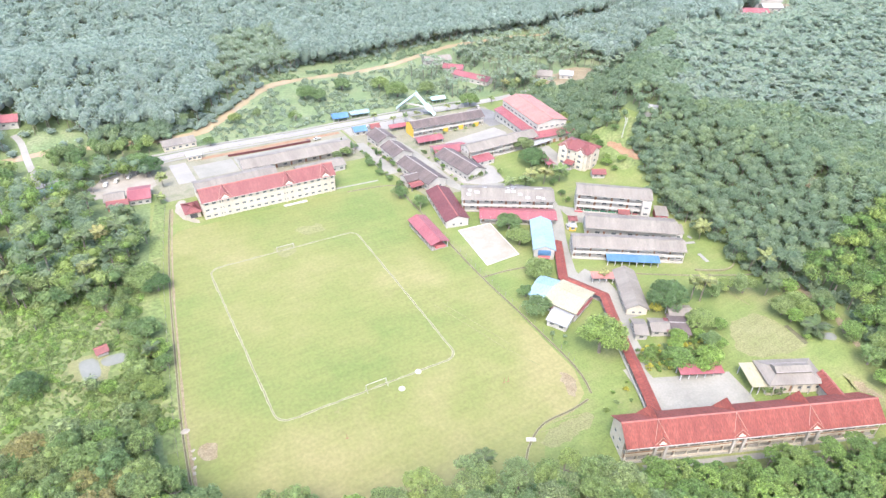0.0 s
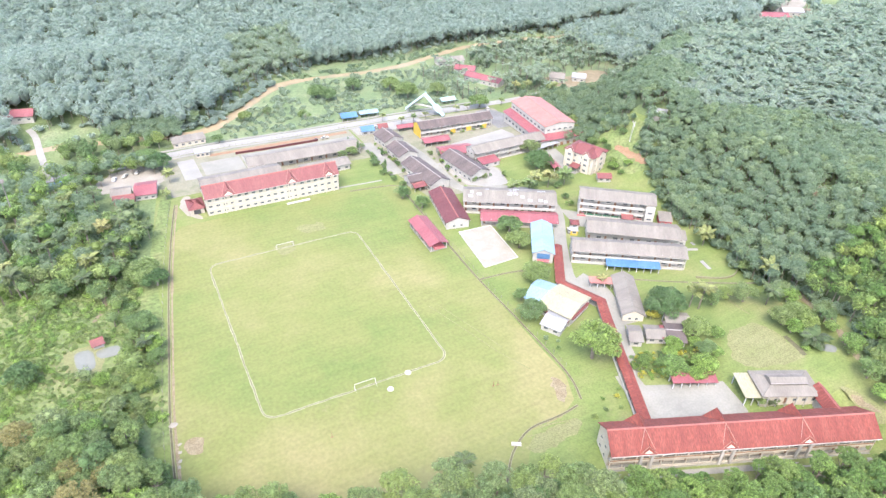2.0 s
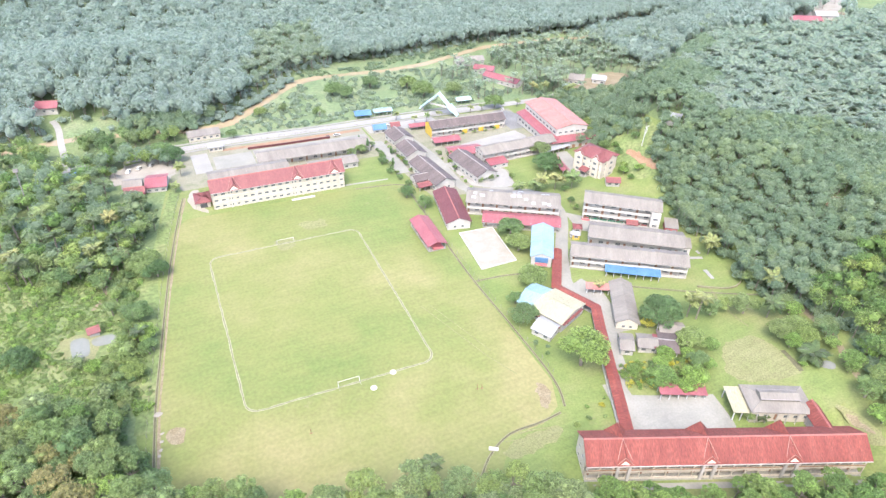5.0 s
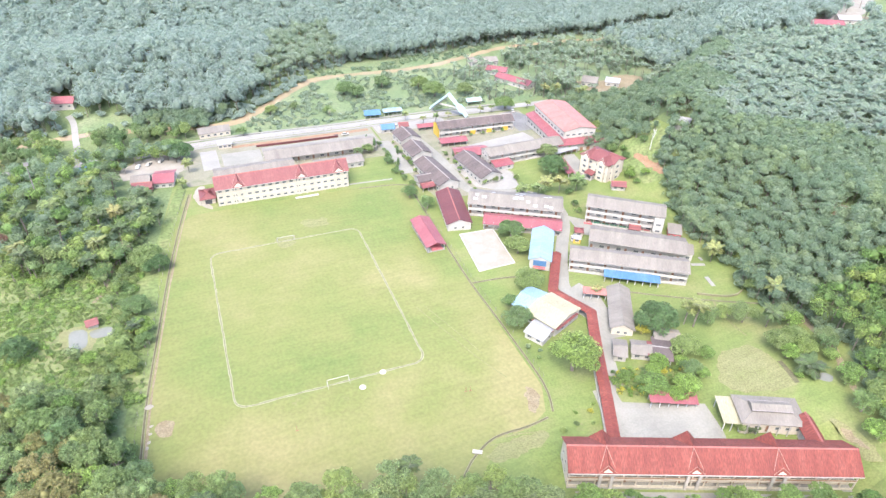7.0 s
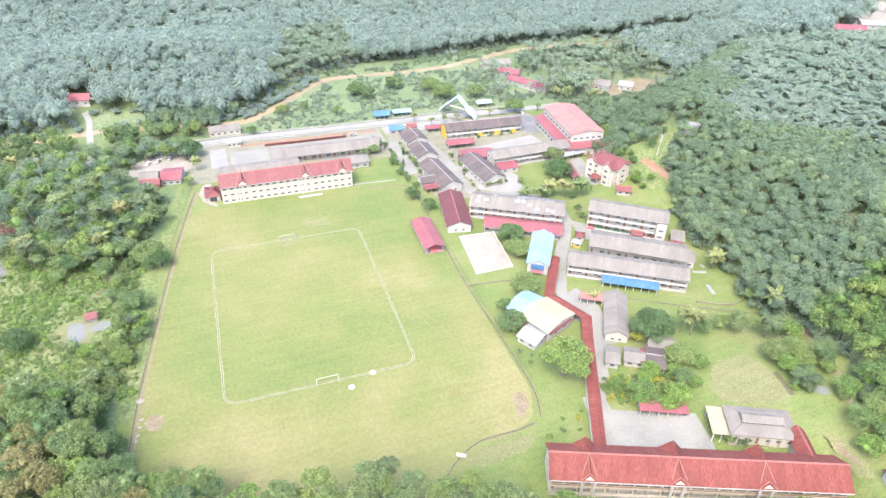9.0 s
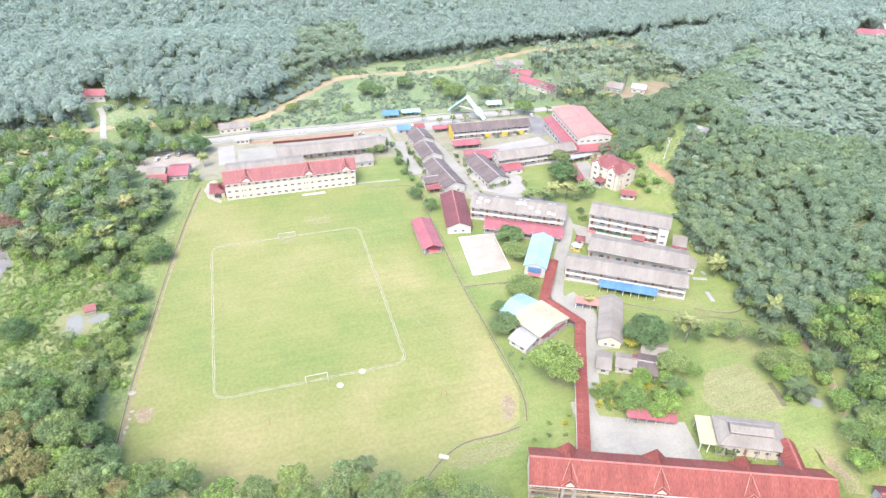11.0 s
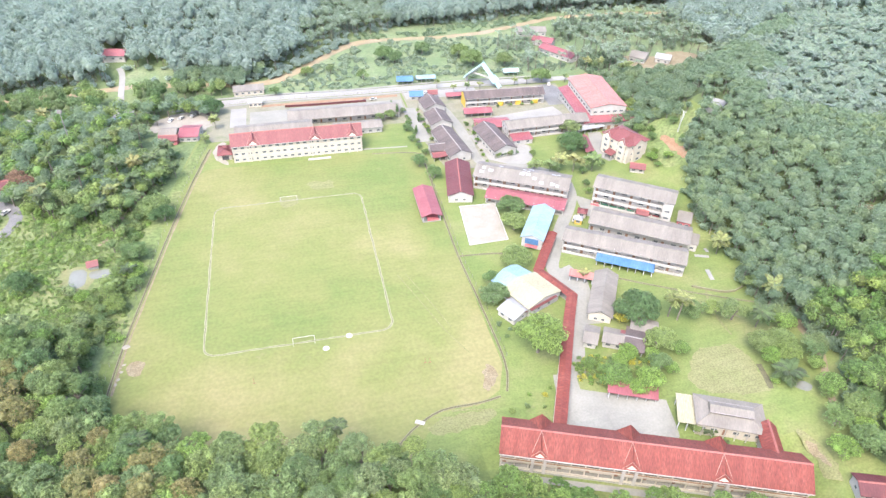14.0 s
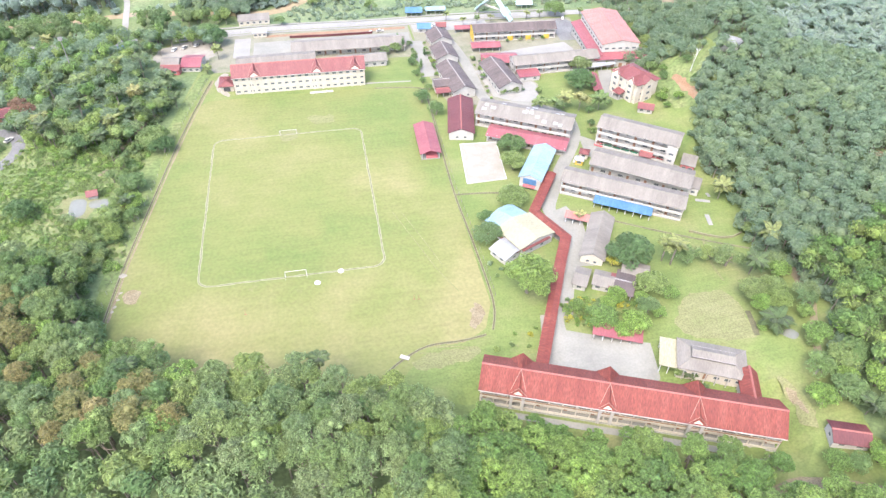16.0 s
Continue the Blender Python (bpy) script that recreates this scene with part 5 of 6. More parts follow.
# ---- plants ----
def leaf_shell(seed, radius, flat, blobs, leaves, size, corners=4, lobe=(0.42, 0.6), tilt=0.4):
    """Leaf clumps on a crown of overlapping lobes: corner points of kite-shaped quads, centred on the crown."""
    g = np.random.default_rng(seed)
    th, u = g.uniform(0, 2 * np.pi, blobs), g.uniform(0.0, 1.0, blobs)
    reach = 1.02 - 0.8 * (lobe[0] + lobe[1]) / 2
    cen = np.stack([np.cos(th) * np.sqrt(u) * reach, np.sin(th) * np.sqrt(u) * reach, (1 - u) * 0.5 - 0.12], 1) * radius
    cen[:, 2] *= flat
    br = g.uniform(*lobe, blobs) * radius
    which = g.integers(0, blobs, leaves)
    d = g.normal(size=(leaves, 3))
    d[:, 2] = np.abs(d[:, 2]) * 1.0 - 0.35
    d /= np.linalg.norm(d, axis=1)[:, None]
    pos = cen[which] + d * (br[which] * g.uniform(0.82, 1.12, leaves))[:, None] * np.array([1, 1, flat])
    nrm = d * 0.75 + np.array([0, 0, 0.55]) + g.normal(size=(leaves, 3)) * tilt
    nrm /= np.linalg.norm(nrm, axis=1)[:, None]
    a = np.cross(nrm, g.normal(size=(leaves, 3)))
    a /= np.linalg.norm(a, axis=1)[:, None]
    b = np.cross(nrm, a)
    s = (size * g.uniform(0.6, 1.35, leaves))[:, None]
    droop = nrm * s * -0.25
    quad = np.stack([pos + a * s * 0.75 + droop, pos + b * s * 0.45, pos - a * s * 0.75 + droop, pos - b * s * 0.5], 1)[:, :corners]
    return quad.reshape(-1, 3), cen, br


def core_shell(cen, br, flat, seed):
    """Low dark inner lobes, so that the crown is not see-through."""
    bm = bmesh.new()
    vs, fs = [], []
    for c, r in zip(cen, br):
        bmesh.ops.create_icosphere(bm, subdivisions=1, radius=r * 0.8, matrix=Matrix.Translation(c) @ Matrix.Diagonal((1, 1, flat, 1)))
    bm.verts.index_update()
    vs = np.array([v.co[:] for v in bm.verts])
    fs = np.array([[v.index for v in f.verts] for f in bm.faces])
    bm.free()
    return vs, fs


def mesh_from(name, verts, loops, starts, mats, mat_index=None, tint=None):
    me = bpy.data.meshes.new(name)
    me.vertices.add(len(verts))
    me.vertices.foreach_set("co", np.ascontiguousarray(verts, dtype=np.float32).ravel())
    me.loops.add(len(loops))
    me.loops.foreach_set("vertex_index", np.ascontiguousarray(loops, dtype=np.int32))
    me.polygons.add(len(starts))
    me.polygons.foreach_set("loop_start", np.ascontiguousarray(starts, dtype=np.int32))
    for m in mats:
        me.materials.append(m)
    if mat_index is not None:
        me.polygons.foreach_set("material_index", np.ascontiguousarray(mat_index, dtype=np.int32))
    me.update(calc_edges=True)
    if tint is not None:
        at = me.attributes.new("tint", "FLOAT", "FACE")
        at.data.foreach_set("value", np.ascontiguousarray(tint, dtype=np.float32))
    return me


def crown_arrays(seed, radius, flat, blobs, leaves, size, corners=4, lobe=(0.42, 0.6), tilt=0.4):
    q, cen, br = leaf_shell(seed, radius, flat, blobs, leaves, size, corners, lobe, tilt)
    n = 1 if blobs < 12 else blobs // 5
    cv, cf = core_shell(np.array([[0, 0, -0.1 * radius]]) if n == 1 else cen[:n], np.array([radius * 0.72]) if n == 1 else br, flat, seed)
    verts = np.concatenate([q, cv])
    nq = len(q) // corners
    loops = np.concatenate([np.arange(nq * corners), (cf + len(q)).ravel()])
    starts = np.concatenate([np.arange(nq) * corners, nq * corners + np.arange(len(cf)) * 3])
    return verts, loops, starts


def trunk_mesh(h, r, seed, limbs=5, spread=2.5):
    g = random.Random(seed)
    bm = bmesh.new()
    lean = (g.uniform(-0.3, 0.3), g.uniform(-0.3, 0.3))
    tube(bm, (0, 0, -0.6), (lean[0] * 0.5, lean[1] * 0.5, h * 0.55), r * 1.25, r * 0.8, 8)
    tube(bm, (lean[0] * 0.5, lean[1] * 0.5, h * 0.55), (lean[0], lean[1], h), r * 0.8, r * 0.4, 8)
    for k in range(limbs):
        a = k * math.tau / limbs + g.uniform(-0.4, 0.4)
        z0 = h * g.uniform(0.5, 0.72)
        tube(bm, (lean[0] * 0.7, lean[1] * 0.7, z0), (math.cos(a) * spread, math.sin(a) * spread, z0 + h * g.uniform(0.1, 0.24)), r * 0.4, r * 0.12, 6)
    me = bpy.data.meshes.new("trunk")
    bm.to_mesh(me), bm.free()
    me.materials.append(M["bark"])
    return me


CROWNS, TRUNKS = {}, {}


def crown_mesh(kind, k, mat):
    key = (kind, k, mat)
    if key not in CROWNS:
        spec = {"big": (1.0, 0.8, 26, 3400, 0.105, 3, (0.22, 0.38)), "near": (1.0, 1.1, 30, 2000, 0.115, 3, (0.16, 0.34), 0.5), "tuft": (1.0, 0.95, 52, 2000, 0.13, 3, (0.1, 0.22), 0.45), "round": (1.0, 0.95, 14, 1500, 0.125, 3, (0.28, 0.44)), "spread": (1.0, 1.15, 32, 5000, 0.085, 3, (0.18, 0.34)), "cone": (1.0, 2.4, 8, 800, 0.14, 3)}[kind]
        v, lo, st = crown_arrays(100 + k * 7 + len(kind), *spec)
        if kind == "cone":
            zz = np.clip((v[:, 2] + 1.8) / 4.0, 0, 1)
            v[:, :2] *= (1.15 - 0.95 * zz)[:, None]
        CROWNS[key] = mesh_from("crown", v, lo, st, [M[mat]])
    return CROWNS[key]


def tree(x, y, r, kind="round", mat="leaf", tall=None, label="round leafy tree", group="", name="tree", dz=0.0):
    """A tree thing: trunk with limbs under a crown of leaf clumps of radius r."""
    tall = tall or r * 1.25
    k = rnd.randrange(6)
    t = thing(name, label, "tree" if name == "tree" else name, ground_at(x, y, rnd.uniform(0, 360), dz), group)
    if k not in TRUNKS:
        TRUNKS[k] = trunk_mesh(1.0, 0.05, k, 5, 0.42)
    part("trunk", TRUNKS[k], M["bark"], t, m=Matrix.Diagonal((r * 1.5, r * 1.5, tall, 1)))
    part("crown", crown_mesh(kind, k, mat), M[mat], t, m=Matrix.Translation((0, 0, tall)) @ Matrix.Diagonal((r, r, r * rnd.uniform(0.85, 1.1), 1)))
    return t


def frond_mesh(length, seed, rows=11, droop=1.0, wide=0.9):
    """One palm frond: a bent midrib with leaflets on both sides."""
    g = random.Random(seed)
    vs, lo, st = [], [], []
    def rib(s):
        return Vector((length * s * (1 - 0.12 * s), 0, length * (0.42 * s - 0.78 * droop * s * s)))
    for k in range(rows):
        s = 0.12 + 0.86 * k / (rows - 1)
        p, w = rib(s), wide * math.sin(math.pi * min(1, 0.18 + 0.8 * s)) * g.uniform(0.8, 1.15)
        for side in (-1, 1):
            n = len(vs)
            tip = p + Vector((0.45 * w, side * w, -0.45 * w))
            a = rib(max(0, s - 0.035)), rib(min(1, s + 0.045))
            vs += [a[0][:], a[1][:], (tip + Vector((0.12, 0, 0)))[:], (tip - Vector((0.12, 0, 0.05)))[:]]
            st.append(len(lo))
            lo += [n, n + 1, n + 2, n + 3]
    return np.array(vs), np.array(lo), np.array(st)


def palm_crown(length, fronds, seed, rows=11, droop=1.0, wide=0.9):
    g = random.Random(seed)
    V, L, S = [], [], []
    n = ln = 0
    for k in range(fronds):
        v, lo, st = frond_mesh(length * g.uniform(0.8, 1.1), seed + k, rows, droop * g.uniform(0.55, 1.35), wide)
        m = np.array(pose(0, 0, 0, 0, -g.uniform(-12, 38), k * 137.5 + g.uniform(-12, 12)).to_3x3())
        V.append(v @ m.T), L.append(lo + n), S.append(st + ln)
        n += len(v)
        ln += len(lo)
    return np.concatenate(V), np.concatenate(L), np.concatenate(S)


PALMS = {}


def palm(x, y, r, tall=7.0, label="coconut palm with drooping fronds", mat="leaf_palm", fronds=18):
    k = (rnd.randrange(4), mat)
    t = thing("palm_tree", label, "palm", ground_at(x, y, rnd.uniform(0, 360)))
    if k not in PALMS:
        PALMS[k] = mesh_from("crown", *palm_crown(1.0, fronds, 40 + k[0], 13, 0.8, 0.22), [M[mat]])
        bm = bmesh.new()
        pts = [Vector((0.06 * s * s, 0, s - (0.05 if s == 0 else 0))) for s in (0, 0.25, 0.5, 0.75, 1.0)]
        for a, b in zip(pts, pts[1:]):
            tube(bm, a, b, 0.03, 0.024, 8)
        me = bpy.data.meshes.new("trunk")
        bm.to_mesh(me), bm.free()
        me.materials.append(M["bark"])
        PALMS[k, "t"] = me
    part("trunk", PALMS[k, "t"], M["bark"], t, m=Matrix.Diagonal((tall, tall, tall, 1)))
    part("fronds", PALMS[k], M[mat], t, m=Matrix.Translation((0.06 * tall, 0, tall)) @ Matrix.Diagonal((r, r, r, 1)))
    return t


def stand_of(name, label, places, templates, mat, trunk=True, group=""):
    """Many trees too alike to count, joined into one mesh. places: x, y, z, size, tint; the templates are of size 1."""
    V, L, S, T, MI = [], [], [], [], []
    n = ln = 0
    for x, y, z, s, tint in places:
        v, lo, st = templates[rnd.randrange(len(templates))]
        a = rnd.uniform(0, math.tau)
        c, sn = math.cos(a), math.sin(a)
        R = np.array([[c, -sn, 0], [sn, c, 0], [0, 0, rnd.uniform(0.85, 1.2)]]) * s
        V.append((v @ R.T + np.array([x, y, z])).astype(np.float32)), L.append(lo + n), S.append(st + ln)
        T.append(np.full(len(st), tint)), MI.append(np.zeros(len(st)))
        n += len(v)
        ln += len(lo)
        if trunk:
            g = height(x, y) - 0.4
            k = np.arange(5) * math.tau / 5
            ring = np.stack([np.cos(k), np.sin(k)], 1)
            tv = np.concatenate([np.c_[ring * 0.22 + (x, y), np.full(5, g)], np.c_[ring * 0.12 + (x, y), np.full(5, z)]])
            i = np.arange(5)
            j = (i + 1) % 5
            tl = np.stack([i, j, j + 5, i + 5], 1).ravel()
            V.append(tv), L.append(tl + n), S.append(np.arange(5) * 4 + ln), T.append(np.full(5, tint)), MI.append(np.ones(5))
            n += 10
            ln += 20
    me = mesh_from(name, np.concatenate(V), np.concatenate(L), np.concatenate(S), [M[mat], M["bark"]], np.concatenate(MI), np.concatenate(T))
    return tagged(new(name, me), label, "forest", kind="stuff")


def inside(x, y, poly):
    c = False
    for (xa, ya), (xb, yb) in zip(poly, poly[1:] + poly[:1]):
        if (ya > y) != (yb > y) and x < (xb - xa) * (y - ya) / (yb - ya) + xa:
            c = not c
    return c


def from_line(x, y, line):
    best = 1e9
    for (xa, ya), (xb, yb) in zip(line, line[1:]):
        dx, dy = xb - xa, yb - ya
        t = max(0, min(1, ((x - xa) * dx + (y - ya) * dy) / (dx * dx + dy * dy)))
        best = min(best, math.hypot(x - xa - t * dx, y - ya - t * dy))
    return best


CLEAR = [(258, 199, 11), (270, 197, 9), (-68.5, 272, 9), (211.7, 236.5, 13), (207.5, 281, 12), (209, 259, 9), (263, 218, 14), (276, 212, 11), (256, 206, 10), (268, 202, 10), (169.5, -91.5, 7), (-16, 160, 12), (-27, 158, 13), (-22, 173, 13), (-21, 148, 9), (-31, 148, 8), (-52, 184, 8), (-88, 118, 8), (11, 216, 10), (234, -3, 5), (-46, 49, 8), (233, 95, 5.5), (230, 90, 3.5), (286, 216, 15), (447, 200, 15), (472, 203, 15), (425, 190, 10), (437, 183, 12), (458, 186, 12), (490, 216, 11), (508, 229, 11), (528, 244, 12), (545, 256, 11), (384, 320, 14), (-43, 249, 7), (-52, 249, 7), (-34, 245, 4)]
TRACKS = [RIVER, ROAD, [(-58, 203), (-61, 232), (-66, 262)], [(-120, 60), (-96, 68), (-79, 92), (-98, 108)], [(138, -101), (151, -99), (168, -105), (200, -108)]]


def scatter(x0, x1, y0, y1, step, test, gap=5.0):
    out = []
    y = y0
    while y < y1:
        x = x0 + (0 if int((y - y0) / step) % 2 else step / 2)
        while x < x1:
            px, py = x + rnd.uniform(-0.38, 0.38) * step, y + rnd.uniform(-0.38, 0.38) * step
            if test(px, py) and all(math.hypot(px - a, py - b) > r for a, b, r in CLEAR) and all(from_line(px, py, l) > gap for l in TRACKS):
                out.append((px, py))
            x += step
        y += step * 0.87
    return out


def river_y(x):
    return float(np.interp(x, [p[0] for p in RIVER], [p[1] for p in RIVER]))


FAR = [crown_arrays(300 + k, 1.0, 0.85, 9, 150, 0.27, 3, (0.36, 0.56), 0.2) for k in range(8)]
RIDGE = [crown_arrays(315 + k, 1.0, 1.2, 11, 180, 0.23, 3, (0.3, 0.5), 0.2) for k in range(8)]
MID = [crown_arrays(330 + k, 1.0, 0.9, 7, 360, 0.2, 3) for k in range(8)]
OIL = [palm_crown(1.0, 15, 500 + k, 5, 0.8, 0.23) for k in range(5)]
WEED = [crown_arrays(380 + k, 1.0, 0.7, 4, 70, 0.36, 3) for k in range(6)]
EDGE = [crown_arrays(345 + k, 1.0, 0.95, 9, 290, 0.2, 3, (0.34, 0.54), 0.28) for k in range(8)]
BUSH = [crown_arrays(360 + k, 1.0, 0.7, 5, 170, 0.25, 3) for k in range(6)]

EAST = [(231, 101), (211, 78), (205, 64), (194, 38), (194, 10), (187, -15), (189, -34), (190, -50), (180, -66), (184, -82), (190, -102), (215, -95), (330, -40), (460, 20), (600, 90), (600, 190), (490, 192), (420, 188), (360, 200), (310, 180), (268, 160), (246, 140)]


def is_oil(x, y):
    n = noise.noise((x * 0.03, y * 0.03, 2))
    return x + 0.55 * y > 296 + 26 * n and y < x - 150 + 26 * n


pts = scatter(185, 520, -130, 330, 4.1, lambda x, y: inside(x, y, EAST) and not is_oil(x, y), 4)
hill = [(x, y, height(x, y) + rnd.uniform(6.4, 8.4), rnd.triangular(2.3, 4.4, 3.1), noise.noise((x * 0.02, y * 0.02, 5)) * 0.35 + rnd.random() * 0.45) for x, y in pts]
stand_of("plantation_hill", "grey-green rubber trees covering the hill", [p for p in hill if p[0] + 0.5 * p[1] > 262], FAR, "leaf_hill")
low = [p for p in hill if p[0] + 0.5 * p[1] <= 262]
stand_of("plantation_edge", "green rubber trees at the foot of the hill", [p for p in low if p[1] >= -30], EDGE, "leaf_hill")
stand_of("plantation_edge", "rich green leafy trees at the foot of the hill", [p for p in low if p[1] < -30], EDGE, "leaf_rich")
pts = scatter(200, 500, -90, 200, 5.6, lambda x, y: inside(x, y, EAST) and not is_oil(x, y) and x + 0.5 * y < 330, 4)
stand_of("plantation_undergrowth", "leafy young growth between the rubber trees", [(x, y, height(x, y) + rnd.uniform(4.0, 5.6), rnd.uniform(2.2, 3.2), rnd.random()) for x, y in pts], WEED, "leaf_hill", False)
pts = scatter(235, 600, 0, 240, 7.0, lambda x, y: inside(x, y, EAST) and is_oil(x, y), 4)
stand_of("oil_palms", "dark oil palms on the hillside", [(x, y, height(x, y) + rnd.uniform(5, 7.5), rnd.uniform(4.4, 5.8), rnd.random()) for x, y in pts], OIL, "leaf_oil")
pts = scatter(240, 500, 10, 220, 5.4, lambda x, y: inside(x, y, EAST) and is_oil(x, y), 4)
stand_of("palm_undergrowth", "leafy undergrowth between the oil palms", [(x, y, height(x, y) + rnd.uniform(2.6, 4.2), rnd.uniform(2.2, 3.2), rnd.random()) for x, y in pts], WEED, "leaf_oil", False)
NORTH = [(-230, 225), (-230, 470), (-60, 580), (110, 540), (330, 500), (480, 470), (620, 360), (640, 262), (560, 268), (480, 300), (400, 325), (365, 326), (325, 316), (284, 320), (241, 320), (205, 318), (176, 312), (140, 310), (115, 308), (86, 297), (64, 280), (46, 262), (32, 246), (18, 236)]

patch("meadow", [(80, 291), (115, 292), (140, 291), (177, 296), (207, 307), (241, 317), (284, 317), (284, 326), (241, 328), (200, 324), (170, 316), (140, 314), (112, 312), (88, 302)], M["meadow"], 0.1, "grassy strip on the far river bank", "grass", smooth=3)


def rubber_strip(x, y):
    return abs(x - 85 - 0.22 * (y - 330) + 12 * noise.noise((x * 0.03, y * 0.03, 8))) < 26


pts = scatter(-230, 640, 225, 385, 6.3, lambda x, y: inside(x, y, NORTH), 7)
tall = [(x, y, height(x, y) + rnd.uniform(8.0, 12), rnd.triangular(3.0, 7.5, 4.6), rnd.random()) for x, y in pts]
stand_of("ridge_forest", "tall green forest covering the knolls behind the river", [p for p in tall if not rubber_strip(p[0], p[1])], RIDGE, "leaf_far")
stand_of("ridge_forest", "slim olive-green rubber trees among the forest", [(x, y, z, s * 0.75, t) for x, y, z, s, t in tall if rubber_strip(x, y)], EDGE, "leaf_pale")
pts = scatter(-230, 640, 385, 580, 8.4, lambda x, y: inside(x, y, NORTH), 7)
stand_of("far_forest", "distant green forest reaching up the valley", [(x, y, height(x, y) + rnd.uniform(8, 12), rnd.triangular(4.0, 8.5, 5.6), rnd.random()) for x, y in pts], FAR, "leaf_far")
pts = scatter(-230, 640, 230, 385, 6.2, lambda x, y: inside(x, y, NORTH) and not inside(x, y - 26, NORTH), 4)
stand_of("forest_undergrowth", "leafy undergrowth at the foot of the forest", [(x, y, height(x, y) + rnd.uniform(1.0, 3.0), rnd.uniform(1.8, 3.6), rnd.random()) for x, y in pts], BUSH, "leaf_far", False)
pts = scatter(84, 290, 288, 326, 4.4, lambda x, y: y > river_y(x) + 4 and noise.noise((x * 0.06, y * 0.06, 15)) > -0.05, 3.5)
stand_of("bank_bushes", "bushes on the grassy far bank", [(x, y, height(x, y) + 0.8, rnd.uniform(1.0, 2.8), rnd.random()) for x, y in pts], BUSH, "leaf_hill", False)
pts = [(rnd.uniform(-28, 20), rnd.uniform(222, 246)) for _ in range(46)]
stand_of("river_trees", "dense leafy trees hiding the river", [(x, y, height(x, y) + rnd.uniform(4, 7), rnd.uniform(2.6, 5.2), rnd.random()) for x, y in pts], MID, "leaf_hill")

WEST_EDGE = [(-34, 3), (-30.5, 25), (-27, 50), (-27.5, 80), (-22, 112), (-13, 152), (-8, 172)]


def west(x, y):
    ex = float(np.interp(y, [p[1] for p in WEST_EDGE], [p[0] for p in WEST_EDGE]))
    if x > ex - 2:
        return False
    scrub = -95 < x < -30 and 16 < y < 88
    if scrub:
        return noise.noise((x * 0.06, y * 0.06, 7)) > 0.34 or (x > ex - 13 and noise.noise((x * 0.08, y * 0.08, 3)) > -0.15)
    return noise.noise((x * 0.04, y * 0.04, 1)) > -0.5


pts = scatter(-135, 0, -10, 198, 5.4, west, 5)
wood = []
for x, y in pts:
    low = 16 < y < 88 and x > -95
    wood.append((x, y, height(x, y) + (rnd.uniform(2.2, 5) if low else rnd.uniform(3.5, 8)), rnd.uniform(1.8, 3.6) if low else rnd.uniform(2.6, 5.0), rnd.random()))
low, high = [p for p in wood if p[1] < 95], [p for p in wood if p[1] >= 95]
for label, places, mat, take in (("yellow-green leafy trees beside the scrub", low, "leaf_scrub", (0, 3)), ("grey-green trees beside the scrub", low, "leaf_rubber", (1,)), ("mixed green trees beside the scrub", low, "leaf", (2,)),
                                 ("mixed green trees by the village houses", high, "leaf_hill", (0, 2)), ("yellow-green trees by the village houses", high, "leaf_scrub", (1,)), ("rich green trees by the village houses", high, "leaf_rich", (3,))):
    stand_of("west_wood", label, [p for k, p in enumerate(places) if k % 4 in take], EDGE, mat)
pts = scatter(-180, 14, 208, 229, 7.6, lambda x, y: y < river_y(x) - 5, 6)
stand_of("river_trees", "leafy trees between road and river", [(x, y, height(x, y) + rnd.uniform(4, 7), rnd.uniform(3.0, 5.8), rnd.random()) for x, y in pts], MID, "leaf")
pts = scatter(-110, -28, 15, 100, 2.0, lambda x, y: noise.noise((x * 0.05, y * 0.05, 11)) > -0.45 and math.hypot(x + 46, y - 49) > 8, 3)
stand_of("scrub_bushes", "low bright weeds and bushes in the scrub", [(x, y, height(x, y) + 0.1, 0.65 + 1.5 * rnd.random() ** 3, noise.noise((x * 0.07, y * 0.07, 9)) * 0.5 + rnd.random() * 0.5) for x, y in pts], WEED, "leaf_scrub", False)
pts = scatter(-110, -28, 15, 100, 3.6, lambda x, y: noise.noise((x * 0.07, y * 0.07, 19)) > 0.02 and math.hypot(x + 46, y - 49) > 9, 3)
stand_of("scrub_bushes", "bright green thickets and banana plants in the scrub", [(x, y, height(x, y) + 0.5, rnd.uniform(0.9, 2.4), rnd.random()) for x, y in pts], BUSH, "leaf_bright", False)
MEADOW = [(20, 213), (225, 212), (230, 268), (204, 288), (176, 282), (142, 283), (105, 284), (80, 275), (50, 249), (32, 231)]
pts = scatter(10, 235, 212, 292, 5.0, lambda x, y: inside(x, y, MEADOW) and noise.noise((x * 0.05, y * 0.05, 21)) > -0.28, 5)
stand_of("meadow_bushes", "bushes in the meadow", [(x, y, height(x, y) + 0.7, rnd.triangular(0.8, 4.0, 1.6), rnd.random()) for x, y in pts], BUSH, "leaf_pale", False)
NE = [(216, 128), (228, 104), (246, 140), (268, 160), (300, 178), (290, 200), (246, 206), (240, 214), (224, 214), (214, 206), (215, 168)]
pts = scatter(205, 310, 100, 230, 6.0, lambda x, y: inside(x, y, NE), 5)
stand_of("village_trees", "leafy trees round the village houses and sports hall", [(x, y, height(x, y) + rnd.uniform(3.5, 6), rnd.uniform(2.4, 4.2), rnd.random()) for x, y in pts], MID, "leaf_hill")
SLOPE = [(196, 128), (199, 112), (214, 103), (226, 97), (229, 108), (222, 126), (208, 138)]
pts = scatter(194, 232, 94, 140, 5.2, lambda x, y: inside(x, y, SLOPE), 4)
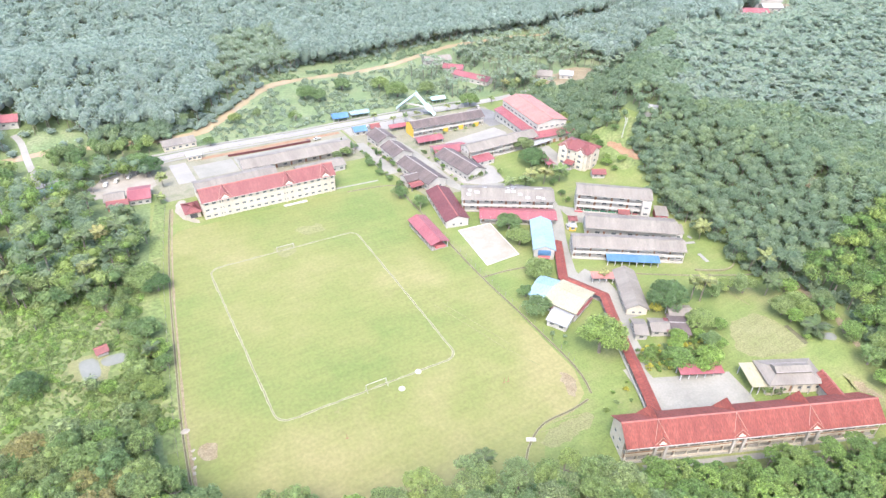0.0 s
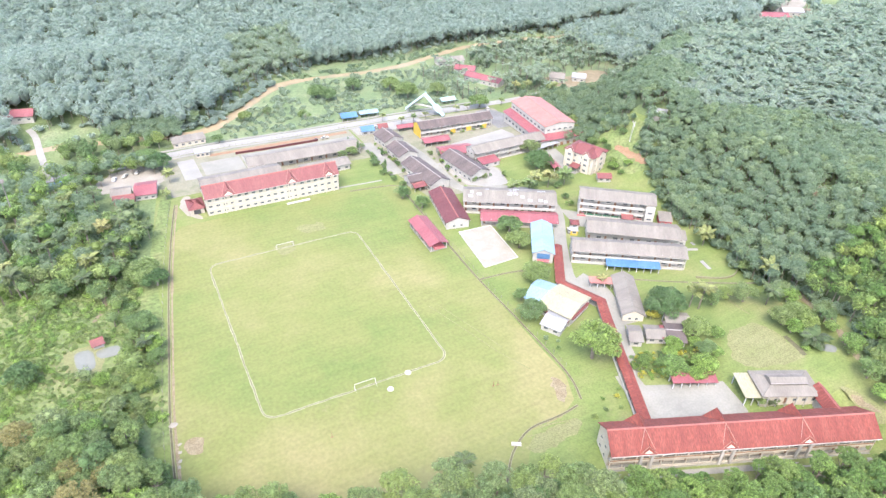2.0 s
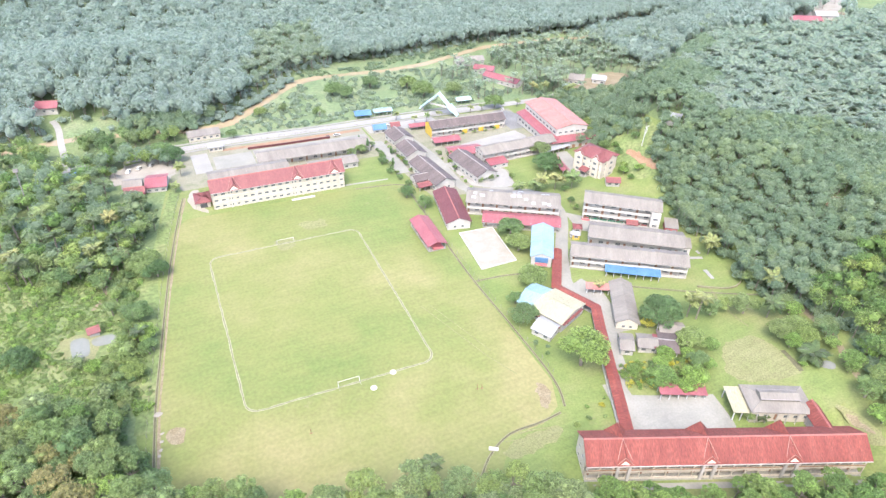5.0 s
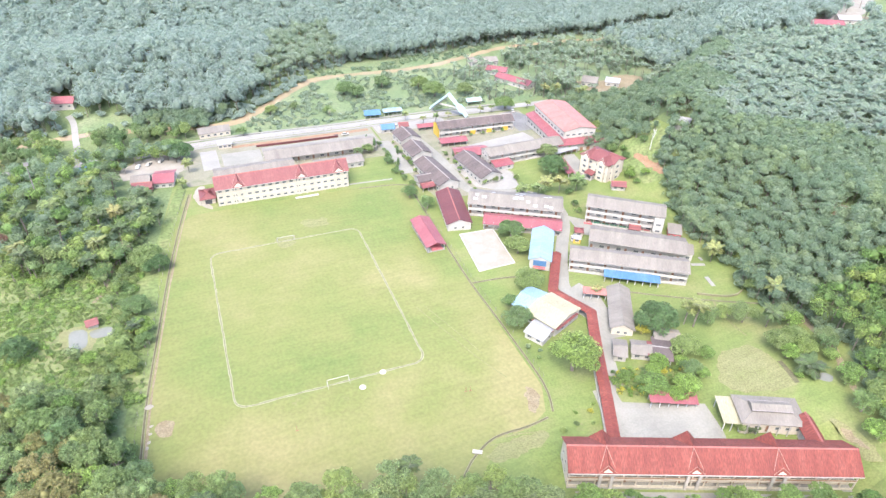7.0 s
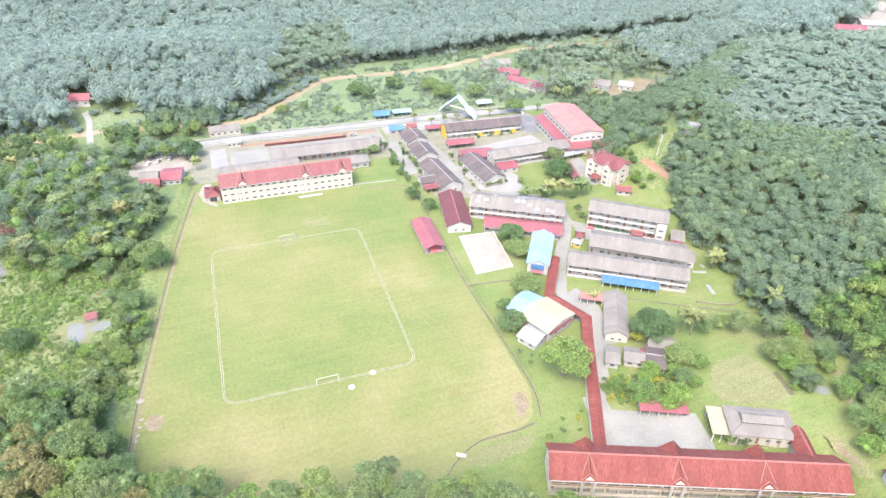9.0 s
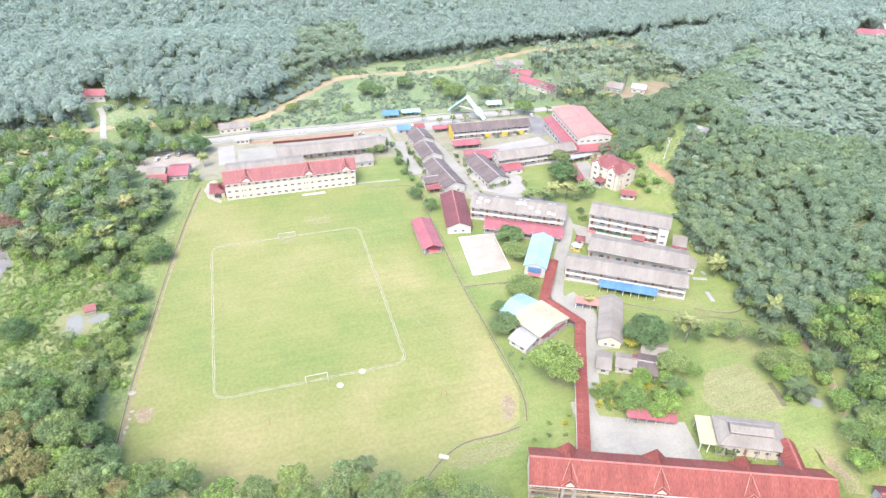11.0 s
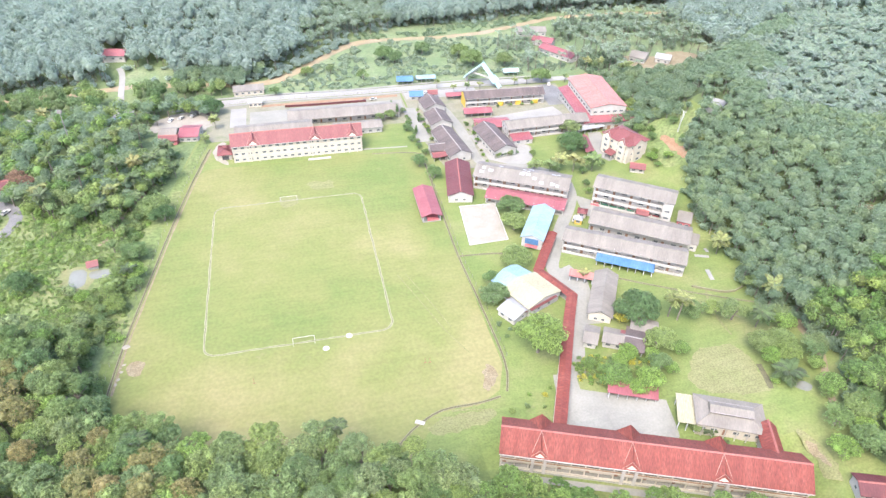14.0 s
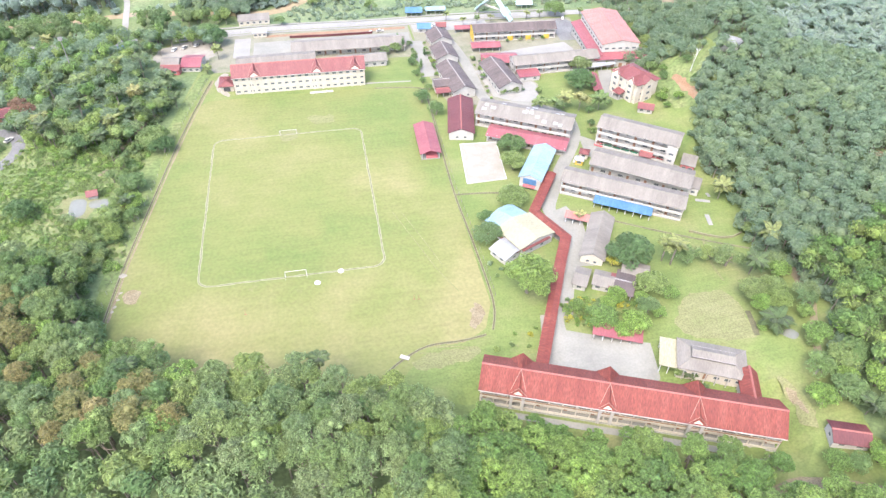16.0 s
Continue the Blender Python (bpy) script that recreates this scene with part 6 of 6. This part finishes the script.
stand_of("slope_trees", "mixed leafy trees on the slope behind the apartment house", [(x, y, height(x, y) + rnd.uniform(2.5, 5.5), rnd.uniform(1.8, 4.0), rnd.random()) for x, y in pts], MID, "leaf_hill")
VALLEY = [(222, 214), (246, 206), (296, 184), (360, 204), (420, 192), (490, 196), (545, 262), (480, 300), (392, 312), (367, 308), (324, 298), (284, 302), (241, 300), (225, 292)]
pts = scatter(220, 550, 180, 320, 6.4, lambda x, y: inside(x, y, VALLEY) and noise.noise((x * 0.03, y * 0.03, 31)) > (-0.08 if x < 320 else -0.6), 6)
valley = [(x, y, height(x, y) + (rnd.uniform(2, 5) if x < 320 else rnd.uniform(6, 11)), rnd.uniform(2.0, 3.8) if x < 320 else rnd.triangular(2.8, 7.5, 4.6), rnd.random()) for x, y in pts]
stand_of("valley_trees", "light green trees and thickets in the valley", [p for k, p in enumerate(valley) if p[0] < 320 and k % 3], EDGE, "leaf_pale")
stand_of("valley_trees", "grey-green trees in the valley", [p for k, p in enumerate(valley) if p[0] < 320 and not k % 3], EDGE, "leaf_hill")
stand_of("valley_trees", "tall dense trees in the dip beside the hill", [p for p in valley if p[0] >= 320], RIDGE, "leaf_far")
COCO = [palm_crown(1.0, 14, 540 + k, 6, 0.9, 0.2) for k in range(5)]
pts = scatter(222, 400, 200, 304, 9.0, lambda x, y: inside(x, y, VALLEY) and x < 380, 5) + scatter(214, 292, 196, 232, 8.5, lambda x, y: noise.noise((x * 0.06, y * 0.06, 5)) > -0.2, 4) + scatter(176, 214, 216, 276, 8.5, lambda x, y: noise.noise((x * 0.06, y * 0.06, 5)) > -0.1, 4)
stand_of("coconut_grove", "slender coconut palms scattered over the valley", [(x, y, height(x, y) + rnd.uniform(7, 12), rnd.uniform(3.2, 4.4), rnd.random()) for x, y in pts], COCO, "leaf_pale")




def skirt(label, line, mat, lo, hi, gap=2.6, wide=3.0):
    """Low leafy growth along the edge of a wood."""
    pl = []
    for k in range(2):
        for x, y in spline(line, gap):
            px, py = x + rnd.uniform(-wide, wide), y + rnd.uniform(-wide, wide)
            s = rnd.uniform(lo, hi)
            if all(math.hypot(px - a, py - b) > r for a, b, r in CLEAR):
                pl.append((px, py, height(px, py) + s * 0.75, s, rnd.random()))
    return stand_of("undergrowth_edge", label, pl, BUSH, mat, False)


skirt("bushy edge of the rubber plantation", [(x + 2, y) for x, y in EAST[:11]], "leaf_hill", 1.8, 3.4)
skirt("bushy edge of the wood by the sports hall", [(235, 118), (231, 134), (228, 150), (234, 180), (246, 203)], "leaf", 1.8, 3.2)
skirt("bushy growth along the far river bank", [(x, y + 6.5) for x, y in RIVER[9:14]], "leaf_far", 1.8, 3.6)
skirt("bushy edge of the wood beside the drain", [(x - 5, y) for x, y in WEST_EDGE], "leaf", 1.0, 2.4)
skirt("leafy edge of the front forest", [(-34, -4), (-31, -16), (-19, -30), (-8, -35.5), (1, -42.5), (20, -48.5), (33, -50.5), (42, -57.5), (56, -60), (64, -67)], "leaf", 2.2, 3.8, 2.2, 2.0)

# the forest in front: single trees along its edge, the rest joined
SOUTH = [(-160, 12), (-60, 12), (-36, 2), (-32, -17), (-20, -31), (-9, -36), (0, -43), (19, -49), (33, -51), (42, -58), (55, -60), (64, -68), (73, -71), (81, -68), (117, -82), (148, -94), (160, -101), (190, -110), (190, -165), (-160, -165)]
pts = scatter(-160, 190, -165, 12, 5.7, lambda x, y: inside(x, y, SOUTH) and y > float(np.interp(x, [-160, -70, -40, 63, 170], [-30, -40, -88, -106, -124])), 3.5)
SMALL = lambda x, y: sm(0, 22, min(abs((x - 116.9) * 0.365 + (y + 69) * 0.931) - 9, 40)) if x > 74 else 1.0
edge = sorted(pts, key=lambda p: p[1] + 0.4 * p[0], reverse=True)
near = [p for p in edge if -70 < p[0] < 175 and p[1] > -112][:290]
used = set(near)
for x, y in near:
    k = SMALL(x, y)
    r = rnd.uniform(3.4, 4.8) * (0.75 + 0.25 * k)
    m = rnd.choice(("leaf_rich", "leaf_rich", "leaf_rich", "leaf_bright")) if x > 66 else rnd.choice(("leaf_rubber", "leaf_rubber", "leaf_rubber", "leaf_scrub", "leaf")) if x > 4 + 0.3 * (y + 60) else rnd.choice(("leaf", "leaf", "leaf_rubber", "leaf_rubber", "leaf_rich", "leaf_scrub", "leaf_bright", "leaf_olive"))
    tree(x, y, r * rnd.uniform(0.85, 1.15), "tuft" if m in ("leaf_rich", "leaf_bright") else "near", m, (rnd.uniform(12.5, 16.5) if x < 64 else rnd.uniform(10.5, 14.5)) * (0.64 + 0.36 * k), "tall leafy forest tree with a ragged crown", "forest edge")
rest = [(x, y, height(x, y) + rnd.uniform(9.5, 13), rnd.uniform(3.4, 4.8), rnd.random()) for x, y in pts if (x, y) not in used]
stand_of("front_forest", "dense leafy trees of the forest", [p for p in rest if p[0] < 4], MID, "leaf")
stand_of("front_forest", "grey-green rubber trees of the forest", [p for p in rest if 4 <= p[0] < 62], MID, "leaf_rubber")
stand_of("front_forest", "rich green trees below the red-roofed block", [p for p in rest if p[0] >= 62], MID, "leaf_rich")
fill = scatter(64, 190, -140, -66, 4.4, lambda x, y: inside(x, y, [(64, -69), (81, -69.5), (117, -83), (150, -96), (162, -103), (190, -111), (190, -140), (64, -115)]), 3)
stand_of("front_forest", "young rich green trees below the red-roofed block", [(x, y, height(x, y) + rnd.uniform(4.5, 8.0) * (0.6 + 0.4 * SMALL(x, y)), rnd.uniform(2.2, 3.4), rnd.random()) for x, y in fill], MID, "leaf_rich")

# trees of the school grounds
TREES = [(-7.4, 187.9, 7.0, 'r'), (-9.2, 189.6, 4.6, 'm'), (183, -47, 4, 't'), (180, -70, 4.6, 'n'), (176, -80, 3.6, 't'), (186, -60, 4.2, 'b'), (104, -21, 8.6, 'b'), (97, 6, 5.6, 't'), (111, 25, 5.8, 't'), (99, 16, 3.6, 't'), (120, 59, 5.8, 'n'), (117, 47, 5.6, 'n'), (136, -14, 2.7, 'y'), (130, -30, 3.4, 'b'), (166, 104, 7.4, 'r'), (172, 121, 5.6, 't'), (94, 93, 4, 't'), (90, 105, 4, 't'), (129, 105, 2.2, 't'), (135, 106, 2.2, 't'), (85, 159, 3.4, 't'), (79, 157, 3.2, 't'), (91, 142, 2.6, 't'), (93, 122, 2.1, 't'), (95, 115, 2.1, 't'), (91, 130, 2.2, 't'), (146, 248, 6.5, 't'), (184, 196, 6.6, 't'), (171, -71, 4.8, 't'), (167, -80, 4.2, 'b'), (174, -80, 5, 't'), (165, 61, 2.1, 't'), (46, 233, 4.4, 't'), (97, 254, 6.5, 't'), (123, 258, 6.4, 't'), (150, 231, 8, 't'), (79, 223, 4, 't'), (103, 247, 5.6, 't'), (169, 57, 1.9, 't'), (61, 238, 3.2, 't'), (26, 210, 3.4, 't'), (136, -62, 2.2, 't'), (-12, 196, 7, 't'), (-39, 195, 7, 't'), (170, 228, 6.2, 't'), (146, 104, 1.9, 't'), (-25, 88, 6.8, 't'), (160, 72, 2, 't'), (134, 70, 1.5, 't'), (140, 66, 1.5, 't'), (126, 73, 1.5, 't'), (214, 112, 4, 't'), (203, 108, 3.4, 't'), (198, 84, 3, 'b'), (204, 80, 2.6, 'b'), (178, -61, 4.4, 'b'), (182, -69, 4.8, 't'), (177, -76, 3.6, 'b'), (183, -79, 4.6, 'b'), (180, -88, 4.4, 't'), (187, -90, 5, 'b'), (176, -97, 4.2, 'b'), (183, -99, 4.6, 't'), (187, -60, 4.8, 't'), (160, -97, 3.4, 'b'), (165, -98.5, 3.2, 't'), (171, -98, 3.6, 'b'), (176, -62, 2.4, 't'), (185, -44, 4.2, 't'), (186, -28, 4.4, 't'), (190, -8, 3.4, 't'), (126, -33, 3.2, 'b'), (137, -38, 4, 't'), (117, -31, 2.6, 'b'), (127, -44.5, 3.2, 'b'), (141.6, -13.7, 8, 'r'), (161, -18, 4.4, 't'), (142.2, -28.5, 5.4, 't'), (147, -33, 3, 'b'), (137.2, -33, 2.8, 'b'), (172, -22.6, 5, 't'), (168, -18, 3.6, 't'), (184.5, -31.5, 4.2, 'b'), (170.5, -39.5, 4.6, 'm'), (176.9, -40, 4.8, 'm'), (170.3, -45.1, 3.8, 'b'), (175.3, -45.5, 4.4, 'm'), (180.8, -51.3, 2.8, 'b'), (121.6, -38.6, 5.2, 'b'), (131.3, -43, 4.4, 'b'), (166.1, -53.3, 1.4, 'b'), (169.7, -55, 1.6, 'b'), (140, -40, 2.6, 'b'), (163, 56, 2.6, 'r'), (160.5, 57.5, 2.2, 'r'), (-27.8, 46.3, 4.6, 'b'), (-28.9, 58.8, 5.2, 't'), (-21.9, 82.6, 5.4, 'r'), (-64.6, 44.5, 5.4, 'r'), (-35, 38, 3.6, 'm'), (-43.2, 35.7, 2.8, 'b'), (-26.6, 39.4, 3.4, 't'), (-31.7, 29.4, 4, 'm'), (-41, 82.3, 4.5, 't'), (-52.4, 87.1, 5, 'r')]
LOOK = {"t": ("round", "leaf", "dense round leafy tree"), "b": ("big", "leaf_bright", "broad bright green spreading tree"), "n": ("big", "leaf", "spreading tree beside the court"), "r": ("big", "leaf_deep", "large dense dark green tree"), "m": ("big", "leaf_scrub", "broad olive-green mango tree"), "y": ("round", "leaf_yellow", "clipped round golden-yellow garden shrub")}
for x, y, r, k in TREES:
    kind, mat, lab = LOOK[k]
    if r > 5 and k == "t":
        kind = "big"
    if r > 8:
        kind = "spread"
    tree(x, y, r, kind, mat, r * (0.95 if k == "y" else 1.0 if r > 8 else 0.78 if r > 5 else 0.95 if r > 2.5 else 0.9), lab if r > 2.5 or k == "y" else "small clipped round green shrub", name="tree" if r > 2.5 else "shrub")
for x, y, r, h in ((89.3, 160.5, 2.0, 9.0), (99, 151, 1.6, 5.0), (95, 137, 1.7, 5.0), (88, 172, 1.7, 6)):
    tree(x, y, r, "cone", "leaf_deep", h * 0.55, "slim dark green conifer beside the lane")
for x, y, r, h in ((147, 84, 4.8, 6), (159, 85, 5.0, 7), (168, 84, 5.0, 6.5), (141, 88, 4.0, 5), (153, 88, 4.6, 6), (190, 14, 4.6, 7), (189, -5, 2.6, 2), (133, 11, 2.7, 3), (-5, 168, 3.5, 6), (-42, 98, 4.6, 8), (-30, 46, 3.0, 3.5), (-60, 130, 4.2, 10), (-48, 150, 4.2, 9), (-70, 100, 4.4, 9), (-36, 120, 4.2, 9), (-90, 190, 4.2, 9), (176, -86, 4.6, 5), (240, 196, 4, 8), (234, 190, 4, 9), (226, 205, 4, 8), (218, 207, 3.6, 8), (-9, 150, 3, 4), (137, -57.5, 2.4, 2.2), (138.5, -63.5, 2.6, 2.0), (141, -68, 2.2, 1.6), (155, -17.8, 4.2, 10), (153, -15.3, 4.0, 8.5), (177.1, -28.8, 4.8, 7.5), (190, -17, 5.0, 8), (170.7, -52.7, 5.6, 3)):
    palm(x, y, r, h, mat="leaf_dark" if y < -20 else "leaf_palm")
palm(36, -50.5, 3.8, 15.5, "dark oil palm at the forest edge", "leaf_dark")
palm(-13, -44, 4.4, 17.0, "dark oil palm in the forest", "leaf_dark")
palm(-29, 45, 3.6, 6.0, "small palm beside the drain", "leaf_dark")
palm(-44, 86, 4.0, 8.0, "palm at the edge of the scrub", "leaf_dark")
for x, y, r, h in ((-34, 101, 4.2, 11), (-42, 112, 4.4, 12), (-30, 122, 4.0, 10), (-55, 104, 4.4, 12), (-24, 134, 4.0, 9), (-48, 132, 4.4, 13), (-70, 122, 4.4, 12), (-38, 148, 4.2, 11), (-66, 92, 4.2, 11), (-20, 118, 3.4, 6)):
    palm(x, y, r, h, "tall palm among the trees of the wood", "leaf_dark")
dead = thing("bare_tree", "leafless pale grey tree on the slope", "tree", ground_at(215, 93))
bm = bmesh.new()
def branch(a, d, ln, r, depth):
    b = a + d * ln
    tube(bm, a, b, r, r * 0.6, 6)
    if depth:
        for _ in range(3):
            branch(b, (d + Vector((rnd.uniform(-0.7, 0.7), rnd.uniform(-0.7, 0.7), rnd.uniform(0, 0.5)))).normalized(), ln * 0.65, r * 0.55, depth - 1)
branch(Vector((0, 0, -0.3)), Vector((0.05, 0, 1)), 5.0, 0.25, 3)
part("trunk", bm, M["steel"], dead)
# garden beds by the car park and flower bushes on the lawn
for x, y, r, m in [(113 + 2.1 * (i % 5) + rnd.uniform(-0.6, 0.6), -36 + 2.6 * (i // 5) + rnd.uniform(-0.6, 0.6) - 0.9 * (i % 5), rnd.uniform(0.6, 1.2), rnd.choice(("leaf_bright", "leaf", "leaf_yellow", "leaf_bright"))) for i in range(25)]:
    tree(x, y, r, "round", m, r * 0.8, "leafy garden shrub in the flower bed", "garden shrubs", "shrub")
for x, y, r, m in ((99.5, -38.5, 1.1, "leaf_yellow"), (95, -37, 0.9, "leaf_bright"), (93, -41, 1.0, "leaf"), (88, -42, 1.1, "leaf"), (98, -42.5, 0.8, "leaf"), (102, -36, 0.8, "leaf_bright"), (96, -12, 1.0, "leaf"), (95, -6, 1.2, "leaf_hill"), (98, -9, 0.9, "leaf_hill")):
    tree(x, y, r, "round", m, r * 0.9, "small shrub on the lawn", "lawn shrubs", "shrub")

GARDEN = [(113, -27), (126, -28), (141, -36), (137, -42), (118, -38), (112, -34)]
for x, y in scatter(110, 142, -44, -26, 2.4, lambda x, y: inside(x, y, GARDEN), 0):
    r = rnd.uniform(0.5, 1.5)
    tree(x, y, r, "round", rnd.choice(("leaf_bright", "leaf_rich", "leaf", "leaf_scrub", "leaf_yellow")), r * 0.8, "leafy garden plant among flower pots", "garden shrubs", "shrub")
for x, y, r in ((-81.8, 114.6, 4.2), (-77, 110, 3.4)):
    tree(x, y, r, "near", "leaf_russet", 8, "tree with dry russet-brown leaves")

for x, y in [(129.6, 107.5), (132.2, 106.4), (134.9, 106.0), (137.6, 106.7)]:
    tree(x, y, 2.0, "round", "leaf_deep", 1.7, "dark clipped hedge bush beside the classroom", "yard shrubs", "shrub")

# small planting along the lanes and yards
for x, y, r, m in [(122.5 + rnd.uniform(-0.8, 1.2), 102 + 5.4 * k + rnd.uniform(-2, 2), rnd.uniform(0.7, 1.6), rnd.choice(("leaf", "leaf_bright", "leaf_rich"))) for k in range(8)] + [(101.5 + rnd.uniform(-0.6, 0.6), 129 + 6 * k + rnd.uniform(-1.5, 1.5), rnd.uniform(1.0, 1.9), "leaf_rich") for k in range(7)] + [(93.5 + rnd.uniform(-0.7, 0.7), 128 + 4.6 * k + rnd.uniform(-1.5, 1.5), rnd.uniform(1.0, 2.1), rnd.choice(("leaf", "leaf_rich"))) for k in range(9)]:
    tree(x, y, r, "round", m, r * 0.95, "clipped shrub beside the school lane", "lane shrubs", "shrub")
for x, y, r, m in ((140, 160.5, 1.3, "leaf_bright"), (146, 161, 1.2, "leaf"), (153, 161.2, 1.4, "leaf_rich"), (160, 161, 1.2, "leaf"), (166, 161.5, 1.3, "leaf_bright"), (126, 135, 2.6, "leaf"), (124, 128, 2.0, "leaf_bright"), (122, 141, 1.8, "leaf"), (144, 94, 2.0, "leaf_rich"), (163, 82, 2.2, "leaf"), (158, 66, 2.0, "leaf_rich"), (175, 88, 1.8, "leaf"), (198, 78, 2.0, "leaf_bright"), (201, 88, 2.2, "leaf_bright"), (205, 98, 2.6, "leaf"), (196, 112, 3.0, "leaf"), (187, 124, 2.4, "leaf_rich"), (206, 118, 3.2, "leaf"), (212, 122, 3.6, "leaf"), (204, 126, 3.0, "leaf_rich"), (216, 100, 2.6, "leaf"), (220, 118, 3.2, "leaf"), (207, 104, 2.2, "leaf_bright"), (214, 86, 2.0, "leaf"), (200, 130, 3.4, "leaf"), (210, 132, 3.8, "leaf_rich"), (216, 142, 4.0, "leaf"), (214, 152, 3.6, "leaf")):
    tree(x, y, r, "round", m, r * 1.0, "leafy shrub beside the school buildings", "yard shrubs", "shrub")
for x, y in ((128, 190), (136, 191), (144, 191), (166, 193), (174, 193), (120, 200), (198, 192)):
    palm(x, y, 2.4, 4.5, "small palm beside the entrance road")
